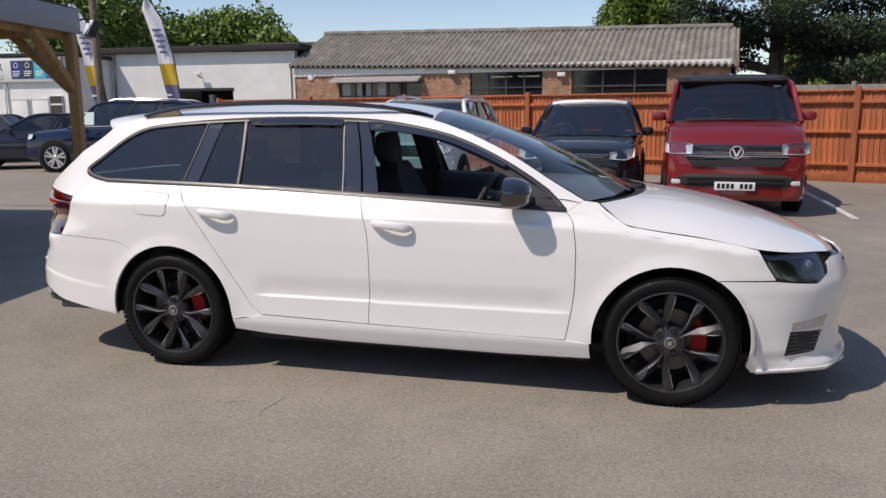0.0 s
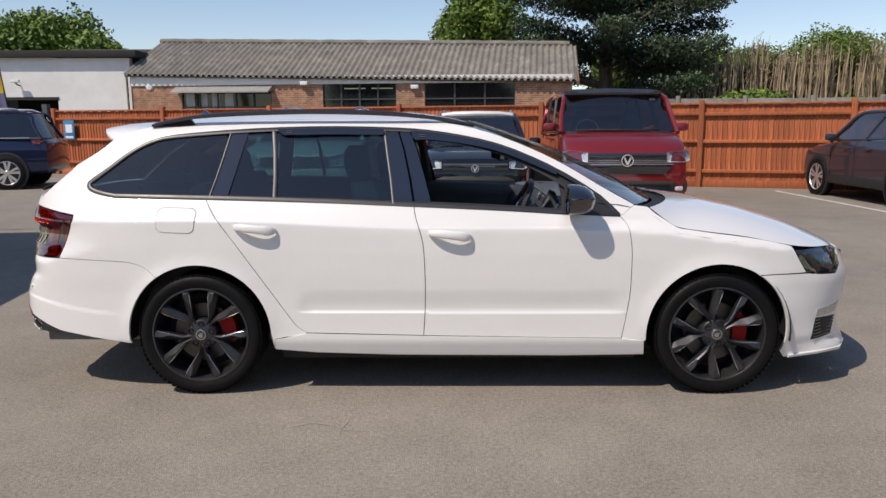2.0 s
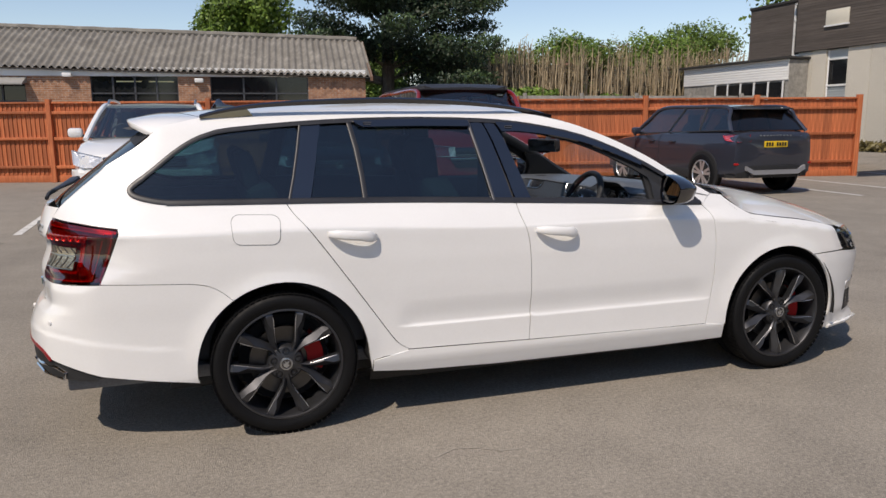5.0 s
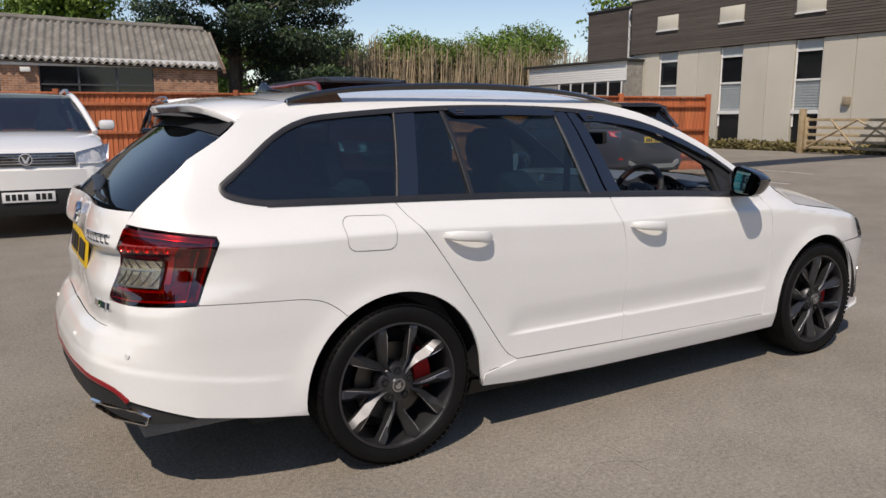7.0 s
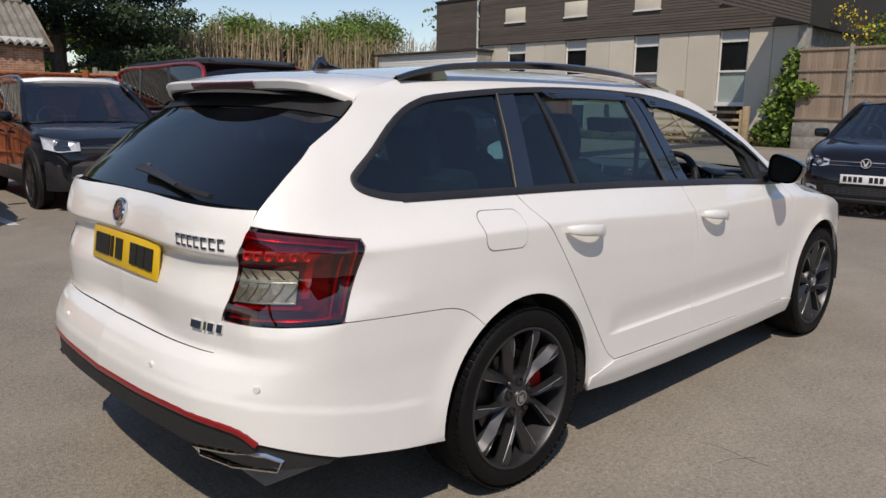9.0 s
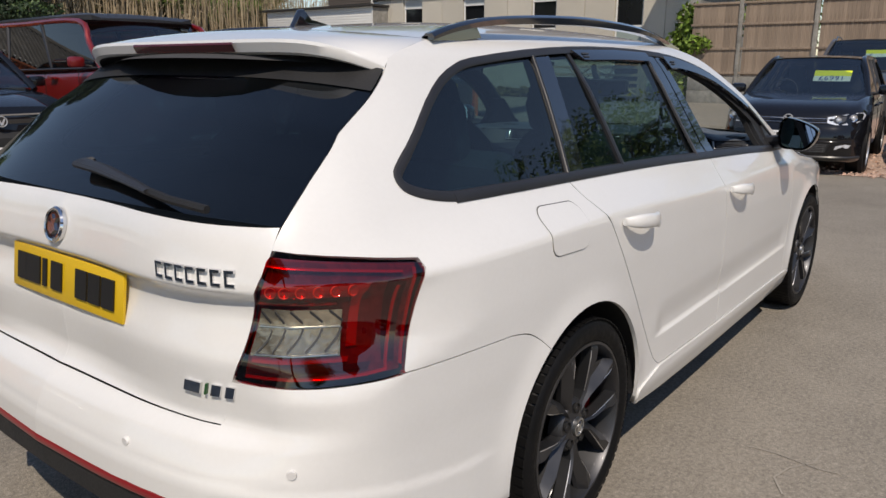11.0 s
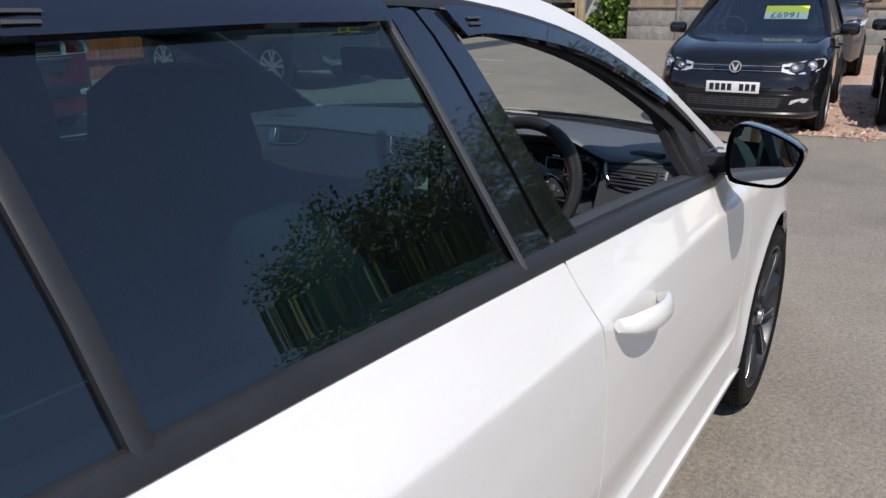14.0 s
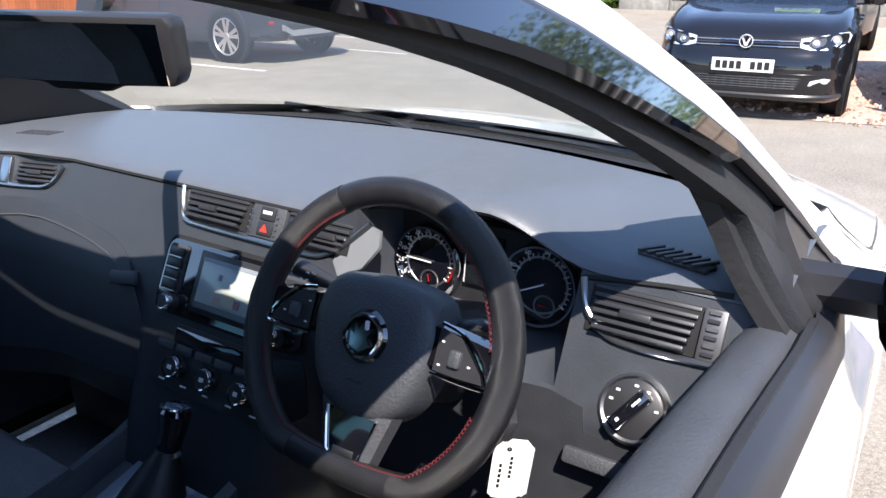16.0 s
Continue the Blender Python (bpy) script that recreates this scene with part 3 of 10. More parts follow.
part("window_frame", tube([(10.65, -0.05, 1.35), (10.65, -0.05, 2.25), (11.3, -0.05, 2.25), (11.3, -0.05, 1.35)], 0.035, 4, True), WHITE_TRIM, w)
part("window_bar", box(10.65, 11.3, -0.06, -0.02, 1.85, 1.92), WHITE_TRIM, w)
part("pipe", tube([(9.0 - 0.6, -0.08, 2.8), (8.35, -0.08, 2.2), (8.35, -0.08, 0.2)], 0.05, 6), WHITE_TRIM, show)

# telegraph pole and feather flags
pole = thing("telegraph_pole", "dark wooden telegraph pole beside the workshop", "pole")
part("pole_shaft", tube([(-14.3, 17.0, 0), (-14.32, 17.0, 4), (-14.35, 17.0, 8.5)], [0.13, 0.12, 0.10], 10), BARK, pole)
FLAG_WHITE = plain("white_flag_cloth", (0.70, 0.70, 0.76), 0.8, var=0.05)
FLAG_YELLOW = plain("yellow_flag_cloth", (0.55, 0.36, 0.03), 0.8, var=0.08)
FLAG_PURPLE = plain("purple_grey_flag_cloth", (0.13, 0.12, 0.22), 0.8, var=0.08)
for fx, fz, k in ((-12.0, 0.0, 0), (-14.75, 0.25, 1)):
    flag = thing("feather_flag", "white, purple and yellow feather flag on a bent pole", "flag", "feather flags", at=pose(fx, 17.0, 0, 0, 0, 10))
    part("flag_pole", tube([(0.62, 0, 0), (0.58, 0, 1.8), (0.42, 0, 3.2), (0.10, 0, 4.4), (-0.25, 0, 4.95), (-0.48, 0, 4.92)], [0.03, 0.025, 0.02, 0.016, 0.012, 0.008], 6), SATIN_BLACK, flag)
    for nm, z0, z1, mat in (("flag_foot", 1.75, 2.35, FLAG_PURPLE), ("flag_middle", 2.35, 3.0, FLAG_YELLOW), ("flag_head", 3.0, 4.93, FLAG_WHITE)):
        rows = []
        for i in range(9):
            z = z0 + (z1 - z0) * i / 8
            xr = lerp_table([(0, 0.62), (1.8, 0.58), (3.2, 0.42), (4.4, 0.10), (4.95, -0.25)], z)
            xl = lerp_table([(1.75, 0.20), (2.6, 0.02), (3.4, -0.14), (4.4, -0.42), (4.75, -0.52), (4.95, -0.40)], z)
            rows.append([(xl + (xr - xl) * j / 6, 0.05 * math.sin(j * 1.1 + z * 2), z) for j in range(7)])
        bm = bmesh.new()
        vr = [[bm.verts.new(p) for p in r] for r in rows]
        for a, b in zip(vr, vr[1:]):
            for j in range(6):
                bm.faces.new((a[j], a[j + 1], b[j + 1], b[j]))
        part(nm, bm, mat, flag)
    for j in range(5):
        z = 4.0 - 0.17 * j
        part("flag_mark", box(-0.18 + 0.05 * j, 0.10 + 0.05 * j - 0.05 * (j > 2), -0.075, -0.06, z, z + 0.07), plain("flag_ink", (0.10, 0.09, 0.25), 0.8), flag)
    part("flag_mark", box(0.12, 0.32, -0.075, -0.06, 2.0, 2.06), FLAG_WHITE, flag)

# --- brick unit with the corrugated roof
U0 = Matrix.Translation((-11.7, 26.3, 0)) @ pose(0, 0, 0, 0, 0, math.degrees(math.atan2(-2.1, 17.65)))
unit = thing("brick_unit", "low red brick unit with a lichened corrugated cement roof", "building", at=U0)
def eave_z(s):
    return 3.56 - 0.0225 * s
for s0, s1, z0, z1 in ((0, 2.15, 0, 3.2), (2.15, 5.93, 0, 1.3), (2.15, 5.93, 2.75, 3.2), (5.93, 8.05, 0, 3.2), (8.05, 11.0, 0, 1.3), (11.0, 12.12, 0, 3.2), (12.12, 15.63, 0, 1.3), (15.63, 17.77, 0, 3.2)):
    part("wall", box(s0, s1, 0, 0.22, z0, z1 if z0 > 2 or z1 < 2 else z1), BRICK, unit)
part("wall", box(17.55, 17.77, 0.22, 6.6, 0, 3.2), BRICK, unit)
part("wall", box(0, 0.22, 0.22, 6.6, 0, 3.2), BRICK, unit)
part("wall", box(0, 17.77, 6.4, 6.6, 0, 3.2), BRICK, unit)
bm = bmesh.new()
prism_into(bm, [(0, -0.0), (17.77, -0.0), (17.77, 0.27), (0, 0.37)], -0.06, 0.1, Matrix.Translation((0, 0, 3.02)))
part("fascia", bm, WHITE_TRIM, unit, "white fascia board", smooth=False)
part("gutter", tube([(-0.15, -0.14, eave_z(0) - 0.13), (9, -0.14, eave_z(9) - 0.13), (17.9, -0.14, eave_z(17.9) - 0.13)], 0.06, 8), GLOSS_BLACK, unit)
bm = bmesh.new()
rows = []
N = int(18.2 / 0.24) * 6
for i in range(N + 1):
    s = -0.2 + 18.2 * i / N
    wv = 0.050 * math.sin(2 * math.pi * i / 6)
    rows.append([bm.verts.new((s, y, eave_z(s) + up + wv + 0.012 * noise.noise(Vector((s * 1.3, y, 0))))) for y, up in ((-0.28, -0.10), (0.6, 0.33), (1.25, 0.64), (1.26, 0.66), (2.2, 1.09), (3.1, 1.50))])
    rows[-1] += [bm.verts.new((s, y, eave_z(s) + up + wv)) for y, up in ((3.35, 1.53), (4.4, 1.05), (6.9, -0.1))]
for a, b in zip(rows, rows[1:]):
    for k in range(len(a) - 1):
        bm.faces.new((a[k], b[k], b[k + 1], a[k + 1]))
part("roof", bm, CEMENT_ROOF, unit, "grey corrugated cement roof", angle=60)
part("ridge", tube([(-0.25 + 0.6 * k, 3.22, eave_z(0.6 * k) + 1.56 + 0.015 * (k % 2)) for k in range(31)], 0.13, 8), CEMENT_ROOF, unit)
part("verge_board", prism([(-0.3, -0.12), (3.2, 1.5), (3.2, 1.36), (-0.3, -0.28)], -0.05, 0.05, 0, Matrix.Translation((17.98, 0, eave_z(18))) @ pose(0, 0, 0, 0, 0, 90)), plain("brown_verge", (0.14, 0.08, 0.05), 0.8), unit)
for s0, s1, z1, bars in ((2.15, 5.93, 2.75, 5), (8.05, 11.0, 3.02, 4), (12.12, 15.63, 3.02, 3)):
    w = part("window", box(s0, s1, 0.10, 0.14, 1.3, z1), WINDOW_DARK, unit, "dark window")
    for k in range(bars + 1):
        x = s0 + (s1 - s0) * k / bars
        part("window_bar", box(x - 0.03, x + 0.03, 0.04, 0.12, 1.3, z1), GREY_PLASTIC, w)
    part("window_bar", box(s0, s1, 0.04, 0.12, z1 - 0.62, z1 - 0.57), GREY_PLASTIC, w)
    part("window_sill", box(s0 - 0.05, s1 + 0.05, -0.08, 0.1, 1.24, 1.31), CONCRETE, w)
for k in range(4):
    part("curtain", box(2.3 + 0.55 * k, 2.65 + 0.55 * k, 0.09, 0.10, 1.4, 2.70), BLIND, unit)
part("window_canopy", prism([(0, 0.18), (-0.55, -0.05), (-0.55, -0.10), (0, 0.0)], 1.95, 6.0, 0, Matrix.Translation((0, 0, 2.80)) @ pose(0, 0, 0, 0, 0, 0) @ Matrix(((0, 1, 0, 0), (1, 0, 0, 0), (0, 0, 1, 0), (0, 0, 0, 1)))), plain("grey_canopy_metal", (0.30, 0.29, 0.27), 0.6, var=0.15), unit, "grey metal canopy over the window")
for k in range(2):
    part("strip_light", box(8.9 + 1.1 * k, 9.75 + 1.1 * k, 0.085, 0.095, 2.82, 2.86), plain("strip_light_tube", (0.8, 0.75, 0.4), 0.5), unit)
part("floodlight", box(7.2, 7.5, -0.25, 0.0, 2.98, 3.12, 0.02), WHITE_TRIM, unit)
part("floodlight", box(11.6, 11.9, -0.2, 0.0, 2.80, 2.95, 0.02), WHITE_TRIM, unit)
part("alarm_box", lathe([(0.0005, -0.08), (0.14, -0.06), (0.16, 0.0)], 16, pose(0.8, 0, 3.0 - 0.0)), WHITE_TRIM, unit)
part("downpipe", tube([(-0.1, -0.12, 3.4), (-0.1, -0.10, 2.0), (-0.1, -0.10, 0)], 0.05, 6), GLOSS_BLACK, unit)

# --- red-brown close-boarded fence along the back of the yard
F0 = Matrix.Translation((0.03, 14.44, 0)) @ pose(0, 0, 0, 0, 0, math.degrees(math.atan2(-3.05, 9.79)))
fence = thing("yard_fence", "red-brown close-boarded timber fence with three rails", "fence", at=F0)
POSTS = [-10.95, -7.1, -3.7, 0.0, 3.62, 7.22, 10.26, 12.9, 15.35]
pm = bpy.data.meshes.new("post")
b0 = box(-0.055, 0.055, -0.075, 0.055, 0, 1.93, 0.006)
b0.to_mesh(pm)
b0.free()
pm.materials.append(FENCE_RED)
for s in POSTS:
    o = new("post", pm)
    o.parent, o.matrix_basis = fence, pose(s, 0, 0)
for a, b in zip(POSTS, POSTS[1:]):
    for z, h, d in ((0.37, 0.045, 0.055), (1.03, 0.045, 0.055), (1.63, 0.045, 0.055)):
        part("rail", prism([(a + 0.056, z - h), (b - 0.056, z - h + 0.01), (b - 0.056, z + h * 0.6), (a + 0.056, z + h * 0.6)], -0.045, 0.03, 0.006), FENCE_RED, fence)
    part("cap_rail", box(a + 0.056, b - 0.056, -0.03, 0.06, 1.83, 1.87, 0.005), FENCE_RED, fence)
    part("gravel_board", box(a + 0.056, b - 0.056, 0.0, 0.05, 0.0, 0.16, 0.005), FENCE_RED, fence)
boards = []
for v in range(3):
    me = bpy.data.meshes.new("board")
    bb = bmesh.new()
    top = 1.83 + 0.008 * (v - 1)
    prism_into(bb, [(0, 0.03 + 0.012), (0.116, 0.03 - 0.012), (0.116, 0.03 + 0.004), (0, 0.03 + 0.018)], 0.16, top, Matrix(((1, 0, 0, 0), (0, 0, 1, 0), (0, 1, 0, 0), (0, 0, 0, 1))))
    bb.to_mesh(me)
    bb.free()
    me.materials.append(FENCE_RED)
    boards.append(me)
k = 0
s = POSTS[0]
while s < POSTS[-1] - 0.05:
    o = new("board", boards[k % 3])
    o.parent, o.matrix_basis = fence, pose(s, 0, 0)
    s += 0.104
    k += 1
part("steel_end_post", box(-11.35, -11.15, -0.06, 0.08, 0, 2.05, 0.01), GREY_PLASTIC, fence)
ret = thing("fence_return", "short return of the red-brown timber fence", "fence", at=F0 @ Matrix.Translation((15.42, 0.1, 0)) @ pose(0, 0, 0, 0, 0, 62))
part("panel", box(0, 4.0, 0, 0.03, 0.1, 1.72, 0.005), FENCE_RED, ret)
for x in (0.0, 2.0, 4.0):
    part("post", box(x - 0.05, x + 0.05, -0.06, 0.05, 0, 1.8, 0.006), FENCE_RED, ret)
for z in (0.4, 1.0, 1.55):
    part("rail", box(0, 4, -0.05, 0.0, z - 0.04, z + 0.04, 0.005), FENCE_RED, ret)
notice = thing("notice_sign", "small blue and white notice fixed to the fence", "sign", at=F0)
part("sign_plate", box(-10.55, -10.17, -0.105, -0.078, 1.02, 1.58, 0.004), plain("sign_blue", (0.03, 0.20, 0.38), 0.4), notice)
part("sign_mark", box(-10.48, -10.24, -0.108, -0.105, 1.22, 1.46), WHITE_MARK, notice)
part("sign_mark", box(-10.50, -10.22, -0.108, -0.105, 1.06, 1.12), WHITE_MARK, notice)

# --- grey panel wall and hedge behind the fence
wall = thing("grey_garden_wall", "low grey concrete panel wall behind the timber fence", "wall")
for k in range(8):
    part("panel", box(7.5 + 2.4 * k, 9.85 + 2.4 * k, 24.0 - 0.25 * k, 24.08 - 0.25 * k, 0, 2.35, 0.01), CONCRETE, wall)
    part("post", box(7.38 + 2.4 * k, 7.5 + 2.4 * k, 23.95 - 0.25 * k, 24.1 - 0.25 * k, 0, 2.45, 0.01), CONCRETE, wall)
rng = random.Random(21)
hedge = tagged(new("hedge"), "tall cut-back hedge of bare pale stems with leafy patches", "hedge", kind="stuff")
bm = bmesh.new()
for k in range(520):
    x = 11.6 + 26.0 * (k + rng.random()) / 520
    y = 32.0 + rng.uniform(-0.5, 0.9) - 0.05 * (x - 12)
    h = 4.95 + rng.uniform(-0.45, 0.30) + 0.15 * math.sin(x * 2.1)
    lean = rng.gauss(0, 0.10)
    r = rng.uniform(0.018, 0.055)
    bow = rng.gauss(0, 0.06)
    tube_into(bm, [(x, y, 0.8), (x + lean * 0.3 + bow, y, h * 0.4), (x + lean * 0.7 - bow, y - 0.05, h * 0.75), (x + lean, y - 0.1, h)], [r * 1.2, r, r * 0.8, r * 0.4], 4)
    for j in range(2):
        z = rng.uniform(2.2, h)
        tube_into(bm, [(x + lean * z / h, y, z), (x + rng.uniform(-0.15, 0.15), y - 0.15, z + 0.3), (x + rng.uniform(-0.35, 0.35), y - 0.3 * rng.random(), z + rng.uniform(0.3, 0.8))], [r * 0.45, 0.014, 0.008], 3)
part("stems", bm, PALE_BARK, hedge)["kind"] = "stuff"
cs = [(11.5 + 26 * rng.random(), 31.9 + rng.uniform(0, 1.1), rng.uniform(0.8, 4.8), rng.uniform(0.4, 1.0), 0.4, rng.uniform(0.4, 1.1)) for _ in range(110)]
leaves("hedge_leaves", cs, 30000, 0.05, LEAF_BROWN, hedge, 4, kind="stuff")
cs = [(11.5 + 26 * rng.random(), 31.9 + rng.uniform(0, 0.9), rng.uniform(2.5, 4.9), rng.uniform(0.3, 0.9), 0.4, rng.uniform(0.3, 0.8)) for _ in range(16)]
leaves("hedge_leaves", cs, 9000, 0.06, LEAF, hedge, 5, kind="stuff")
# dark slab behind the stems stands in for the shade deep in the hedge
part("hedge_shade_slab", box(11.5, 38, 32.9, 33.4, 0, 4.3), plain("hedge_shade_brown", (0.03, 0.026, 0.016), 0.95, var=0.4, scale=2), hedge)["kind"] = "stuff"
shrub = tagged(new("garden_shrub"), "low yellow-green shrubs over the grey wall", "shrub", kind="stuff")
leaves("shrub_leaves", [(13.0, 24.6, 2.2, 1.6, 0.6, 0.5), (9.0, 25.0, 2.1, 0.6, 0.5, 0.4), (16.5, 24.3, 2.1, 0.9, 0.5, 0.35)], 2600, 0.09, LEAF_BRIGHT, shrub, 8, kind="stuff")

# --- trees
con = thing("conifer", "large dark green spreading conifer behind the brick unit", "tree", at=pose(8.6, 31.5, 0))
bm = bmesh.new()
tube_into(bm, [(0, 0, 0), (0.1, 0, 4), (0, 0, 9), (0, 0, 12.5)], [0.4, 0.32, 0.2, 0.05], 8)
rng = random.Random(3)
cs = []
for k in range(46):
    z = 1.6 + 10.6 * rng.random()
    reach = (5.5 if z < 7 else 5.5 * (1 - (z - 7) / 8.5)) * (0.55 + 0.5 * rng.random())
    a = rng.random() * 6.28
    px, py = reach * math.cos(a), reach * math.sin(a) * 0.8
    tube_into(bm, [(0, 0, z * 0.8), (px * 0.6, py * 0.6, z), (px, py, z + 0.2)], [0.09, 0.05, 0.015], 5)
    for j in range(3):
        f = 0.45 + 0.28 * j
        cs.append((px * f, py * f, z * (0.92 + 0.04 * j), 1.15, 1.15, 0.5))
part("trunk", bm, BARK, con)["kind"] = "stuff"
leaves("crown", cs, 110000, 0.085, LEAF_CONIFER, con, 6, 0.5, 0.45)
leaves("crown_tip", [(c[0] * 1.08, c[1] * 1.08, c[2] + 0.15, 0.9, 0.9, 0.35) for c in cs[2::3]], 14000, 0.085, leaf_material("conifer_tip", (0.03, 0.065, 0.02), (0.08, 0.13, 0.04)), con, 7, 0.4, 0.45)
for k, (x, y, h, sp, mat, sd) in enumerate(((-31, 44, 9.2, 5.0, LEAF, 31), (-25.8, 46, 8.9, 4.2, LEAF_BRIGHT, 32), (-21.6, 44, 7.3, 2.4, LEAF_BRIGHT, 33), (-38, 45, 10.5, 6, LEAF, 35), (-29, 34, 9.0, 3.8, LEAF, 36),
                                            (3.2, 52, 11.5, 4.0, LEAF_BRIGHT, 37), (24, 66, 9.0, 5.0, LEAF_BRIGHT, 38), (30, 70, 8.6, 4.5, LEAF, 39), (38, 68, 10.2, 5.5, LEAF_BRIGHT, 40), (46, 66, 10.2, 6, LEAF_BRIGHT, 41), (53, 70, 12, 6, LEAF, 42), (17, 66, 9, 3.5, LEAF, 43))):
    tree("broadleaf_tree", x, y, h, sp, mat, sd, "full green broadleaf tree in the distance", 26000, 0.15, 24, 0.3)
tree("broadleaf_tree", 30.0, 25.5, 11, 4.0, LEAF_BRIGHT, 51, "bright green tree rising behind the concrete block", 9000, 0.13, 14)
gable = thing("distant_house", "distant house with a brown roof among the trees", "house", at=pose(27.0, 50, -1.9))
part("wall", box(-3, 3, -2, 2, 0, 5.6), WHITE_WALL, gable)
part("roof", prism([(-3.4, 5.5), (0, 7.6), (3.4, 5.5)], -2.3, 2.3), plain("brown_tile", (0.22, 0.11, 0.07), 0.9, var=0.3, scale=4), gable)

# --- concrete block across the yard
blk = thing("concrete_block", "two-storey block of pebbled concrete panels under brown cladding", "building", at=pose(24.2, 0, 0))
WIN = ((20.485, 19.436), (17.255, 16.191), (13.959, 12.879), (10.477, 9.404))
edges = [22.0] + [e for w in WIN for e in w] + [7.75]
for a, b in zip(edges[0::2], edges[1::2]):
    n = 2 if a - b > 1.2 else 1
    for k in range(n):
        y1, y0 = a - (a - b) * k / n, a - (a - b) * (k + 1) / n
        part("panel", box(0, 0.25, y0 + 0.008, y1 - 0.008, 0, 4.13, 0.01), PEBBLE, blk, smooth=False)
part("wall", box(0.25, 12, 7.75, 8.0, 0, 4.13), CONCRETE, blk)
part("corner_pier", box(-0.02, 0.5, 7.5, 7.75, 0, 4.2, 0.01), CONCRETE, blk)
part("wall", box(0.6, 0.7, 7.8, 22, 0, 4.2), DEEP, blk)
for i, (a, b) in enumerate(WIN):
    w = part("window", box(0.14, 0.16, b, a, 2.72, 3.72), WINDOW_DARK, blk, "dark upright window")
    part("window_head", box(0.10, 0.17, b, a, 3.74, 4.08), BLIND, w)
    part("window_frame", tube([(0.10, b + 0.03, 1.0), (0.10, b + 0.03, 4.1), (0.10, a - 0.03, 4.1), (0.10, a - 0.03, 1.0)], 0.04, 4), WHITE_TRIM, w)
    part("transom", box(0.07, 0.15, b, a, 3.70, 3.75), WHITE_TRIM, w)
    part("transom", box(0.07, 0.15, b, a, 2.66, 2.73), WHITE_TRIM, w)
    if i < 3:
        pn = part("louvre_panel", box(0.15, 0.17, b, a, 1.62, 2.68), BLIND, w)
        for k in range(10):
            part("louvre", box(0.12, 0.16, b + 0.04, a - 0.04, 1.66 + 0.1 * k, 1.70 + 0.1 * k), BLIND, pn)
    else:
        part("lower_pane", box(0.14, 0.16, b, a, 1.62, 2.68), plain("greenish_pane", (0.30, 0.36, 0.34), 0.15, var=0.1, scale=2), w)
    part("lower_window", box(0.14, 0.16, b, a, 0.25, 1.45), WINDOW_DARK, w)
    part("window_sill", box(0.02, 0.16, b - 0.03, a + 0.03, 1.48, 1.62), WHITE_TRIM, w)
for k in range(22):
    z = 4.15 + 0.105 * k
    part("cladding_board", prism([(-0.10, z), (-0.085, z + 0.115), (-0.05, z + 0.115), (-0.05, z)], 7.45, 22.1, 0), BROWN_BOARD, blk)
    part("cladding_board", prism([(7.40 - 7.45, z), (-0.035, z + 0.115), (0, z + 0.115), (0, z)], 0, 12, 0, Matrix.Translation((-0.05, 7.45, 0)) @ pose(0, 0, 0, 0, 0, -90) @ pose(0, 0, 0, 0, 0, 180)), BROWN_BOARD, blk)
    part("cladding_board", prism([(0.80, z - 0.0), (0.815, z + 0.115), (0.85, z + 0.115), (0.85, z)], 22.6, 26.0, 0), BROWN_BOARD, blk)
part("upper_wall", box(-0.05, 12, 7.45, 22.2, 4.13, 6.46), DARK_FELT, blk)
part("upper_wall", box(0.85, 12, 22.2, 26.0, 0, 6.40), DARK_FELT, blk)
part("parapet", box(-0.16, 12, 7.35, 22.3, 6.46, 6.62, 0.02), WHITE_TRIM, blk)
part("parapet", box(0.75, 12, 22.3, 26.05, 6.40, 6.52, 0.02), DARK_FELT, blk)
tw = part("stair_window", box(0.30, 0.36, 22.12, 22.62, 4.0, 6.2), WINDOW_DARK, blk, "tall narrow stair window")
for z in (4.05, 4.9, 5.5, 6.2):
    part("window_bar", box(0.25, 0.32, 22.1, 22.64, z - 0.04, z + 0.04), WHITE_TRIM, tw)
for y in (22.12, 22.62):
    part("window_bar", box(0.25, 0.32, y - 0.035, y + 0.035, 4.0, 6.24), WHITE_TRIM, tw)
for a, b in ((20.54, 19.41), (17.28, 16.16), (13.94, 12.83), (10.45, 9.35)):
    v = part("clerestory_window", box(-0.13, -0.08, b, a, 5.06, 5.64, 0.01), plain("cream_panel", (0.62, 0.58, 0.48), 0.6), blk, "small cream panel in the cladding")
    part("window_sill", box(-0.17, -0.08, b - 0.03, a + 0.03, 5.0, 5.06), WHITE_TRIM, v)
part("wall_lamp", box(-0.15, 0.0, 11.7, 11.95, 1.75, 2.05, 0.03), plain("tan_lamp", (0.30, 0.24, 0.17), 0.7), blk)
part("pipe", tube([(-0.02, 18.6, 4.1), (-0.02, 18.6, 6.4)], 0.03, 6), CONCRETE, blk)

hut = thing("white_hut", "low white boarded hut against the concrete block", "hut", at=pose(23.2, 0, 0))
for k in range(8):
    part("board", box(-0.03, 0.02, 21.4, 28.4, 2.98 + 0.108 * k, 3.082 + 0.108 * k, 0.004), WHITE_TRIM, hut)
part("wall", box(0.02, 3.0, 21.4, 28.4, 0, 3.8), CONCRETE, hut)
part("roof", box(-0.2, 3.2, 21.3, 28.6, 3.82, 3.92, 0.02), DARK_FELT, hut)
w = part("window", box(-0.02, 0.03, 21.6, 26.0, 2.0, 2.9), WINDOW_DARK, hut)
for k in range(6):
    part("window_bar", box(-0.05, 0.02, 21.6 + 0.86 * k, 21.68 + 0.86 * k, 2.0, 2.95), WHITE_TRIM, w)

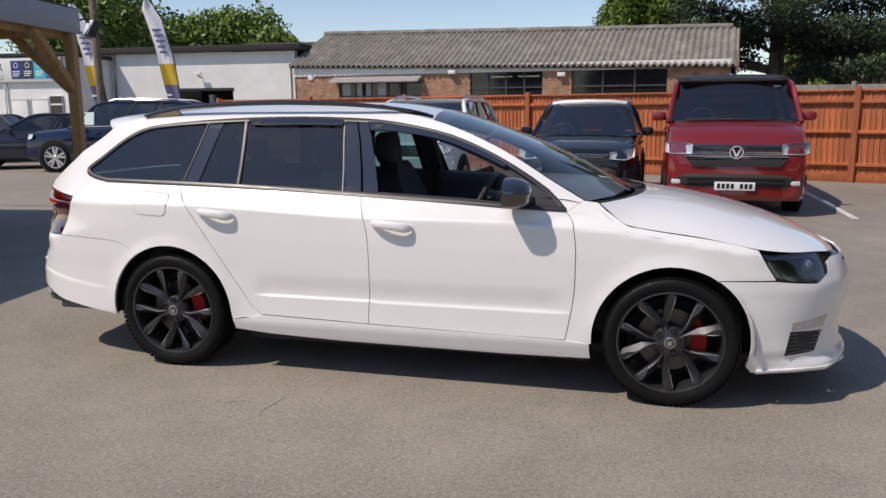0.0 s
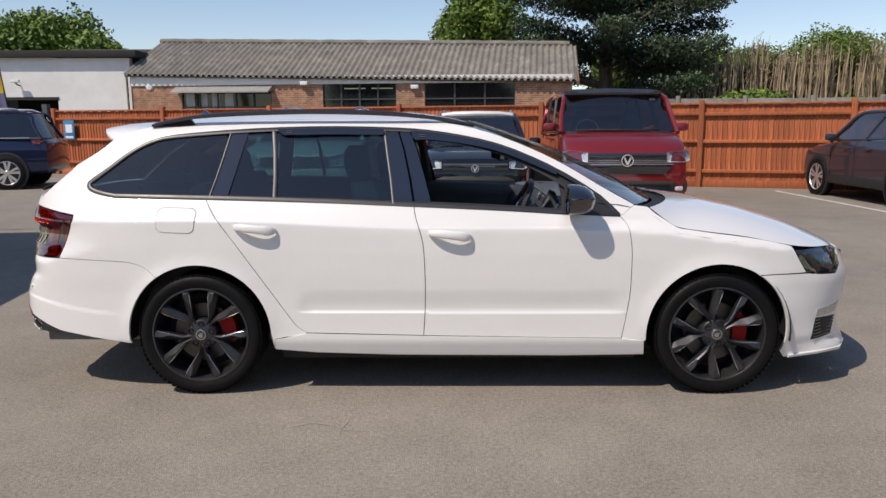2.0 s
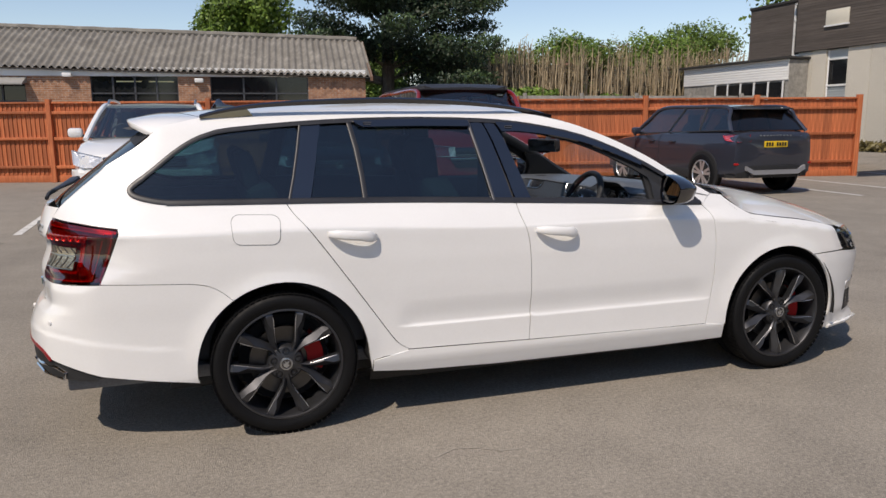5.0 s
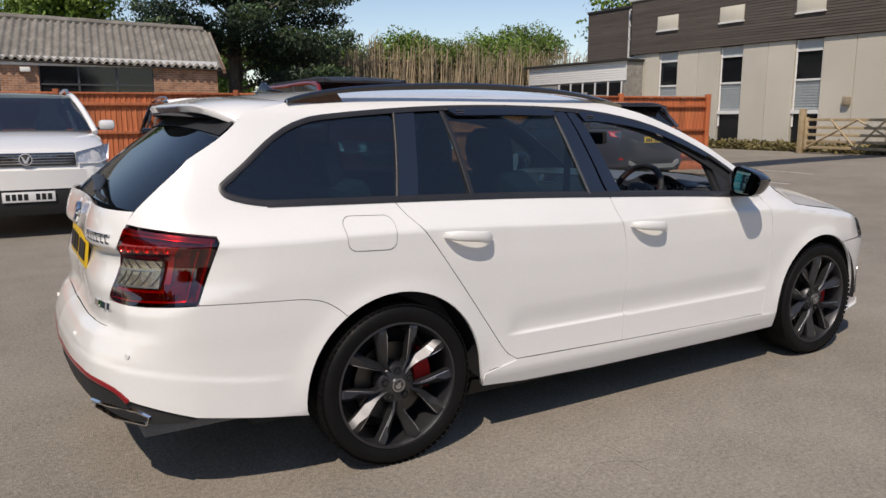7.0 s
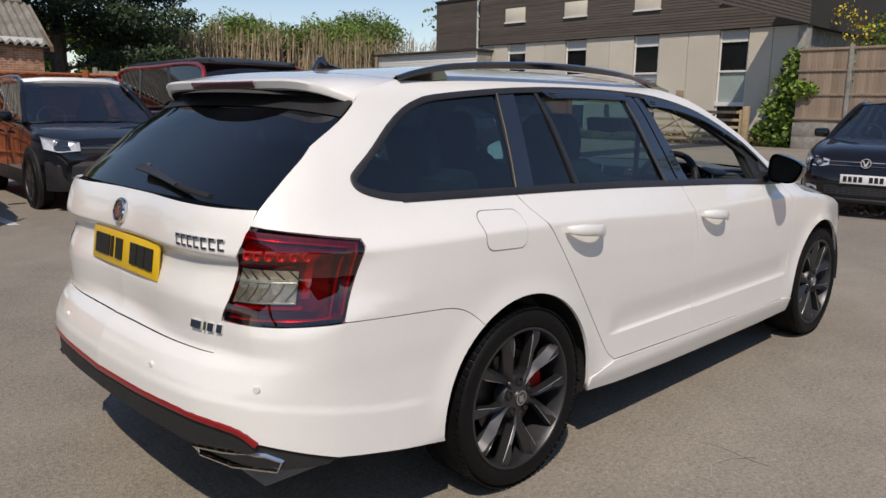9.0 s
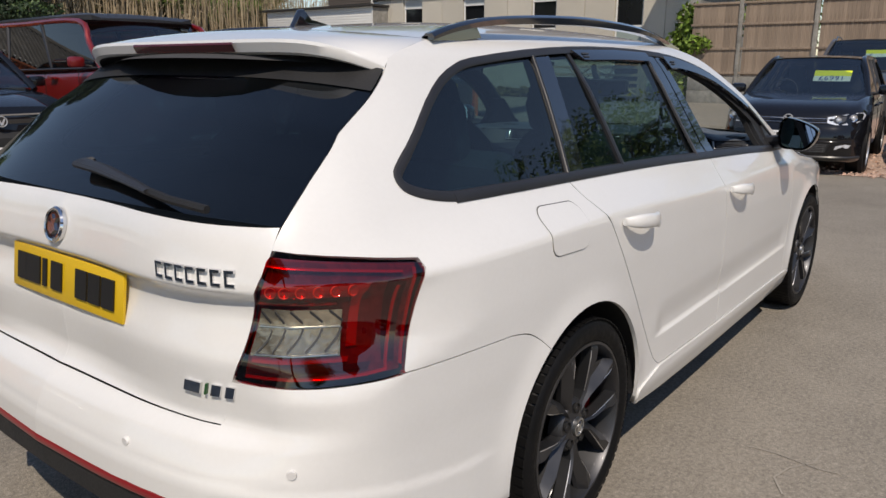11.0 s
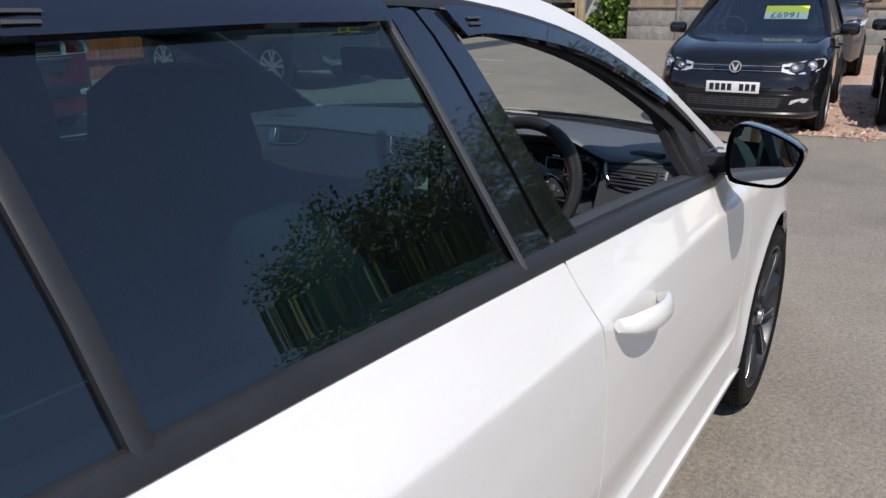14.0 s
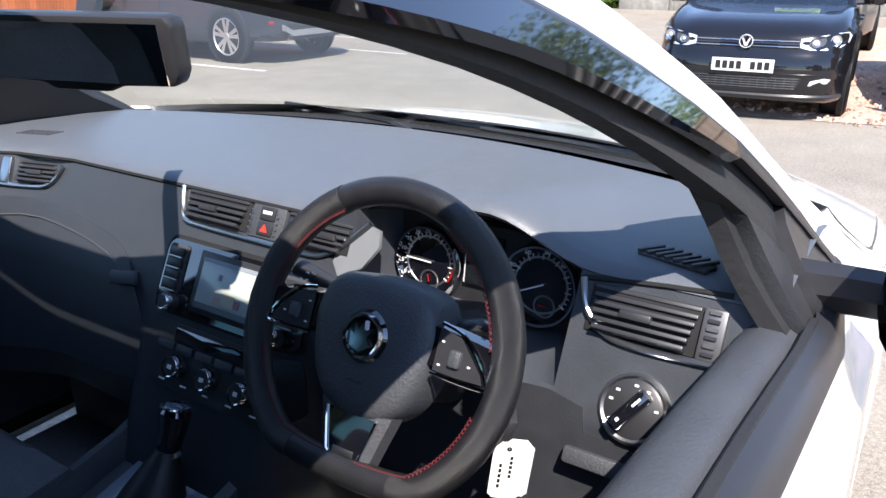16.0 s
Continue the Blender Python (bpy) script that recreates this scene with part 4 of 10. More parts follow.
gate = thing("field_gate", "tan wooden five-bar field gate between posts", "gate", at=pose(22.6, 8.55, 0.13))
part("post", box(-0.09, 0.09, -0.09, 0.09, 0, 1.34, 0.01), GATE_WOOD, gate)
part("post", box(-0.09, 0.09, 3.75, 3.93, 0, 1.5, 0.01), GATE_WOOD, gate)
for z in (0.22, 0.42, 0.64, 0.88, 1.14):
    part("gate_bar", box(-0.03, 0.03, 0.12, 3.72, z - 0.045, z + 0.045, 0.006), GATE_WOOD, gate)
for y in (0.16, 3.66):
    part("gate_stile", box(-0.04, 0.04, y - 0.05, y + 0.05, 0.15, 1.22, 0.006), GATE_WOOD, gate)
for a, b in (((0.2, 0.22), (1.9, 1.14)), ((3.6, 0.22), (1.9, 1.14)), ((1.0, 1.14), (1.9, 0.22)), ((2.8, 1.14), (1.9, 0.22))):
    part("gate_brace", tube([(0.0 - 0.04, a[0], a[1]), (-0.04, b[0], b[1])], 0.035, 4), GATE_WOOD, gate)

rf = thing("panel_fence", "weathered wooden panel fence between concrete posts", "fence", at=pose(23.3, 7.36, 0.1))
ypos = [0.0, -1.62, -3.82, -6.02, -8.22, -10.42, -12.62, -14.82]
rng = random.Random(9)
bmesh_v = box(-0.012, 0.012, -0.055, 0.055, 0.90, 3.16, 0.002)
bme = bpy.data.meshes.new("board")
bmesh_v.to_mesh(bme)
bmesh_v.free()
bme.materials.append(FENCE_GREY)
for a, b in zip(ypos, ypos[1:]):
    part("concrete_post", box(-0.07, 0.07, b - 0.06, b + 0.06, 0, 3.25, 0.012), CONCRETE, rf)
    part("base_board", box(-0.03, 0.03, b + 0.06, a - 0.06, 0.44, 0.87, 0.01), CONCRETE, rf)
    part("base_board", box(-0.03, 0.03, b + 0.06, a - 0.06, 0.0, 0.43, 0.01), CONCRETE, rf)
    for z in (1.0, 1.75, 2.5, 3.15):
        part("batten", box(-0.05, -0.012, b + 0.06, a - 0.06, z - 0.035, z + 0.035, 0.004), FENCE_GREY, rf)
    n = int((a - b - 0.12) / 0.112)
    for k in range(n):
        o = new("board", bme)
        o.parent, o.matrix_basis = rf, pose(0.006 * (k % 2), b + 0.12 + 0.112 * k, 0)
ivy = tagged(new("ivy"), "bright green ivy climbing the corner of the block", "ivy", kind="stuff")
leaves("ivy_leaves", [(23.7, 7.9, 0.6, 0.3, 0.9, 0.5), (23.7, 7.8, 1.4, 0.3, 0.7, 0.6), (23.7, 7.6, 2.2, 0.3, 0.55, 0.6), (23.7, 7.5, 2.9, 0.25, 0.45, 0.45), (23.3, 7.0, 2.0, 0.25, 0.4, 0.3)], 2600, 0.09, LEAF_BRIGHT, ivy, 12, kind="stuff")
weeds = tagged(new("weeds"), "dry grass and weeds along the foot of the block", "weeds", kind="stuff")
leaves("weed_blades", [(23.7, y, 0.28, 0.35, 0.8, 0.22) for y in (9, 10.2, 11.4, 12.6, 13.8, 15, 16.2, 17.5, 19)], 4000, 0.08, LEAF_BROWN, weeds, 13, kind="stuff")
bank = tagged(new("shrub_bank"), "sunlit shrubs with yellow blossom behind the panel fence", "shrubs", kind="stuff")
leaves("shrub_leaves", [(27, 5.5, 3.0, 1.5, 1.2, 1.6), (26.5, 2.5, 3.2, 1.6, 1.6, 1.7), (27, -0.5, 3.2, 1.6, 1.6, 1.9), (27, -4, 3.4, 1.6, 2.0, 2.0), (27, -8, 3.2, 1.6, 2.2, 1.8)], 22000, 0.07, LEAF_BRIGHT, bank, 14, kind="stuff")
leaves("blossom", [(26.0, 6.3, 4.0, 0.7, 0.6, 0.6), (26.0, 5.2, 4.2, 0.7, 0.5, 0.4), (26.2, 7.0, 4.6, 0.5, 0.5, 0.4)], 320, 0.055, YELLOW_FLOWER, bank, 15, kind="stuff")

# --- timber canopy at the left of the car
can = thing("timber_canopy", "timber-posted canopy with a grey fascia", "canopy", at=pose(-4.40, 4.0, 0, 0, 0, 8))
part("roof", box(-6.0, 0.0, -7.2, 0.0, 2.66, 2.74, 0.01), DARK_FELT, can)
part("fascia", box(-0.03, 0.02, -7.2, 0.0, 2.42, 2.72, 0.008), GREY_FASCIA, can, "pale grey fascia board")
part("fascia", box(-6.0, -0.03, -0.05, 0.0, 2.42, 2.72, 0.008), GREY_FASCIA, can, "pale grey fascia board")
part("beam", box(-0.22, -0.08, -7.1, -0.06, 2.36, 2.54, 0.01), POST_WOOD, can)
part("beam", box(-5.9, -0.22, -0.24, -0.10, 2.36, 2.54, 0.01), POST_WOOD, can)
for k in range(9):
    part("joist", box(-5.8, -0.2, -6.9 + 0.8 * k, -6.82 + 0.8 * k, 2.54, 2.66), POST_WOOD, can)
for x, y in ((-0.03, -0.17), (-0.15, -6.6), (-5.6, -0.17), (-5.6, -6.6)):
    part("post", box(x - 0.06, x + 0.06, y - 0.06, y + 0.06, 0, 2.40, 0.008), POST_WOOD, can)
part("brace", prism([(-0.75, 2.38), (-0.63, 2.38), (-0.02, 1.82), (-0.02, 1.68)], -0.06, 0.06, 0.004, Matrix.Translation((-0.03, -0.23, 0)) @ pose(0, 0, 0, 0, 0, 90)), POST_WOOD, can)
part("brace", prism([(-0.75, 2.38), (-0.63, 2.38), (-0.02, 1.82), (-0.02, 1.68)], -0.06, 0.06, 0.004, Matrix.Translation((-0.08, -0.17, 0))), POST_WOOD, can)
fl = part("floodlight", box(-0.11, 0.11, -0.05, 0.05, -0.11, 0.11, 0.015, Matrix.Translation((0.08, 0.16, 2.50)) @ pose(0, 0, 0, -25, 0, -40)), SATIN_BLACK, can, "black floodlight")
part("lamp_glass", box(-0.095, 0.095, -0.056, -0.05, -0.095, 0.095, 0, Matrix.Translation((0.08, 0.16, 2.50)) @ pose(0, 0, 0, -25, 0, -40)), WHITE_TRIM, fl)
part("bracket", tube([(-0.02, -0.02, 2.58), (0.04, 0.06, 2.62), (0.07, 0.12, 2.58)], 0.015, 6), SATIN_BLACK, fl)

# --- what stands across the yard, behind the walk
for x, y, h, w in ((-9, -27, 5.2, 9.0), (12.2, -22.0, 5.3, 8.0), (20, -34, 5.2, 9.0)):
    hs = thing("brick_house", "brick house with a dark gabled roof across the yard", "house", "houses across the yard", at=pose(x, y, 0))
    part("wall", box(-w / 2, w / 2, -4, 4, 0, h), BRICK, hs)
    part("roof", prism([(-4.5, h - 0.1), (0, h + 3.4), (4.5, h - 0.1)], -w / 2 - 0.3, w / 2 + 0.3, 0, pose(0, 0, 0, 0, 0, 90 if w < 8.5 else 0)), plain("dark_roof_tile", (0.07, 0.05, 0.045), 0.85, var=0.3, scale=6), hs)
    for k in (-1, 1):
        wn_ = part("window", box(k * w * 0.25 - 0.6, k * w * 0.25 + 0.6, 3.98, 4.04, 1.0, 2.3), WINDOW_DARK, hs)
        part("window_frame", tube([(k * w * 0.25 - 0.6, 4.06, 1.0), (k * w * 0.25 - 0.6, 4.06, 2.3), (k * w * 0.25 + 0.6, 4.06, 2.3), (k * w * 0.25 + 0.6, 4.06, 1.0)], 0.05, 4, True), WHITE_TRIM, wn_)
for x, y, h, sp, sd in ((19.5, -17.5, 12.5, 5.0, 61), (25.0, -17, 13.5, 5.5, 62), (33, -14, 13.5, 6, 63), (-20, -24, 9, 5, 64)):
    tree("broadleaf_tree", x, y, h, sp, LEAF, sd, "broad green tree across the yard", 14000, 0.13, 16)

# ---------------------------------------------------------------- the estate car's skin
# The skin is a plan outline, from the middle of the tail round the right flank to the nose, that is set inwards by height.
PLAN = [(-1.09, 0), (-1.08, -0.30), (-1.05, -0.54), (-0.972, -0.715), (-0.86, -0.80), (-0.73, -0.846), (-0.5, -0.873), (-0.2, -0.888), (0.3, -0.893),
        (1.2, -0.895), (2.2, -0.893), (2.75, -0.886), (3.0, -0.864), (3.2, -0.82), (3.38, -0.73), (3.51, -0.57), (3.61, -0.30), (3.645, 0)]
ARC = [0.0]
for (ax, ay), (bx, by) in zip(PLAN, PLAN[1:]):
    ARC.append(ARC[-1] + math.hypot(bx - ax, by - ay))
ARC = [a - ARC[8] + 0.3 for a in ARC]
PLAN_X = spline_table([(a, p[0]) for a, p in zip(ARC, PLAN)])
PLAN_Y = spline_table([(a, p[1]) for a, p in zip(ARC, PLAN)])
U_TAIL, U_NOSE = ARC[0], ARC[-1]
IN_SIDE = spline_table([(0.15, 0.06), (0.20, 0.03), (0.25, 0.012), (0.30, 0.0), (0.36, 0.001), (0.45, 0.002), (0.53, 0.002), (0.64, 0.0), (0.76, 0.0), (0.85, 0.003), (0.905, 0.006), (0.916, 0.0075), (0.924, 0.0125),
                        (0.938, 0.0255), (0.985, 0.070), (1.02, 0.097), (1.1, 0.140), (1.2, 0.193), (1.3, 0.248), (1.356, 0.281), (1.39, 0.318), (1.415, 0.365), (1.432, 0.43)])
IN_TAIL = spline_table([(0.15, 0.16), (0.22, 0.085), (0.28, 0.035), (0.34, 0.008), (0.42, 0.0), (0.52, 0.004), (0.59, 0.03), (0.64, 0.068), (0.75, 0.062), (0.86, 0.092), (0.885, 0.088), (0.905, 0.066), (0.96, 0.076), (1.02, 0.098),
                        (1.1, 0.160), (1.2, 0.245), (1.3, 0.335), (1.36, 0.392), (1.40, 0.44), (1.432, 0.52)])
IN_NOSE = spline_table([(0.12, 0.16), (0.17, 0.03), (0.20, 0.012), (0.26, 0.045), (0.36, 0.05), (0.48, 0.03), (0.58, 0.02), (0.66, 0.045), (0.74, 0.10), (0.80, 0.17), (0.84, 0.26), (0.9, 0.5), (1.4, 2.0)])


def ease(a, b, t):
    t = min(1.0, max(0.0, (t - a) / (b - a)))
    return t * t * (3 - 2 * t)


def shoulder_drop(x):
    return 0.0 if x < 1.9 else 0.165 * (x - 1.9) / 1.16


def crease_height(x, z):
    """Height on the shared side section: the shoulder crease falls towards the front door, the belt line keeps its own."""
    e = 0.042 * ease(0.0, 1.25, x) * (1 - ease(1.9, 2.4, x))
    c, top = 0.924 - e, 1.017 - 0.033 * x
    if z <= c:
        return z + e * ease(0.62, 0.80, z)
    if z < top:
        return 0.924 + (z - c) * (top - 0.924) / (top - c)
    return z


def skin(u, z, lift=0.0):
    """A place on the right-hand skin, lift metres proud of it."""
    x, y = PLAN_X(u), PLAN_Y(u)
    dx, dy = PLAN_X(u + 0.01) - PLAN_X(u - 0.01), PLAN_Y(u + 0.01) - PLAN_Y(u - 0.01)
    n = math.hypot(dx, dy)
    nx, ny = dy / n, -dx / n
    tail, nose = ease(-0.45 - 0.33 * ease(0.80, 0.68, z), -1.15, u), ease(3.0, 3.55, u)
    into = IN_SIDE(crease_height(x, z) + shoulder_drop(x) * ease(0.5, 0.72, z))
    into = into * (1 - tail - nose) + IN_TAIL(z) * tail + IN_NOSE(z) * nose
    for cx in (0.0, 2.68):
        r = math.hypot(u - cx, z - 0.32)
        into -= 0.012 * math.exp(-(((r - 0.35) / 0.055) ** 2)) * ease(0.1, 0.3, r) * ease(0.24, 0.42, z)
    # the hollow above the sill on the doors
    into += 0.0095 * ease(0.438, 0.450, z) * ease(0.57, 0.465, z) * ease(0.49, 0.60, x) * ease(2.25, 2.10, x)
    edge = 0.43 + 0.09 * ease(-0.4, -1.15, u)
    into -= 0.0045 * ease(edge + 0.016, edge - 0.010, z) * ease(-0.37, -0.55, u)
    into += (0.032 + 0.40 * max(0.0, z - 1.02)) * ease(-1.2, -1.70, u) * ease(0.60, 0.68, z)
    into -= lift
    return Vector((x - nx * into, y - ny * into, z))


def skin_normal(u, z):
    a = skin(u + 0.004, z) - skin(u - 0.004, z)
    b = skin(u, z + 0.004) - skin(u, z - 0.004)
    return a.cross(b).normalized()

BELT = spline_table([(-0.46, 1.026), (0.038, 1.017), (0.584, 1.003), (1.112, 0.982), (1.6, 0.961), (1.88, 0.944), (2.17, 0.93)])
GLASS_TOP = [(-0.622, 1.092), (-0.60, 1.120), (-0.51, 1.185), (-0.43, 1.250), (-0.35, 1.300), (-0.27, 1.330), (-0.18, 1.347), (0.098, 1.371), (0.398, 1.386), (0.704, 1.390), (1.01, 1.382),
             (1.19, 1.368), (1.37, 1.340), (1.55, 1.298), (1.724, 1.232), (1.898, 1.146), (2.072, 1.036), (2.165, 0.945)]
ROOF_EDGE = [(-0.50, 1.345), (-0.45, 1.362), (-0.36, 1.382), (-0.28, 1.394), (-0.1, 1.410), (0.2, 1.422), (0.7, 1.429), (1.0, 1.427), (1.15, 1.419), (1.30, 1.401), (1.42, 1.377), (1.55, 1.340), (1.724, 1.272), (1.9, 1.186), (2.07, 1.085),
             (2.20, 1.012), (2.25, 0.985)]
TAIL_GLASS_EDGE = [(-0.962, 1.026), (-0.922, 1.062), (-0.870, 1.102), (-0.800, 1.150), (-0.703, 1.204), (-0.607, 1.258), (-0.540, 1.306), (-0.50, 1.345)]
DOOR_SPLIT = [(1.115, 0.982), (1.124, 0.93), (1.154, 0.834), (1.166, 0.75), (1.172, 0.60), (1.170, 0.46), (1.162, 0.322)]
DOOR_BACK = [(0.038, 1.017), (0.068, 0.972), (0.134, 0.894), (0.272, 0.702), (0.434, 0.468), (0.474, 0.41), (0.51, 0.366), (0.556, 0.336)]
DOOR_FRONT = [(2.168, 0.93), (2.190, 0.905), (2.204, 0.876), (2.220, 0.774), (2.222, 0.66), (2.216, 0.51), (2.182, 0.306)]
BUMPER_LINE = [(-0.210, 0.628), (-0.25, 0.663), (-0.30, 0.692), (-0.36, 0.706), (-0.43, 0.711), (-0.73, 0.724)]
GATE_SIDE = [(-1.140, 0.627), (-1.105, 0.73), (-1.075, 0.80), (-1.045, 0.905), (-0.995, 0.985), (-0.968, 1.026)]
RED_LINE = [(-0.97, 0.405), (-1.02, 0.440), (-1.12, 0.460), (-1.29, 0.470), (-1.55, 0.468), (U_TAIL, 0.466)]
BONNET_LINE = [(2.32, 0.974), (2.352, 0.945), (2.40, 0.912), (2.462, 0.874), (2.53, 0.862), (2.636, 0.846), (2.82, 0.822), (2.95, 0.799), (3.06, 0.774)]


def arch(cx, a0, a1, n=22, r=0.372):
    return [(cx + r * math.cos(radians(a0 + (a1 - a0) * i / n)), 0.32 + r * math.sin(radians(a0 + (a1 - a0) * i / n))) for i in range(n + 1)]


def along(f, a, b, n):
    return [(a + (b - a) * i / n, f(a + (b - a) * i / n)) for i in range(n + 1)]


def moved(line, du, dz=0.0):
    return [(u + du, z + dz) for u, z in line]


def smooth_line(pts, steps=4):
    """A Catmull-Rom curve through points."""
    out = []
    for i in range(len(pts) - 1):
        p0, p1, p2, p3 = pts[max(i - 1, 0)], pts[i], pts[i + 1], pts[min(i + 2, len(pts) - 1)]
        for k in range(steps):
            t = k / steps
            out.append(tuple(0.5 * (2 * b + (c - a) * t + (2 * a - 5 * b + 4 * c - d) * t * t + (3 * b - a - 3 * c + d) * t ** 3) for a, b, c, d in zip(p0, p1, p2, p3)))
    return out + [tuple(pts[-1])]


def patch(outline, du=0.05, dz=0.022):
    """A flat outline in (u, z), cut into cells small enough to bend."""
    bm = bmesh.new()
    clean = []
    for p in outline:
        if not clean or math.hypot(p[0] - clean[-1][0], p[1] - clean[-1][1]) > 1e-4:
            clean.append(p)
    if math.hypot(clean[0][0] - clean[-1][0], clean[0][1] - clean[-1][1]) < 1e-4:
        clean.pop()
    # split long straight runs so that the rim follows the curve
    dense = []
    for a, b in zip(clean, clean[1:] + clean[:1]):
        k = max(1, int(max(abs(b[0] - a[0]) / du, abs(b[1] - a[1]) / dz)))
        dense += [(a[0] + (b[0] - a[0]) * i / k, a[1] + (b[1] - a[1]) * i / k) for i in range(k)]
    pts = [Vector((u / du, z / dz)) for u, z in dense]
    n = len(pts)

    def inside(p):
        hit = False
        for a, b in zip(pts[:n], pts[1:n] + pts[:1]):
            if (a.y > p.y) != (b.y > p.y) and p.x < a.x + (b.x - a.x) * (p.y - a.y) / (b.y - a.y):
                hit = not hit
        return hit

    ring = pts[:]
    for i in range(math.ceil(min(p.x for p in ring)), math.floor(max(p.x for p in ring)) + 1):
        for j in range(math.ceil(min(p.y for p in ring)), math.floor(max(p.y for p in ring)) + 1):
            p = Vector((i, j))
            if inside(p) and min((p - q).length_squared for q in ring) > 0.12:
                pts.append(p)
    vs, _, fs, *_ = delaunay_2d_cdt(pts, [(k, (k + 1) % n) for k in range(n)], [], 1, 1e-6)
    vs = [bm.verts.new((v.x * du, 0, v.y * dz)) for v in vs]
    for f in fs:
        bm.faces.new([vs[k] for k in f])
    return bm


def skin_panel(name, outline, material, parent, label="", lift=0.0, flange=0.012, sides=(1,), du=0.05, dz=0.022, surface=None, normal=None):
    """A panel that lies on the skin; sides: 1 right, -1 left, both for one that runs across the car."""
    surface, normal = surface or skin, normal or skin_normal
    flat = patch(outline, du, dz)
    flat.verts.index_update()
    vs = [(v.co.x, v.co.z) for v in flat.verts]
    fs = [[v.index for v in f.verts] for f in flat.faces]
    rim = [tuple(v.index for v in e.verts) for e in flat.edges if e.is_boundary]
    flat.free()
    verts, faces, normals = [], [], []
    for side in sides:
        base = len(verts)
        ns = [normal(u, z) for u, z in vs]
        ps = [surface(u, z, lift) for u, z in vs]
        verts += [(p.x, p.y * side, p.z) for p in ps]
        normals += [Vector((q.x, q.y * side, q.z)) for q in ns]
        # the flat outline may run either way round
        for f in fs:
            area = sum((ps[i].cross(ps[j]) for i, j in zip(f, f[1:] + f[:1])), Vector())
            turn = area.dot(ns[f[0]]) < 0
            f = f[::-1] if turn != (side < 0) else f
            faces.append([base + i for i in f])
        if flange:
            low = {}
            for e in rim:
                for i in e:
                    if i not in low:
                        q = ps[i] - ns[i] * flange
                        low[i] = (len(verts), len(verts) + 1)
                        verts += [(ps[i].x, ps[i].y * side, ps[i].z), (q.x, q.y * side, q.z)]
                        normals += [None, None]
            for i, j in rim:
                faces.append([low[i][0], low[j][0], low[j][1], low[i][1]])
    me = bpy.data.meshes.new(name)
    me.from_pydata(verts, [], faces)
    me.materials.append(material)
    me.shade_smooth()
    me.update()
    auto = [v.normal.copy() for v in me.vertices]
    me.normals_split_custom_set_from_vertices([n if n is not None else auto[i] for i, n in enumerate(normals)])
    ob = new(name, me)
    ob.parent = parent
    if label:
        ob["label"] = label
    return ob


def skin_strip(name, line, width, material, parent, lift=0.004, depth=0.006, sides=(1,), label=""):
    """A moulding along a line on the skin, width metres across."""
    bm = bmesh.new()
    for side in sides:
        rows = []
        n = len(line)
        for i, (u, z) in enumerate(line):
            a, b = line[max(i - 1, 0)], line[min(i + 1, n - 1)]
            d = Vector((b[0] - a[0], b[1] - a[1])).normalized()
            q = Vector((-d.y, d.x)) * width / 2
            ps = [skin(u - q.x, z - q.y, lift - depth), skin(u - q.x, z - q.y, lift), skin(u - q.x * 0.6, z - q.y * 0.6, lift + 0.002), skin(u + q.x * 0.6, z + q.y * 0.6, lift + 0.002), skin(u + q.x, z + q.y, lift), skin(u + q.x, z + q.y, lift - depth)]
            rows.append([bm.verts.new((p.x, p.y * side, p.z)) for p in ps])
        for r, s in zip(rows, rows[1:]):
            for k in range(5):
                bm.faces.new((r[k], s[k], s[k + 1], r[k + 1]))
        for r in (rows[0], rows[-1]):
            bm.faces.new(r)
    bmesh.ops.recalc_face_normals(bm, faces=bm.faces[:])
    return part(name, bm, material, parent, label, angle=50)


car = thing("estate_car", "white estate car with black alloy wheels, parked on the asphalt", "car")
EDGE_IN = [(u, z) for u, z in GLASS_TOP]

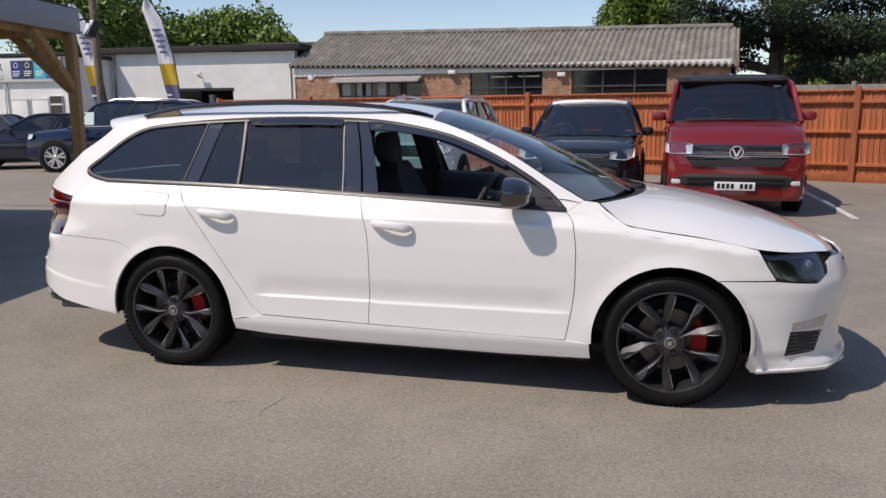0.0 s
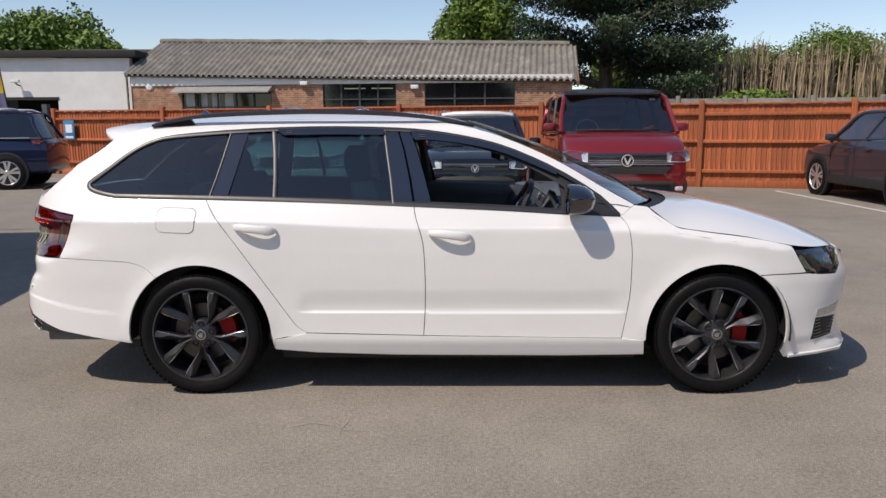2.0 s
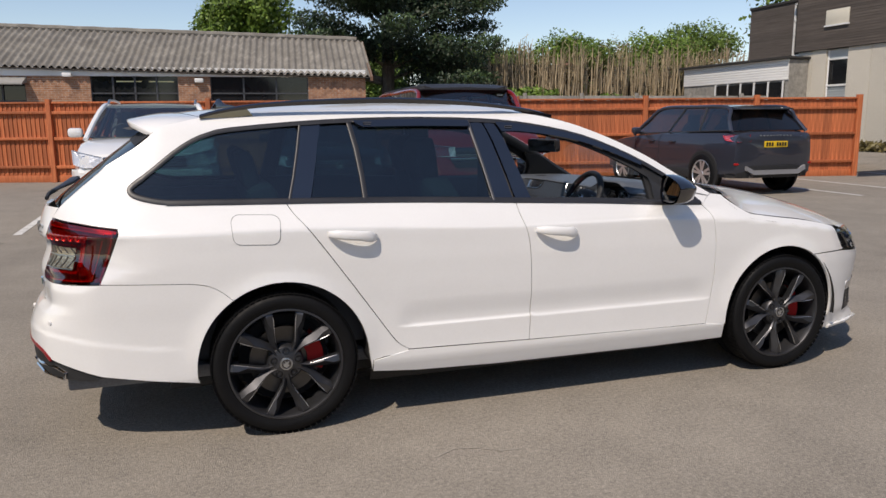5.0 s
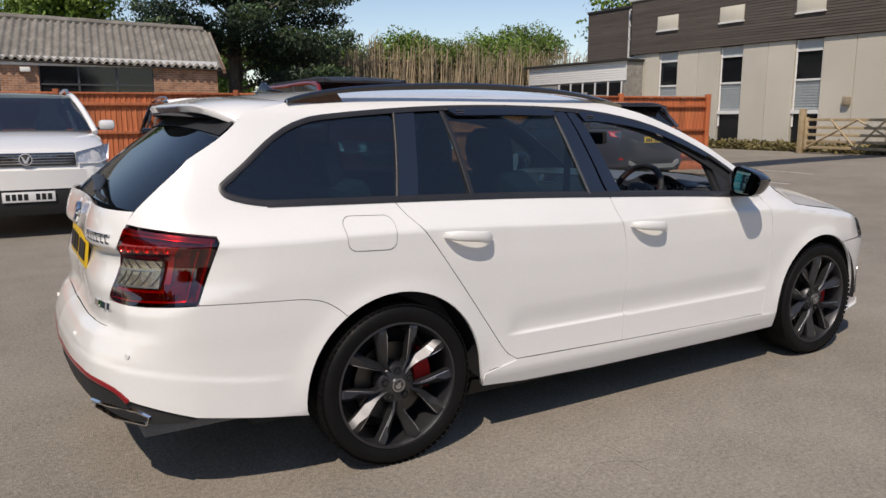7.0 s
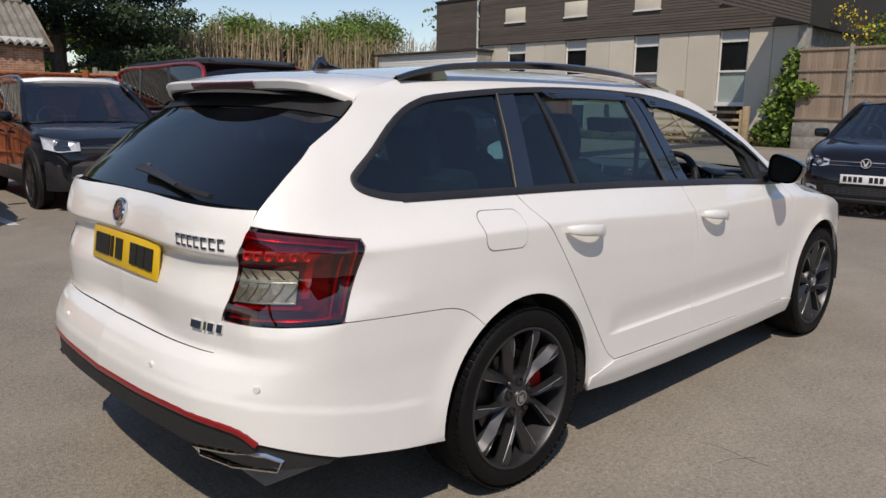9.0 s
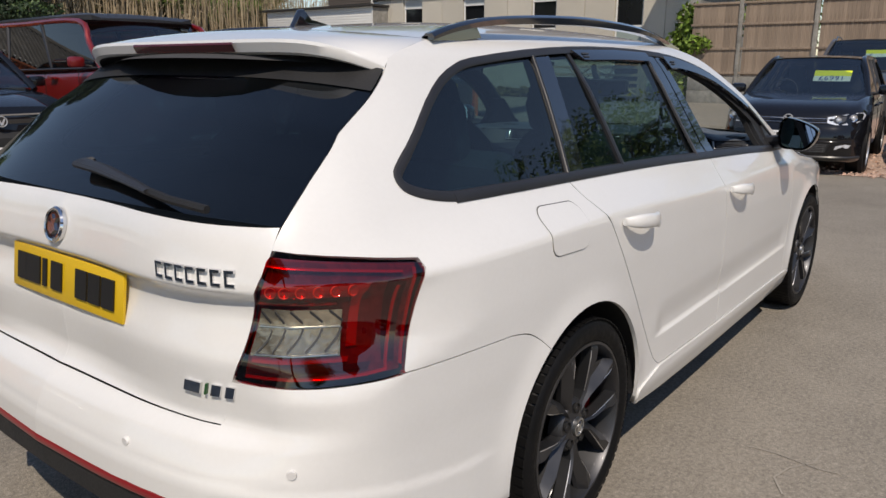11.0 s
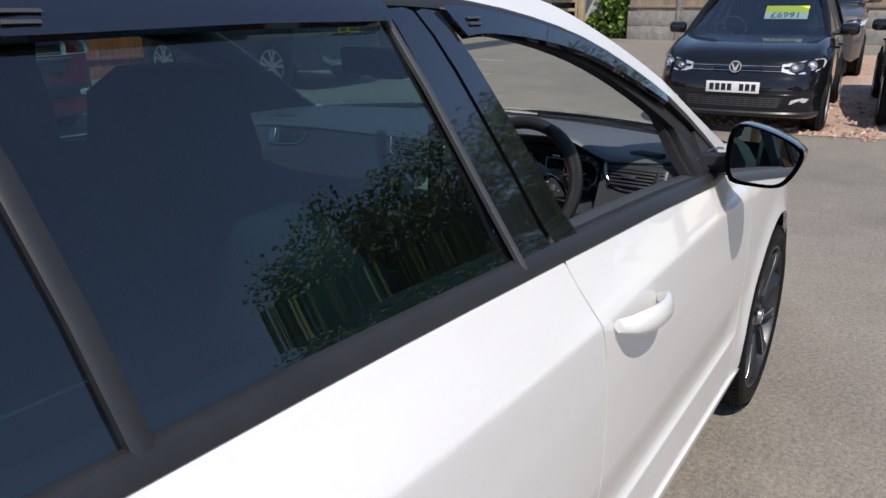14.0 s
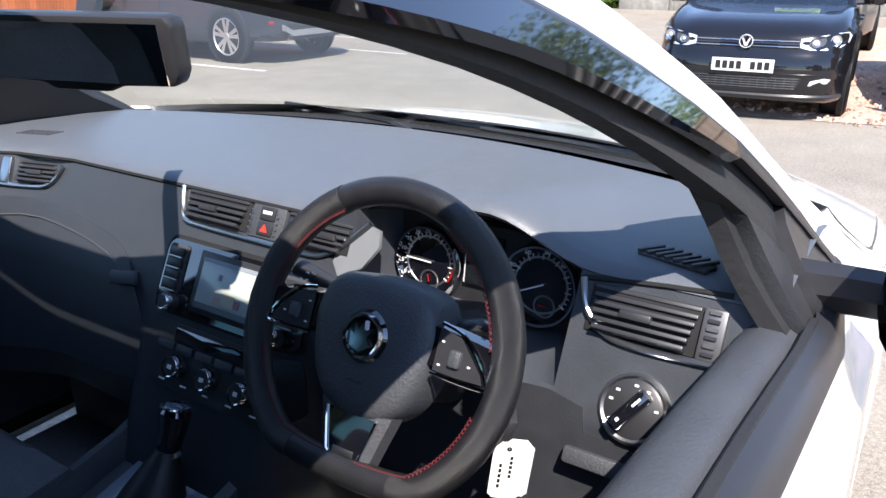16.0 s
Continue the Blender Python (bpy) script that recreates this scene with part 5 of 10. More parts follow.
# --- flanks, right and left
for side in (1, -1):
    S = (side,)
    door = skin_panel("front_door", along(BELT, 1.117, 2.164, 20) + smooth_line(DOOR_FRONT)[1:] + [(1.9, 0.309), (1.5, 0.316)] + moved(smooth_line(DOOR_SPLIT)[::-1], 0.002), WHITE_PAINT, car, "", sides=S, dz=0.011)
    back = skin_panel("rear_door", along(BELT, 0.040, 1.113, 20) + moved(smooth_line(DOOR_SPLIT), -0.002) + [(0.8, 0.331)] + moved(smooth_line(DOOR_BACK)[::-1], 0.002), WHITE_PAINT, car, sides=S, dz=0.0075)
    wing = skin_panel("front_wing", [(2.173, 0.932), (2.25, 0.983)] + smooth_line(BONNET_LINE) + [(3.068, 0.756), (3.10, 0.70), (3.143, 0.638), (2.877, 0.634)] + arch(2.68, 58, 184)[1:]
                      + [(2.302, 0.29), (2.186, 0.299)] + moved(smooth_line(DOOR_FRONT)[::-1], 0.004), WHITE_PAINT, car, sides=S)
    quarter = skin_panel("rear_quarter", smooth_line([(-0.622, 1.092), (-0.607, 1.070), (-0.575, 1.056), (-0.526, 1.043), (-0.46, 1.028)]) + along(BELT, -0.4, 0.035, 8) + moved(smooth_line(DOOR_BACK), -0.0025)
                         + [(0.552, 0.322), (0.44, 0.312), (0.388, 0.30), (0.384, 0.25)] + arch(0.0, -3, 124)[1:] + smooth_line(BUMPER_LINE) + [(-0.722, 0.73), (-0.643, 0.925), (-0.65, 0.945), (-0.80, 0.964), (-0.998, 0.987)]
                         + smooth_line(TAIL_GLASS_EDGE, 4)[:9], WHITE_PAINT, car, sides=S)
    rail = skin_panel("roof_side", smooth_line(GLASS_TOP, 3) + [(2.173, 0.934), (2.25, 0.985)] + smooth_line(ROOF_EDGE, 3)[::-1] + smooth_line(TAIL_GLASS_EDGE, 4)[8:][::-1][1:], WHITE_PAINT, car, sides=S, dz=0.015)
    sill = skin_panel("sill", [(0.388, 0.245), (0.392, 0.297), (0.45, 0.308), (0.56, 0.331), (1.16, 0.3175), (2.186, 0.302), (2.298, 0.290), (2.306, 0.212), (1.9, 0.206), (1.0, 0.212), (0.6, 0.226)], WHITE_PAINT, car, lift=0.006, sides=S)
    under = skin_panel("underside", [(0.40, 0.235), (1.0, 0.216), (2.29, 0.214), (2.29, 0.155), (0.40, 0.155)], MATT_BLACK, car, lift=-0.09, sides=S)
    # dark linings that close the shut lines
    skin_panel("door_lining", [(0.40, 0.23), (0.36, 0.40)] + arch(0.0, 15, 90, 10, 0.40)[1:] + [(-0.02, 0.99), (0.9, 0.97), (1.9, 0.915), (2.3, 0.90), (2.30, 0.60)] + arch(2.68, 160, 185, 4, 0.40) + [(2.27, 0.23)], DEEP, car, lift=-0.016, sides=S, flange=0, du=0.1, dz=0.05)
    # window frames and glass
    lower = [(u, BELT(u)) for u in (-0.46, -0.2, 0.1, 0.4, 0.7, 1.0, 1.3, 1.6, 1.9, 2.165)]
    skin_strip("belt_moulding", smooth_line(moved(lower, 0, 0.012), 2), 0.024, SATIN_BLACK, car, 0.003, 0.014, S)
    skin_strip("window_frame", smooth_line(moved(GLASS_TOP, 0, -0.009)[1:], 2), 0.020, SATIN_BLACK, car, 0.002, 0.014, S)
    skin_strip("quarter_window_frame", smooth_line([(-0.555, 1.1425), (-0.597, 1.113), (-0.612, 1.096), (-0.602, 1.076), (-0.565, 1.060), (-0.51, 1.047), (-0.455, 1.0395), (-0.40, 1.0375)], 3), 0.022, SATIN_BLACK, car, 0.002, 0.014, S)
    q_out = [(-0.60, 1.095), (-0.585, 1.118), (-0.50, 1.178), (-0.42, 1.243), (-0.34, 1.291), (-0.26, 1.320), (-0.17, 1.337), (0.10, 1.359), (0.128, 1.30), (0.085, 1.15), (0.052, 1.035), (-0.2, 1.040), (-0.46, 1.044), (-0.54, 1.060), (-0.585, 1.078)]
    skin_panel("quarter_window", q_out, GLASS_TINT, car, "dark tinted quarter glass", lift=-0.006, flange=0, sides=S, dz=0.04)
    # pillars in gloss black
    skin_panel("door_pillar_rear", [(0.058, 1.035), (0.145, 1.030), (0.168, 1.12), (0.222, 1.35), (0.212, 1.366), (0.134, 1.362)], GLOSS_BLACK, car, lift=-0.001, flange=0.008, sides=S, dz=0.04)
    skin_strip("pillar_seal", [(0.052, 1.03), (0.080, 1.13), (0.106, 1.24), (0.130, 1.355)], 0.012, SATIN_BLACK, car, 0.002, 0.01, S)
    skin_panel("small_rear_pane", [(0.150, 1.030), (0.380, 1.022), (0.376, 1.15), (0.366, 1.25), (0.345, 1.374), (0.226, 1.366), (0.19, 1.2)], GLASS_TINT, back, "dark tinted fixed pane", lift=-0.008, flange=0, sides=S, dz=0.04)
    skin_strip("pane_divider", [(0.392, 1.02), (0.388, 1.13), (0.378, 1.25), (0.358, 1.378)], 0.022, SATIN_BLACK, back, 0.002, 0.012, S)
    skin_panel("rear_door_glass", [(0.398, 1.022), (1.01, 0.996), (0.985, 1.17), (0.955, 1.376), (0.704, 1.382), (0.37, 1.378), (0.388, 1.25)], GLASS_TINT, back, "dark tinted window", lift=-0.008, flange=0, sides=S, dz=0.04)
    skin_panel("rear_pillar_trim", [(1.012, 0.995), (1.108, 0.990), (1.086, 1.12), (1.052, 1.27), (1.018, 1.374), (0.958, 1.376), (0.99, 1.17)], GLOSS_BLACK, back, lift=0.0, flange=0.01, sides=S, dz=0.04)
    skin_strip("glass_channel", [(1.008, 0.998), (0.992, 1.12), (0.970, 1.25), (0.950, 1.372)], 0.013, CHANNEL if side > 0 else SATIN_BLACK, back, 0.003, 0.008, S)
    skin_panel("front_pillar_trim", [(1.122, 0.990), (1.205, 0.986), (1.166, 1.13), (1.120, 1.28), (1.082, 1.366), (1.026, 1.372), (1.062, 1.27), (1.098, 1.12)], GLOSS_BLACK, door, lift=0.0, flange=0.01, sides=S, dz=0.04)
    # smoked wind deflectors over the door windows
    skin_panel("wind_deflector", [(0.375, 1.376), (0.70, 1.381), (0.945, 1.375)] + smooth_line([(0.951, 1.360), (0.945, 1.350), (0.92, 1.345), (0.70, 1.348), (0.45, 1.346), (0.415, 1.349), (0.395, 1.360)], 4), GLOSS_BLACK, back, "smoked plastic wind deflector", lift=0.012, flange=0.012, sides=S, dz=0.04)
    defl = [(1.088, 1.364), (1.19, 1.358), (1.37, 1.330), (1.55, 1.288), (1.724, 1.222), (1.86, 1.155), (1.85, 1.140), (1.70, 1.205), (1.54, 1.262), (1.37, 1.298), (1.20, 1.318), (1.115, 1.318)]
    defl = smooth_line(defl[:6], 4) + smooth_line(defl[6:], 4)
    skin_panel("wind_deflector", defl, GLOSS_BLACK, door, "smoked plastic wind deflector", lift=0.012, flange=0.012, sides=S, dz=0.04)
    for owner, u0, z0 in ((back, 0.425, 1.366), (door, 1.135, 1.344)):
        for k, long in enumerate((0.040, 0.034)):
            skin_strip("printed_mark", [(u0, z0 - 0.009 * k), (u0 + long, z0 - 0.009 * k - 0.0005)], 0.004, CHANNEL, owner, 0.0132, 0.001, S)
    # window reveal: the black frame behind the open window, and the mirror triangle
    skin_strip("window_seal", smooth_line([(1.07, 1.346), (1.20, 1.334), (1.37, 1.308), (1.54, 1.264), (1.70, 1.200), (1.86, 1.114), (1.97, 1.035), (2.01, 0.985)], 3), 0.034, MATT_BLACK, door, -0.016, 0.03, S)
    skin_panel("mirror_triangle", [(1.93, 0.955), (2.155, 0.945), (2.07, 1.022), (2.02, 1.056), (1.995, 1.04), (1.965, 0.99)], SATIN_BLACK, door, lift=-0.002, flange=0.02, sides=S, dz=0.03)
    skin_panel("sail_trim", smooth_line([(1.868, 0.962), (2.12, 0.948)], 1) + smooth_line([(2.03, 1.05), (1.93, 1.118), (1.85, 1.160), (1.862, 1.12), (1.876, 1.06), (1.876, 1.00), (1.868, 0.962)], 4)[:-1], MATT_BLACK, door, "black sail panel behind the mirror", lift=-0.034, flange=0.02, sides=S, dz=0.03)
    if side < 0:
        skin_panel("front_door_glass", [(1.21, 0.985), (1.95, 0.955), (2.0, 1.04), (1.87, 1.12), (1.70, 1.21), (1.54, 1.27), (1.37, 1.312), (1.13, 1.345)], GLASS_CLEAR, door, "clear door window", lift=-0.010, flange=0, sides=S, dz=0.04)
    # door handles with their cups
    for owner, hu, hz in ((door, 1.298, 0.846), (back, 0.308, 0.878)):
        bm = bmesh.new()
        ring = []
        for i in range(13):
            t = -1 + 2 * i / 12
            out = 0.010 + 0.036 * (1 - t * t) ** 0.6
            zc = hz + 0.004 * (1 - t * t) - 0.012 * t
            half = 0.012 + 0.010 * (1 - t ** 4) + 0.007 * math.exp(-((t - 0.68) / 0.2) ** 2)
            row = []
            for k in range(10):
                an = 2 * math.pi * k / 10
                p = skin(hu + 0.108 * t, zc + half * math.sin(an), out + 0.010 * math.cos(an))
                row.append(bm.verts.new((p.x, p.y * side, p.z)))
            ring.append(row)
        for r, s in zip(ring, ring[1:]):
            for k in range(10):
                bm.faces.new((r[k], r[(k + 1) % 10], s[(k + 1) % 10], s[k]))
        bm.faces.new(ring[0])
        bm.faces.new(ring[-1][::-1])
        bmesh.ops.recalc_face_normals(bm, faces=bm.faces[:])
        part("handle", bm, WHITE_PAINT, owner, angle=60)
        part("handle_seam", tube([(p.x, p.y * side, p.z) for p in [skin(hu + 0.108 * 0.42, hz - 0.002 + 0.0215 * math.sin(radians(a)), 0.0385 + 0.0105 * math.cos(radians(a))) for a in range(-80, 81, 20)]], 0.0012, 5), SATIN_BLACK, owner)
        cup = [(hu + 0.055 * math.cos(a), hz - 0.008 + 0.033 * math.sin(a)) for a in [2 * math.pi * k / 20 for k in range(20)]]
        skin_panel("handle_cup", cup, WHITE_PAINT, owner, lift=0.0015, flange=0, sides=S, surface=lambda u, z, lift, a=hu, b=hz: skin(u, z, lift - 0.002 + 0.0 * (u - a)), du=0.02, dz=0.012)
    # fuel flap
    if side > 0:
        flap = []
        for cx, cz, a0 in ((-0.035, 0.946, 0), (-0.165, 0.951, 90), (-0.16, 0.891, 180), (-0.04, 0.886, 270)):
            flap += [(cx + 0.036 * math.cos(radians(a0 + 15 * k)), cz + 0.03 * math.sin(radians(a0 + 15 * k))) for k in range(7)]
        skin_panel("fuel_flap", flap, WHITE_PAINT, quarter, lift=0.0026, flange=0.01, sides=S, du=0.025, dz=0.007)
        skin_panel("fuel_flap_gap", [(-0.105 + (u + 0.105) * 1.016, 0.919 + (z - 0.919) * 1.028) for u, z in flap], plain("gap_shadow", (0.05, 0.05, 0.05), 0.8), quarter, lift=0.0016, flange=0, sides=S, du=0.025, dz=0.007)

BOTH = (1, -1)
# --- tail
gate = skin_panel("tailgate", [(U_TAIL, 0.6292), (-1.46, 0.6292)] + smooth_line(GATE_SIDE) + [(-1.2, 1.028), (-1.5, 1.031), (U_TAIL, 1.032)], WHITE_PAINT, car, sides=BOTH, dz=0.012)
bumper = skin_panel("rear_bumper", arch(0.0, 124, 184, 12) + [(-0.364, 0.275), (-0.42, 0.284), (-0.53, 0.301), (-0.75, 0.337)] + smooth_line(RED_LINE) + [(U_TAIL, 0.626), (-1.46, 0.626), (-1.143, 0.625), (-1.124, 0.676), (-1.108, 0.722), (-0.90, 0.718), (-0.725, 0.720)]
                    + moved(smooth_line(BUMPER_LINE)[::-1], 0, -0.003), WHITE_PAINT, car, sides=BOTH, du=0.025, dz=0.012)
skin_panel("diffuser", [(-0.74, 0.332), (-0.97, 0.399)] + moved(RED_LINE, 0, -0.012) + [(U_TAIL, 0.385), (-1.3, 0.378), (-1.15, 0.362), (-1.02, 0.335), (-0.9, 0.318), (-0.78, 0.318)], MATT_BLACK, car, lift=-0.010, sides=BOTH, label="matt black lower bumper")
skin_strip("red_strip", smooth_line(moved(RED_LINE, 0, -0.006), 3), 0.020, RED_TRIM, bumper, 0.0, 0.016, BOTH, "red strip along the bumper")
WIN_EDGE = smooth_line([(u - 0.003, z + 0.001) for u, z in TAIL_GLASS_EDGE], 4)[:-3]
WIN_MID = [(skin(U_TAIL, 1.034 + (z - 1.026) * 1.08).x, 1.034 + (z - 1.026) * 1.08) for u, z in WIN_EDGE]
for side in BOTH:
    lamp = skin_panel("tail_lamp", smooth_line([(-1.000, 0.976), (-0.82, 0.957), (-0.665, 0.939), (-0.652, 0.930), (-0.652, 0.915), (-0.69, 0.82), (-0.724, 0.732), (-0.735, 0.726), (-0.9, 0.722), (-1.086, 0.728), (-1.078, 0.78), (-1.05, 0.88), (-1.012, 0.968)], 3),
                      RED_LENS, car, "smoked red tail lamp", lift=0.002, flange=0.010, sides=(side,))
    skin_panel("lamp_housing", [(-0.999, 0.972), (-0.82, 0.954), (-0.656, 0.934), (-0.727, 0.730), (-1.082, 0.730), (-1.048, 0.88)], plain("lamp_inner_red", (0.20, 0.014, 0.016), 0.3, var=0.4, scale=40), lamp, lift=-0.014, flange=0, sides=(side,), du=0.025, dz=0.012)
    glow = plain("red_reflector", (0.85, 0.05, 0.035), 0.15, metal=0.5)
    for quad in ([(-1.035, 0.895), (-0.795, 0.888), (-0.775, 0.915), (-1.020, 0.928)], [(-0.815, 0.888), (-0.795, 0.888), (-0.815, 0.790), (-0.838, 0.790)], [(-1.062, 0.766), (-0.838, 0.762), (-0.835, 0.772), (-1.060, 0.778)]):
        skin_panel("light_guide", quad, glow, lamp, lift=-0.006, flange=0.006, sides=(side,), du=0.025, dz=0.012)
    for line in ([(-1.015, 0.958), (-0.82, 0.940), (-0.70, 0.926)], [(-1.075, 0.738), (-0.90, 0.734), (-0.775, 0.737), (-0.760, 0.752), (-0.725, 0.86), (-0.712, 0.90)], [(-1.045, 0.880), (-0.85, 0.876)], [(-0.668, 0.930), (-0.690, 0.85), (-0.728, 0.742)]):
        skin_strip("light_line", smooth_line(line, 3), 0.005, glow, lamp, -0.003, 0.004, (side,))
    for k in range(6):
        c = skin(-1.000 + 0.036 * k, 0.909 - 0.0008 * k, -0.002)
        part("diode_cup", lathe([(0.0005, 0.004), (0.007, 0.001), (0.011, -0.003), (0.012, 0.0)], 14, Matrix.Translation((c.x, c.y * side, c.z)) @ pose(0, 0, 0, 0, 0, (-50 + 8 * k) if side > 0 else (-130 - 8 * k))), glow, lamp)
    skin_panel("smoked_corner", [(-0.765, 0.755), (-0.738, 0.752), (-0.690, 0.905), (-0.735, 0.912)], plain("dark_red_cell", (0.05, 0.006, 0.008), 0.25), lamp, lift=-0.007, flange=0.004, sides=(side,), du=0.025, dz=0.012)
    skin_panel("smoked_band", [(-1.070, 0.745), (-0.80, 0.745), (-0.790, 0.757), (-1.066, 0.757)], plain("dark_red_band", (0.06, 0.006, 0.008), 0.25), lamp, lift=-0.006, flange=0.004, sides=(side,), du=0.025, dz=0.012)
    rev = skin_panel("reversing_lamp", [(-1.062, 0.782), (-0.855, 0.778), (-0.840, 0.866), (-1.035, 0.872)], plain("reversing_reflector", (0.36, 0.32, 0.25), 0.18, metal=0.75, var=0.5, scale=60, bump=0.5), lamp, "clear reversing lamp", lift=0.0035, flange=0.01, sides=(side,))
    skin_strip("reflector_rib", [(-1.040, 0.838), (-0.95, 0.836), (-0.848, 0.834)], 0.003, ALU, rev, 0.006, 0.003, (side,))
    skin_strip("reflector_rib", [(-1.050, 0.786), (-0.95, 0.783), (-0.86, 0.782)], 0.003, ALU, rev, 0.006, 0.003, (side,))
    for k in range(5):
        skin_strip("reflector_rib", smooth_line([(-1.045 + 0.040 * k, 0.788), (-1.018 + 0.040 * k, 0.812), (-1.005 + 0.040 * k, 0.832)], 3), 0.004, CHANNEL, rev, 0.0045, 0.002, (side,))
    for k in range(5):
        skin_strip("reflector_rib", [(-1.035 + 0.042 * k, 0.866), (-1.010 + 0.042 * k, 0.844)], 0.005, SATIN_BLACK, rev, 0.0045, 0.002, (side,))

# --- plate, badge and lettering bars on the tailgate
def tail_point(y, z, lift=0.0):
    """The place on the tail at y, z."""
    lo, hi = U_TAIL, -0.6
    for _ in range(40):
        mid = (lo + hi) / 2
        if skin(mid, z).y > -abs(y):
            lo = mid
        else:
            hi = mid
    p = skin(lo, z, lift)
    return Vector((p.x, math.copysign(-p.y, y), p.z))


plate = part("number_plate", box(-0.262, 0.262, -0.004, 0.004, -0.056, 0.056, 0.002, Matrix.Translation((-0.990, -0.020, 0.835)) @ pose(0, 0, 0, 0, 8, 0) @ pose(0, 0, 0, 0, 0, -90)), YELLOW_PLATE, car, "yellow number plate")
for k, w in enumerate((0.045, 0.07, 0.018, 0.05, 0, 0.05, 0.05, 0.05)):
    if w:
        part("plate_mark", box(-w / 2, w / 2, -0.002, 0.002, -0.034, 0.034, 0, Matrix.Translation((-0.997, 0.185 - 0.0585 * k, 0.838)) @ pose(0, 0, 0, 0, 8, 0) @ pose(0, 0, 0, 0, 0, -90)), INK, plate)
part("plate_mark", box(-0.05, 0.05, -0.002, 0.002, -0.004, 0.004, 0, Matrix.Translation((-0.992, -0.020, 0.790)) @ pose(0, 0, 0, 0, 8, 0) @ pose(0, 0, 0, 0, 0, -90)), INK, plate)
bp0 = skin(U_TAIL, 0.962)
badge = part("badge", lathe([(0.0005, -0.010), (0.030, -0.010), (0.033, -0.007)], 32, Matrix.Translation(bp0) @ pose(0, 0, 0, 0, 14, 0) @ pose(0, 0, 0, 0, 0, -90)), GLOSS_BLACK, car, "round chrome-rimmed badge")
part("badge_rim", lathe([(0.033, -0.002), (0.034, -0.012), (0.039, -0.013), (0.043, -0.008), (0.043, 0.0)], 32, Matrix.Translation(bp0) @ pose(0, 0, 0, 0, 14, 0) @ pose(0, 0, 0, 0, 0, -90)), CHROME, badge)
part("badge_relief", prism([(-0.018, -0.014), (0.0, -0.024), (0.016, -0.012), (0.010, 0.004), (0.02, 0.018), (0.002, 0.012), (-0.008, 0.024), (-0.006, 0.004), (-0.02, 0.006)], -0.014, -0.009, 0, Matrix.Translation(bp0) @ pose(0, 0, 0, 0, 14, 0) @ pose(0, 0, 0, 0, 0, -90)), CHROME, badge)
for k in range(7):
    y = -0.430 - 0.0285 * k
    p, q = tail_point(y, 0.933), tail_point(y - 0.02, 0.933)
    turn = math.degrees(math.atan2(q.y - p.y, q.x - p.x))
    bm = bmesh.new()
    box_into(bm, 0, 0.021, -0.006, 0.002, -0.0165, -0.0105)
    box_into(bm, 0, 0.021, -0.006, 0.002, 0.0105, 0.0165)
    box_into(bm, 0, 0.006, -0.006, 0.002, -0.0105, 0.0105)
    bmesh.ops.transform(bm, matrix=Matrix.Translation(p) @ pose(0, 0, 0, 0, 0, turn), verts=bm.verts[:])
    part("chrome_letter_bar", bm, CHROME, gate)
for k, (y, w, mat) in enumerate(((-0.49, 0.05, CHROME), (-0.543, 0.011, plain("badge_green", (0.02, 0.10, 0.03), 0.3)), (-0.558, 0.028, CHROME), (-0.590, 0.026, CHROME))):
    p, q = tail_point(y, 0.70), tail_point(y - 0.02, 0.70)
    turn = math.degrees(math.atan2(q.y - p.y, q.x - p.x))
    part("trim_badge", prism([(0, -0.012), (w - 0.006, -0.012), (w, 0.012), (0.006, 0.012)], -0.006, 0.002, 0, Matrix.Translation(p) @ pose(0, 0, 0, 0, 0, turn)), mat, gate)
for y in (-0.74, -0.36, 0.36, 0.74):
    p, q = tail_point(y, 0.555), tail_point(y * 0.96, 0.555)
    turn = math.degrees(math.atan2(p.y - q.y, p.x - q.x)) + (0 if y < 0 else 180)
    part("parking_sensor", lathe([(0.0005, -0.004), (0.009, -0.004), (0.0105, -0.001), (0.0105, 0.004)], 16, Matrix.Translation(p) @ pose(0, 0, 0, 0, 0, turn)), plain("sensor_paint", (0.72, 0.71, 0.70), 0.6), bumper)
# rear wiper
wiper = part("rear_wiper", tube([skin(U_TAIL, 1.104, 0.018), skin(U_TAIL, 1.098, 0.034), tail_point(-0.09, 1.092, 0.032), tail_point(-0.22, 1.082, 0.026), tail_point(-0.34, 1.072, 0.022)], [0.018, 0.026, 0.023, 0.017, 0.012], 10, False, 0.5), SATIN_BLACK, car, "black rear wiper")
part("wiper_blade", tube([tail_point(-0.30, 1.073, 0.020), tail_point(-0.42, 1.064, 0.018), tail_point(-0.53, 1.055, 0.014)], 0.009, 6), MATT_BLACK, wiper)
# exhaust trims
for side in BOTH:
    ring = [tail_point(y * side, z, -0.010) for y, z in ((-0.775, 0.318), (-0.68, 0.328), (-0.58, 0.345), (-0.56, 0.365), (-0.66, 0.370), (-0.76, 0.366), (-0.785, 0.345))]
    tip = part("exhaust_tip", tube(ring, 0.008, 6, True), CHROME, car, "trapezoid chrome exhaust tip")
    bm = bmesh.new()
    bm.faces.new([bm.verts.new(p + Vector((0.01, 0, 0))) for p in ring])
    part("exhaust_opening", bm, DEEP, tip)

# --- roof, spoiler and rails
EDGE = spline_table(ROOF_EDGE)


def roof_row(u):
    e = skin(u, EDGE(u))
    rise = 0.032 * ease(-0.9, 0.3, u) + 0.014
    pull = -0.20 * ease(-0.05, -0.5, u) + (-0.05) * ease(1.1, 1.45, u)
    return e, pull, rise


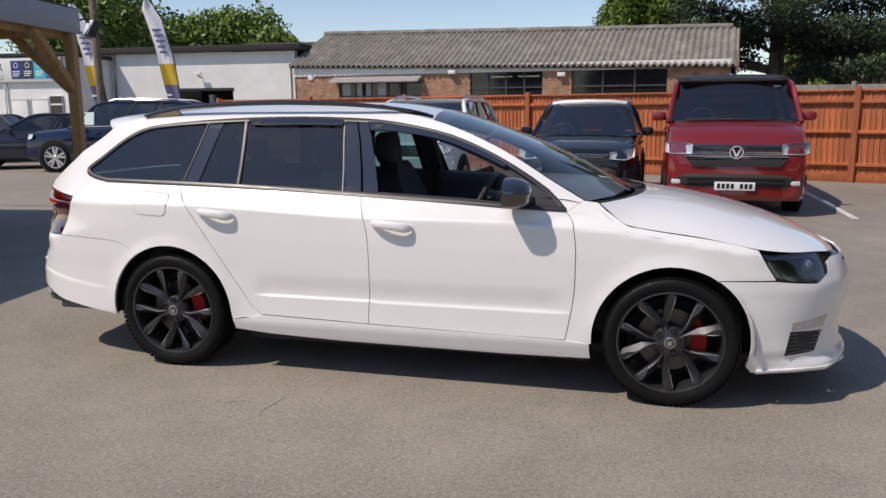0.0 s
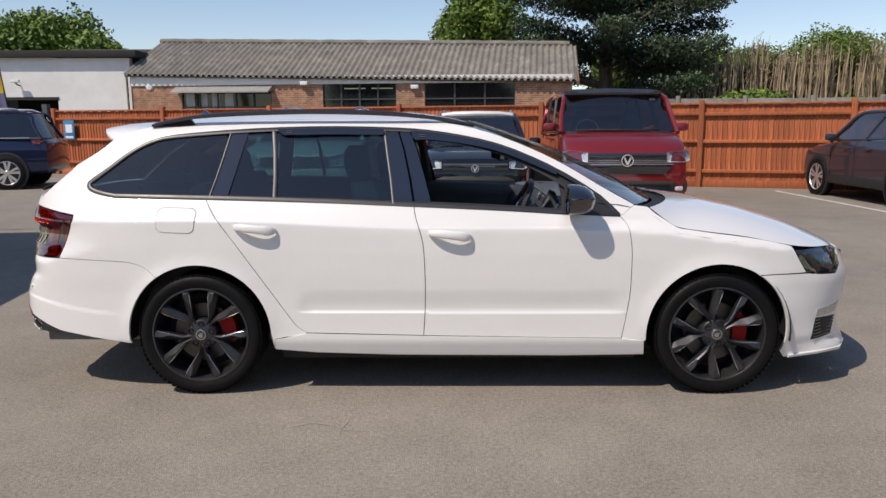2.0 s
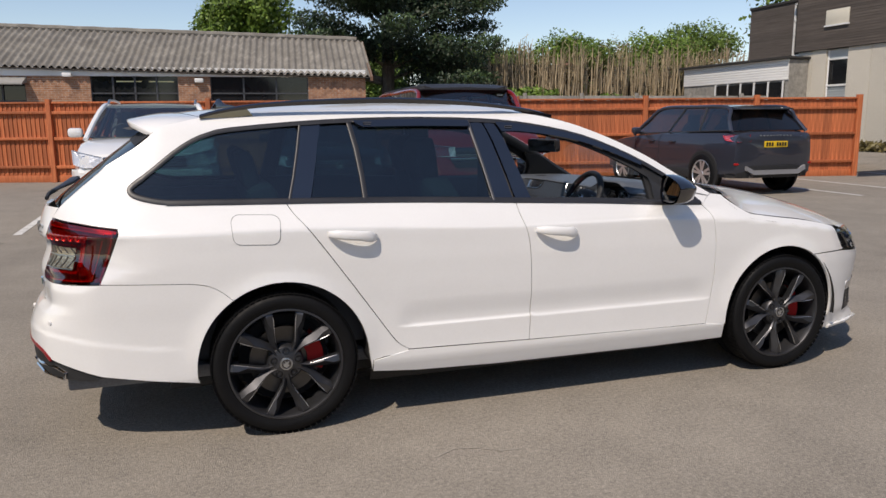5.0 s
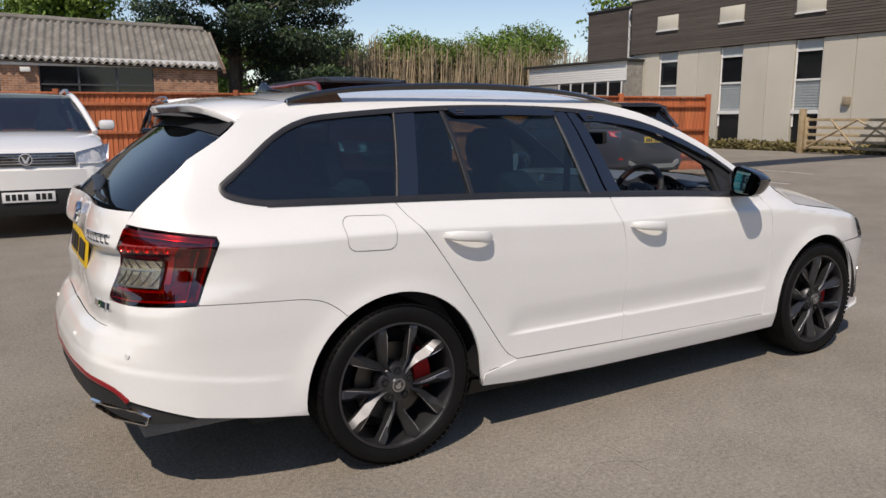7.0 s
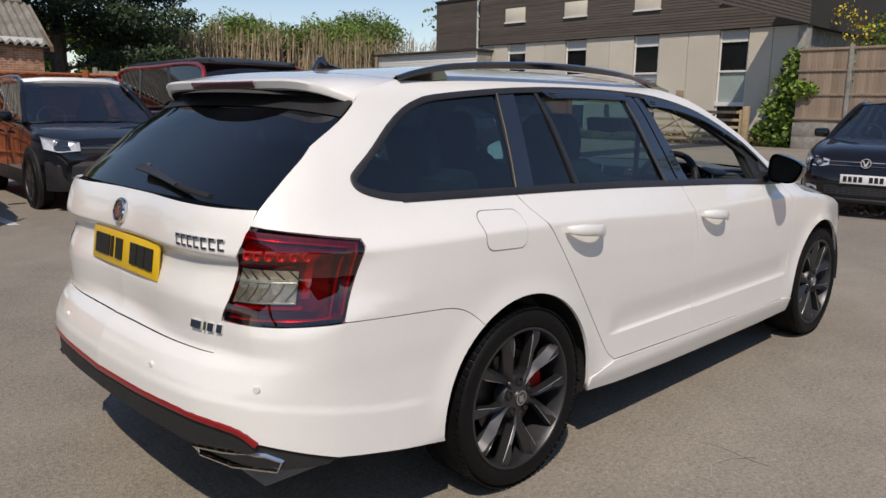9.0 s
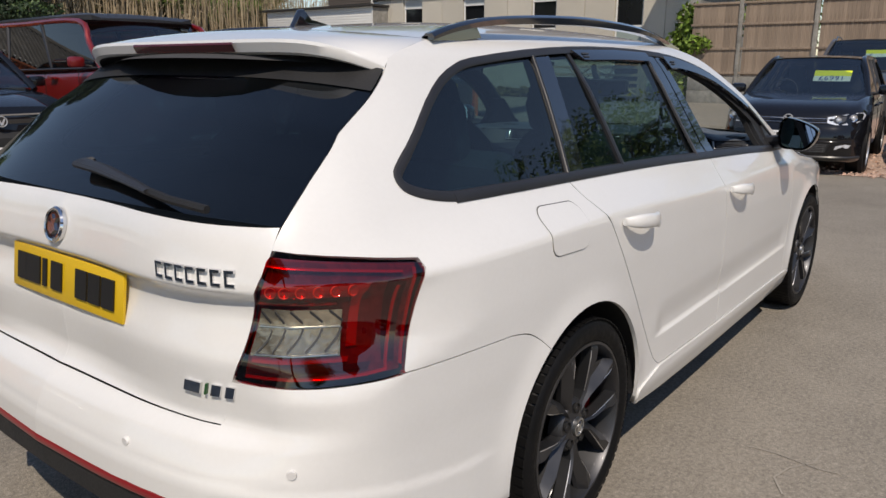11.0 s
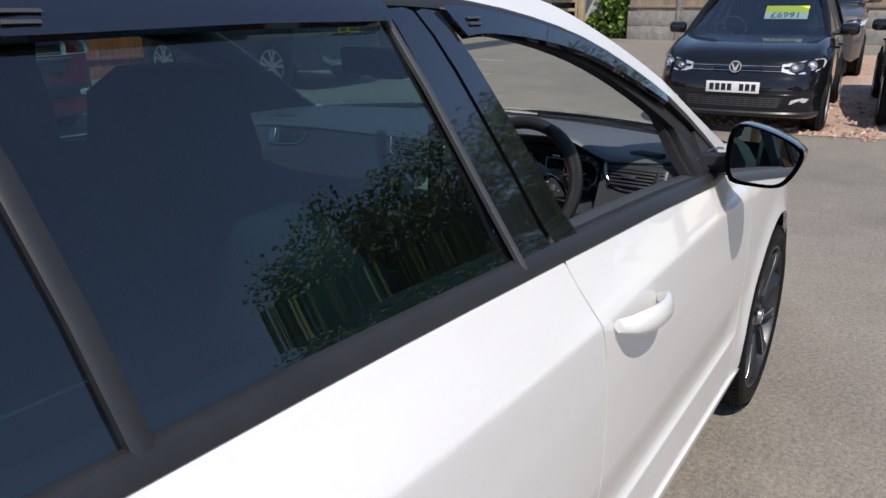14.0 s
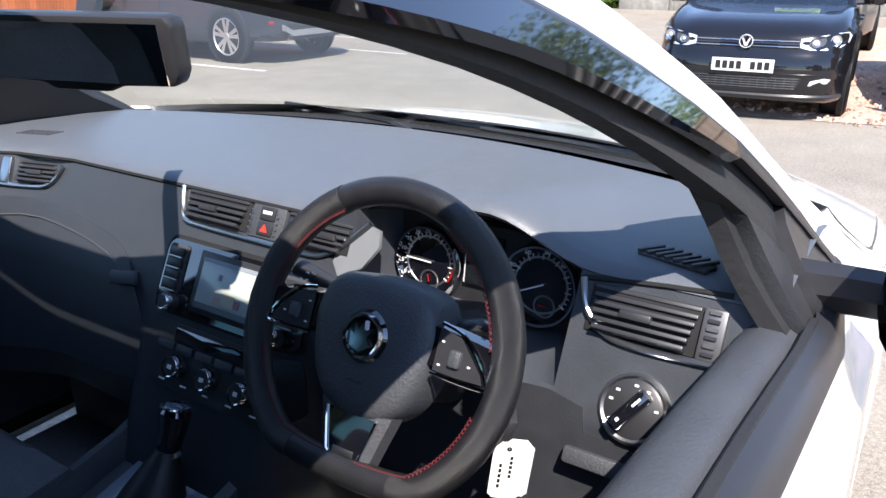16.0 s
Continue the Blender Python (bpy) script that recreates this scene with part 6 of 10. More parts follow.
def roof_patch(us, n=24):
    bm = bmesh.new()
    rows = []
    for u in us:
        e, pull, rise = roof_row(u)
        row = []
        for k in range(n + 1):
            s = -1 + 2 * k / n
            w = 1 - abs(s) ** 2.4
            row.append(bm.verts.new((e.x + pull * w, -e.y * s, e.z + rise * w)))
        rows.append(row)
    for a, b in zip(rows, rows[1:]):
        for k in range(n):
            bm.faces.new((a[k], b[k], b[k + 1], a[k + 1]))
    bmesh.ops.recalc_face_normals(bm, faces=bm.faces[:])
    if sum(f.normal.z for f in bm.faces) < 0:
        bmesh.ops.reverse_faces(bm, faces=bm.faces[:])
    return bm


roof = part("roof", roof_patch([-0.30 + 1.75 * i / 44 for i in range(45)]), WHITE_PAINT, car)


def spoiler_point(s, v):
    """A place on the spoiler's top: s across, v from the roof to the trailing edge."""
    u = -0.304 - 0.216 * v
    e = skin(u, EDGE(max(u, -0.5)) - 0.9 * max(0.0, -0.5 - u))
    e0, pull, rise = roof_row(-0.304)
    w0, w1 = 1 - abs(s) ** 2.4, 1 - abs(s) ** 8
    w = w0 + (w1 - w0) * v
    cx = (e0.x + pull) * (1 - v) + -0.612 * v
    cz = (e0.z + rise) * (1 - v) + 1.388 * v + 0.010 * math.sin(math.pi * v)
    return Vector((e.x + (cx - e.x) * w, -e.y * s, e.z + (cz - e.z) * w)), w


bm = bmesh.new()
rows, under = [], []
for i in range(41):
    s = -1 + 2 * i / 40
    top = [spoiler_point(s, j / 8)[0] for j in range(9)]
    k = 0.6 + 0.4 * spoiler_point(s, 1)[1] ** 0.6
    tip = top[-1]
    low = [tip + Vector((dx, 0, -dz)) * k for dx, dz in ((-0.003, 0.008), (0.006, 0.030), (0.020, 0.036))]
    rows.append([bm.verts.new(p) for p in top + low])
    under.append([tuple(tip + Vector((dx, 0, -dz)) * k) for dx, dz in ((0.020, 0.036), (0.08, 0.036), (0.18, 0.030))])
for a, b in zip(rows, rows[1:]):
    for k in range(len(a) - 1):
        bm.faces.new((a[k], b[k], b[k + 1], a[k + 1]))
bmesh.ops.remove_doubles(bm, verts=bm.verts[:], dist=1e-5)
bmesh.ops.recalc_face_normals(bm, faces=bm.faces[:])
spoiler = part("roof_spoiler", bm, WHITE_PAINT, car, angle=40)
# black plastic underside, which also stands for the shade below the spoiler
bm = bmesh.new()
vr = [[bm.verts.new(p) for p in r] for r in under[1:-1]]
for a, b in zip(vr, vr[1:]):
    for k in range(2):
        bm.faces.new((a[k], b[k], b[k + 1], a[k + 1]))
part("spoiler_underside", bm, MATT_BLACK, spoiler, "black underside")
bm = bmesh.new()
rows = []
for i in range(17):
    s = -1 + 2 * i / 16
    x = -0.617
    rows.append([bm.verts.new((x + dx, -0.22 * s, z)) for dx, z in ((-0.002, 1.381), (-0.004, 1.376), (0.006, 1.358))])
for a, b in zip(rows, rows[1:]):
    for k in range(2):
        bm.faces.new((a[k], b[k], b[k + 1], a[k + 1]))
part("brake_light", bm, plain("dark_red_brake_light", (0.10, 0.006, 0.008), 0.15, coat=0.5), spoiler, "dark red brake light")
for side in BOTH:
    pts = [(-0.30, 1.400), (-0.22, 1.422), (-0.08, 1.446), (0.1, 1.462), (0.35, 1.474), (0.6, 1.478), (0.9, 1.468), (1.12, 1.450), (1.3, 1.425), (1.40, 1.402)]
    bm = bmesh.new()
    rows = []
    for x, z in smooth_line(pts, 3):
        y = (-0.560 + 0.03 * ease(0.9, 1.5, x) - 0.012 * ease(0.3, -0.4, x)) * side
        tall = 0.012 + 0.012 * math.sin(math.pi * min(1, max(0, (x + 0.32) / 1.74)))
        rows.append([bm.verts.new((x, y + dy * side, z + dz)) for dy, dz in ((-0.017, -tall), (-0.019, -0.004), (-0.010, 0.004), (0.010, 0.004), (0.018, -0.004), (0.016, -tall))])
    for a, b in zip(rows, rows[1:]):
        for k in range(6):
            bm.faces.new((a[k], b[k], b[(k + 1) % 6], a[(k + 1) % 6]))
    bm.faces.new(rows[0])
    bm.faces.new(rows[-1][::-1])
    bmesh.ops.recalc_face_normals(bm, faces=bm.faces[:])
    bar = part("roof_rail", bm, GLOSS_BLACK, car, "gloss black roof rail", angle=50)
    for a, b in (((-0.30, 1.375), (-0.10, 1.438)), ((1.14, 1.440), (1.43, 1.37))):
        foot = [(a[0], a[1]), (a[0], 1.398 if a[0] < 0 else 1.455), (b[0], b[1] if b[0] < 0.5 else 1.398), (b[0] + (0.03 if b[0] < 0.5 else 0), 1.40 if b[0] < 0.5 else 1.37)]
        part("rail_foot", prism(foot, (-0.570 + 0.015 * (a[0] > 0)) * side, (-0.550 + 0.015 * (a[0] > 0)) * side), GLOSS_BLACK, bar)
part("roof_aerial", prism([(-0.24, 1.435), (-0.09, 1.448), (-0.165, 1.462), (-0.195, 1.490), (-0.205, 1.488)], -0.012, 0.012, 0.004), GLOSS_BLACK, car, "black fin aerial")

# --- windscreen, bonnet and nose
SCREEN = [(2.25, 0.985), (2.20, 1.012), (2.07, 1.085), (1.9, 1.186), (1.724, 1.272), (1.55, 1.340), (1.45, 1.369)]
SCREEN_MID = [(2.48, 0.978), (2.41, 1.014), (2.27, 1.098), (2.02, 1.212), (1.80, 1.298), (1.55, 1.385), (1.40, 1.428)]


def bridge(edge, mid, n=24, power=2.2):
    bm = bmesh.new()
    rows = []
    for (u, z), (mx, mz) in zip(edge, mid):
        e = skin(u, z)
        row = []
        for k in range(n + 1):
            s = -1 + 2 * k / n
            w = 1 - abs(s) ** power
            row.append(bm.verts.new((e.x + (mx - e.x) * w, -e.y * s, e.z + (mz - e.z) * w)))
        rows.append(row)
    for a, b in zip(rows, rows[1:]):
        for k in range(n):
            bm.faces.new((a[k], b[k], b[k + 1], a[k + 1]))
    bmesh.ops.recalc_face_normals(bm, faces=bm.faces[:])
    if sum(f.normal.z for f in bm.faces) < 0:
        bmesh.ops.reverse_faces(bm, faces=bm.faces[:])
    return bm


rear_glass = part("rear_window", bridge(WIN_EDGE, WIN_MID, 28, 3.0), GLASS_DARK, gate, "near-black rear window")
band = bridge(WIN_EDGE[-5:], WIN_MID[-5:], 28, 3.0)
bmesh.ops.translate(band, vec=(-0.003, 0, 0.002), verts=band.verts[:])
part("window_band", band, MATT_BLACK, gate)
screen = part("windscreen", bridge(smooth_line(SCREEN, 4), smooth_line(SCREEN_MID, 4)), GLASS_CLEAR, car, "clear windscreen")
screen.visible_shadow = False
# unseen band, added to block sun from the lower dash
band = bridge(smooth_line(SCREEN, 4)[-4:], smooth_line(SCREEN_MID, 4)[-4:])
bmesh.ops.translate(band, vec=(-0.003, 0, -0.004), verts=band.verts[:])
part("screen_band", band, MATT_BLACK, screen, "unseen black band added along the windscreen top to shade the dash")
BONNET_Z = spline_table(BONNET_LINE)
B_EDGE = [(2.33, 0.972)] + [(u, BONNET_Z(u) + 0.004) for u in (2.40, 2.462, 2.60, 2.82, 3.05)] + [ (3.24, 0.758), (3.44, 0.748), (3.52, 0.742)]
B_MID = [(2.56, 0.985), (2.62, 0.980), (2.70, 0.972), (2.82, 0.954), (3.0, 0.917), (3.22, 0.855), (3.36, 0.800), (3.47, 0.748), (3.52, 0.706)]
bonnet = part("bonnet", bridge(smooth_line(B_EDGE, 4), smooth_line(B_MID, 4), 32, 2.6), WHITE_PAINT, car)
part("bonnet_lining", bridge([(u, z - 0.03) for u, z in B_EDGE], [(x, z - 0.035) for x, z in B_MID], 8, 2.6), DEEP, car)
cowl = part("scuttle_panel", bridge([(2.245, 0.975), (2.29, 0.955), (2.345, 0.95)], [(2.50, 0.965), (2.54, 0.958), (2.58, 0.965)]), MATT_BLACK, car, "black plastic scuttle below the windscreen")
for x0, y0, y1, dx in ((2.475, -0.62, -0.05, 0.10), (2.49, 0.0, 0.55, 0.06)):
    arm = part("windscreen_wiper", tube([(2.40, y0 - 0.03, 0.960), (2.54, (y0 * 2 + y1) / 3, 0.963), (2.57, y1, 0.966)], [0.010, 0.009, 0.007], 6), MATT_BLACK, car, "black windscreen wiper")
front = skin_panel("front_bumper", [(2.879, 0.630), (3.146, 0.630), (3.25, 0.62), (3.368, 0.612), (3.46, 0.648), (3.50, 0.70), (3.60, 0.715), (3.8, 0.70), (U_NOSE, 0.695), (U_NOSE, 0.16), (3.8, 0.165), (3.5, 0.185), (3.26, 0.19), (3.07, 0.178)] + arch(2.68, -22, 58, 14)[1:], WHITE_PAINT, car, sides=BOTH, dz=0.018)
for side in BOTH:
    lamp = skin_panel("headlamp", [(3.076, 0.752), (3.244, 0.752), (3.46, 0.742), (3.50, 0.72), (3.462, 0.655), (3.37, 0.620), (3.25, 0.630), (3.15, 0.640), (3.10, 0.71)], GLASS_SMOKE, car, "smoked headlamp", lift=0.002, flange=0.04, sides=(side,))
    skin_panel("headlamp_inner", [(3.085, 0.745), (3.45, 0.738), (3.45, 0.655), (3.37, 0.627), (3.16, 0.645)], plain("lamp_bowl", (0.03, 0.03, 0.032), 0.2), lamp, lift=-0.03, flange=0, sides=(side,))
    c = skin(3.33, 0.69, -0.02)
    part("projector", lathe([(0.0005, -0.02), (0.02, -0.018), (0.032, -0.005), (0.036, 0.01), (0.042, 0.0)], 24, Matrix.Translation((c.x, c.y * side, c.z)) @ pose(0, 0, 0, 0, 0, 50 * side if side > 0 else 130)), CHROME, lamp)
    skin_strip("daylight_strip", [(3.10, 0.735), (3.25, 0.735), (3.42, 0.728)], 0.012, ALU, lamp, -0.012, 0.006, (side,))
    duct = skin_panel("bumper_intake", [(3.242, 0.385), (3.46, 0.372), (3.44, 0.33), (3.404, 0.276), (3.218, 0.268)], MATT_BLACK, front, "black mesh intake", lift=0.002, flange=0.01, sides=(side,))
    for k in range(6):
        skin_strip("intake_bar", [(3.225 + 0.003 * k, 0.282 + 0.018 * k), (3.40 + 0.012 * k, 0.286 + 0.016 * k)], 0.006, GLOSS_BLACK, front, 0.006, 0.006, (side,))
    skin_panel("fog_lamp", [(3.243, 0.432), (3.485, 0.446), (3.475, 0.392), (3.248, 0.392)], plain("fog_reflector", (0.55, 0.55, 0.55), 0.2, metal=0.7, var=0.3, scale=40), front, "slim fog lamp", lift=0.003, flange=0.012, sides=(side,))
    skin_strip("front_lip", [(3.09, 0.185), (3.26, 0.196), (3.45, 0.192), (3.7, 0.176), (U_NOSE, 0.17)], 0.018, WHITE_PAINT, front, 0.016, 0.03, (side,))
part("grille", box(3.45, 3.53, -0.42, 0.42, 0.56, 0.69, 0.01), GLOSS_BLACK, car, "black grille")
part("front_underside", box(2.9, 3.36, -0.5, 0.5, 0.17, 0.21, 0.01), MATT_BLACK, car)

# --- underbody and wheel housings
part("boot_floor", box(-0.86, -0.42, -0.62, 0.62, 0.41, 0.44, 0.01), MATT_BLACK, car)
part("floor_pan", box(-0.50, 3.2, -0.62, 0.62, 0.17, 0.22, 0.01), MATT_BLACK, car)
for cx in (0.0, 2.68):
    for side in BOTH:
        bm = bmesh.new()
        rows = []
        for y in (-0.878, -0.80, -0.66, -0.62):
            r = 0.385 if y < -0.63 else 0.36
            rows.append([bm.verts.new((cx + r * math.cos(radians(a)), y * side, 0.32 + r * math.sin(radians(a)))) for a in range(-6, 187, 8)])
        for a, b in zip(rows, rows[1:]):
            for k in range(len(a) - 1):
                bm.faces.new((a[k], a[k + 1], b[k + 1], b[k]))
        bm.faces.new(rows[-1])
        part("wheel_housing", bm, MATT_BLACK, car)


# --- wheels
def build_wheel():
    """A wheel that faces -y, its hub face at y = 0."""
    w = new("wheel")
    w["label"] = "anthracite five twin-spoke alloy wheel"
    w.parent = car
    R, r0 = 0.320, 0.249
    tyre = part("tyre", lathe([(r0 - 0.004, 0.008), (r0 + 0.006, -0.004), (r0 + 0.014, -0.006), (0.275, -0.012), (0.296, -0.010), (0.309, -0.002), (0.317, 0.012), (R, 0.03), (R, 0.10), (R, 0.17), (0.317, 0.188), (0.305, 0.203), (0.28, 0.21), (r0, 0.205)], 72), RUBBER, w)
    bm = bmesh.new()
    for k in range(72):
        for row, y in enumerate((0.012, 0.052, 0.135, 0.175)):
            a = 2 * math.pi * (k + 0.25 * row) / 72
            box_into(bm, -0.0105, 0.0105, y - 0.016, y + 0.016, R - 0.004, R + 0.0015 if row in (1, 2) else R - 0.0005, 0, pose(0, 0, 0, 0, math.degrees(a), 0))
    part("tread", bm, RUBBER, w, smooth=False)["kind"] = "stuff"
    part("rim", lathe([(r0 + 0.004, 0.006), (r0 + 0.002, -0.004), (r0 - 0.006, -0.005), (r0 - 0.010, 0.002), (r0 - 0.014, 0.02), (r0 - 0.022, 0.06), (r0 - 0.03, 0.17), (r0, 0.20)], 72), ALLOY, w)
    for j in range(10):
        pair, hand = j // 2, 1 if j % 2 else -1
        axis = 90 + 72 * pair
        bm = bmesh.new()
        rows = []
        for rr, off, half, deep in ((0.045, 34.0, 0.0135, 0.022), (0.075, 33.0, 0.0130, 0.018), (0.102, 30.5, 0.0135, 0.013), (0.130, 26.0, 0.0155, 0.009), (0.165, 22.0, 0.0190, 0.004), (0.205, 19.5, 0.0235, 0.000), (0.230, 18.6, 0.0260, 0.000), (0.246, 18.4, 0.0250, 0.006)):
            a = radians(axis + hand * off)
            c, s = math.cos(a), math.sin(a)
            tx, tz = -s, c
            lead = -hand
            ridge = lead * half * (0.55 if rr < 0.2 else -0.2)
            pr = [(-half, deep + 0.034), (-half * 0.95, deep + 0.020 - 0.019 * (lead < 0)), (ridge, deep - 0.006), (half * 0.95, deep + 0.020 - 0.019 * (lead > 0)), (half, deep + 0.034), (half * 0.6, deep + 0.046), (-half * 0.6, deep + 0.046)]
            rows.append([bm.verts.new((c * rr + tx * q, y, s * rr + tz * q)) for q, y in pr])
        for a, b in zip(rows, rows[1:]):
            for k in range(7):
                bm.faces.new((a[k], b[k], b[(k + 1) % 7], a[(k + 1) % 7]))
        bm.faces.new(rows[0])
        bm.faces.new(rows[-1][::-1])
        bmesh.ops.recalc_face_normals(bm, faces=bm.faces[:])
        spoke = part("spoke", bm, ALLOY, w, angle=16)
        # silver strip along the spoke: its lit edge put in as a brighter alloy
        edge = []
        for rr, off, half, deep in ((0.102, 30.5, 0.0135, 0.013), (0.130, 26.0, 0.0155, 0.009), (0.165, 22.0, 0.0190, 0.004), (0.205, 19.5, 0.0235, 0.000), (0.232, 18.6, 0.0255, 0.001)):
            a = radians(axis + hand * off)
            q = -hand * half * 0.93
            edge.append((math.cos(a) * rr - math.sin(a) * q, deep + 0.001, math.sin(a) * rr + math.cos(a) * q))
        part("spoke_edge_highlight", tube(edge, [0.0006, 0.0010, 0.0014, 0.0018, 0.0010], 5), SILVER_ALLOY, spoke)
    hub = part("hub", lathe([(0.0005, 0.012), (0.036, 0.012), (0.048, 0.016), (0.072, 0.020), (0.080, 0.03), (0.082, 0.06)], 40), ALLOY, w)
    cap = part("hub_cap", lathe([(0.0005, 0.004), (0.022, 0.004), (0.026, 0.008), (0.028, 0.013)], 32), GLOSS_BLACK, hub)
    part("cap_ring", lathe([(0.0215, 0.004), (0.022, 0.001), (0.027, 0.002), (0.0285, 0.012)], 32), ALU, hub)
    part("cap_relief", prism([(-0.012, -0.010), (0.0, -0.016), (0.012, -0.008), (0.007, 0.002), (0.014, 0.012), (0.0, 0.008), (-0.006, 0.016), (-0.004, 0.002), (-0.014, 0.004)], 0.001, 0.005), ALU, hub)
    for k in range(5):
        a = radians(90 + 72 * k)
        m = pose(0.056 * math.cos(a), 0, 0.056 * math.sin(a))
        part("bolt_recess", lathe([(0.0145, 0.010), (0.016, 0.0135), (0.0125, 0.012), (0.012, 0.03), (0.0005, 0.03)], 16, m), DEEP, hub)
        part("wheel_bolt", lathe([(0.0005, 0.014), (0.0075, 0.014), (0.0085, 0.018), (0.0085, 0.03)], 6, m), SATIN_BLACK, hub)
    part("brake_disc", lathe([(0.07, 0.075), (0.10, 0.075), (0.155, 0.072), (0.156, 0.095)], 48), STEEL, w)
    # black disc behind the spokes, coloured as the shade in the wheel
    part("wheel_shade_disc", lathe([(0.0005, 0.12), (0.20, 0.12)], 24), DEEP, w)
    return w


wheels = [build_wheel()]
wheels[0].matrix_basis = pose(0, -0.885, 0.32, 0, 0, 0)
wheels.append(copy_thing(wheels[0], pose(2.68, -0.885, 0.32, 0, 17, 0)))
wheels.append(copy_thing(wheels[0], pose(0, 0.885, 0.32, 0, 0, 180)))
wheels.append(copy_thing(wheels[0], pose(2.68, 0.885, 0.32, 0, 0, 180)))
for cx, turn in ((0.0, 0), (2.68, 0)):
    for side in BOTH:
        bm = bmesh.new()
        r0, r1 = 0.10, 0.172
        ang = range(-32, 33, 8)
        for y0, y1 in ((0.058, 0.11),):
            a = [[bm.verts.new((r * math.cos(radians(k)), y, r * math.sin(radians(k)))) for k in ang] for r, y in ((r0, y0), (r1, y0), (r1, y1), (r0, y1))]
            for q, w in zip(a, a[1:] + a[:1]):
                for k in range(len(ang) - 1):
                    bm.faces.new((q[k], q[k + 1], w[k + 1], w[k]))
        bmesh.ops.recalc_face_normals(bm, faces=bm.faces[:])
        part("brake_caliper", bm, RED_CALIPER, car, "red brake caliper").matrix_basis = pose(cx, -0.885 * side, 0.32, 0, -14, 0 if side > 0 else 180)

# --- door mirrors
MIRROR_LINE = [(-0.868, 1.0), (-0.872, 1.062), (-0.893, 1.094), (-0.94, 1.090), (-1.0, 1.070), (-1.042, 1.046), (-1.050, 1.022), (-1.030, 0.975), (-1.0, 0.948), (-0.94, 0.945), (-0.885, 0.953)]
MIRROR_LINE = smooth_line(MIRROR_LINE + MIRROR_LINE[:1], 3)[:-1]
for side in BOTH:
    bm = bmesh.new()
    rows = []
    # front to back sections of the shell: x, outline scale
    for x, k in ((2.012, 0.28), (2.004, 0.55), (1.985, 0.80), (1.955, 0.96), (1.925, 1.03), (1.895, 1.04), (1.88, 1.02)):
        row = []
        for y, z in MIRROR_LINE:
            cy, cz = -0.95, 1.02
            row.append(bm.verts.new((x, (cy - 0.004 + (y - cy) * k * 0.90) * side, cz + 0.008 + (z - cz) * k * 0.92)))
        rows.append(row)
    n = len(rows[0])
    for a, b in zip(rows, rows[1:]):
        for k in range(n):
            bm.faces.new((a[k], b[k], b[(k + 1) % n], a[(k + 1) % n]))
    bm.faces.new(rows[0])
    bmesh.ops.recalc_face_normals(bm, faces=bm.faces[:])
    mirror = part("door_mirror", bm, GLOSS_BLACK, car, "gloss black door mirror", angle=60)
    bm = bmesh.new()
    f = [bm.verts.new((1.886 + 0.008 * (z - 1.02), (-0.954 + (y + 0.95) * 0.81) * side, 1.028 + (z - 1.02) * 0.83)) for y, z in MIRROR_LINE]
    bm.faces.new(f if side > 0 else f[::-1])
    bmesh.ops.rotate(bm, verts=bm.verts[:], cent=(1.886, -0.954 * side, 1.028), matrix=Matrix.Rotation(radians(-4 * side), 3, "Z") @ Matrix.Rotation(radians(5), 3, "Y"))
    part("mirror_glass", bm, MIRROR, mirror, "mirror glass", smooth=False)
    part("mirror_arm", tube([(1.99, -0.80 * side, 0.975), (1.98, -0.85 * side, 0.982), (1.95, -0.91 * side, 0.995)], [0.03, 0.028, 0.026], 8), SATIN_BLACK, mirror)

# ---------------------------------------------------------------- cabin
# Dash tones darken downwards: sky sheen and shade are put into the colours.
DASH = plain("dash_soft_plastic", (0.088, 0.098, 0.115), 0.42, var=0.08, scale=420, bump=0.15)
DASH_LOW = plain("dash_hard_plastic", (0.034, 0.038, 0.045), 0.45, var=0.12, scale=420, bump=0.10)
# a darker lower plastic, deepened further for the shade below the dash
DASH_DARK = plain("dash_lower_plastic_shaded", (0.014, 0.0155, 0.019), 0.5, var=0.12, scale=420, bump=0.10)
PILLAR_TRIM = plain("dark_pillar_plastic", (0.020, 0.021, 0.024), 0.6, var=0.15, scale=300, bump=0.2)
LINING = plain("headlining_cloth", (0.055, 0.055, 0.058), 0.95, var=0.15, scale=200, bump=0.3)
FASCIA_LEAN = 26.6


def loft(rows, close=False):
    bm = bmesh.new()
    vr = [[bm.verts.new(p) for p in r] for r in rows]
    for a, b in zip(vr, vr[1:]):
        n = len(a)
        for k in range(n if close else n - 1):
            bm.faces.new((a[k], b[k], b[(k + 1) % n], a[(k + 1) % n]))
    if close:
        bm.faces.new(vr[0])
        bm.faces.new(vr[-1][::-1])
    bmesh.ops.recalc_face_normals(bm, faces=bm.faces[:])
    return bm


def hood(y):
    """How far the dial hood swells at y."""
    return ease(-0.60, -0.45, y) * ease(-0.17, -0.33, y)


def fascia_x(y, z):
    """The dashboard's face leans back towards the seats as it falls."""
    stack = ease(0.17, 0.11, y) * ease(-0.23, -0.17, y)
    zz = z if z > 0.82 else 0.82 - (0.82 - z) * (stack * 0.8 - (1 - stack) * 0.25)
    return 1.875 + 0.02 * ease(-0.3, -0.6, y) - 0.5 * (0.975 - zz) - 0.10 * ease(0.45, 0.75, y)


def fascia(y, z, lift=0.0):
    return Vector((fascia_x(y, z) - lift * 0.894, y, z + lift * 0.447))


def fascia_normal(y, z):
    return Vector((-0.894, 0.0, 0.447))


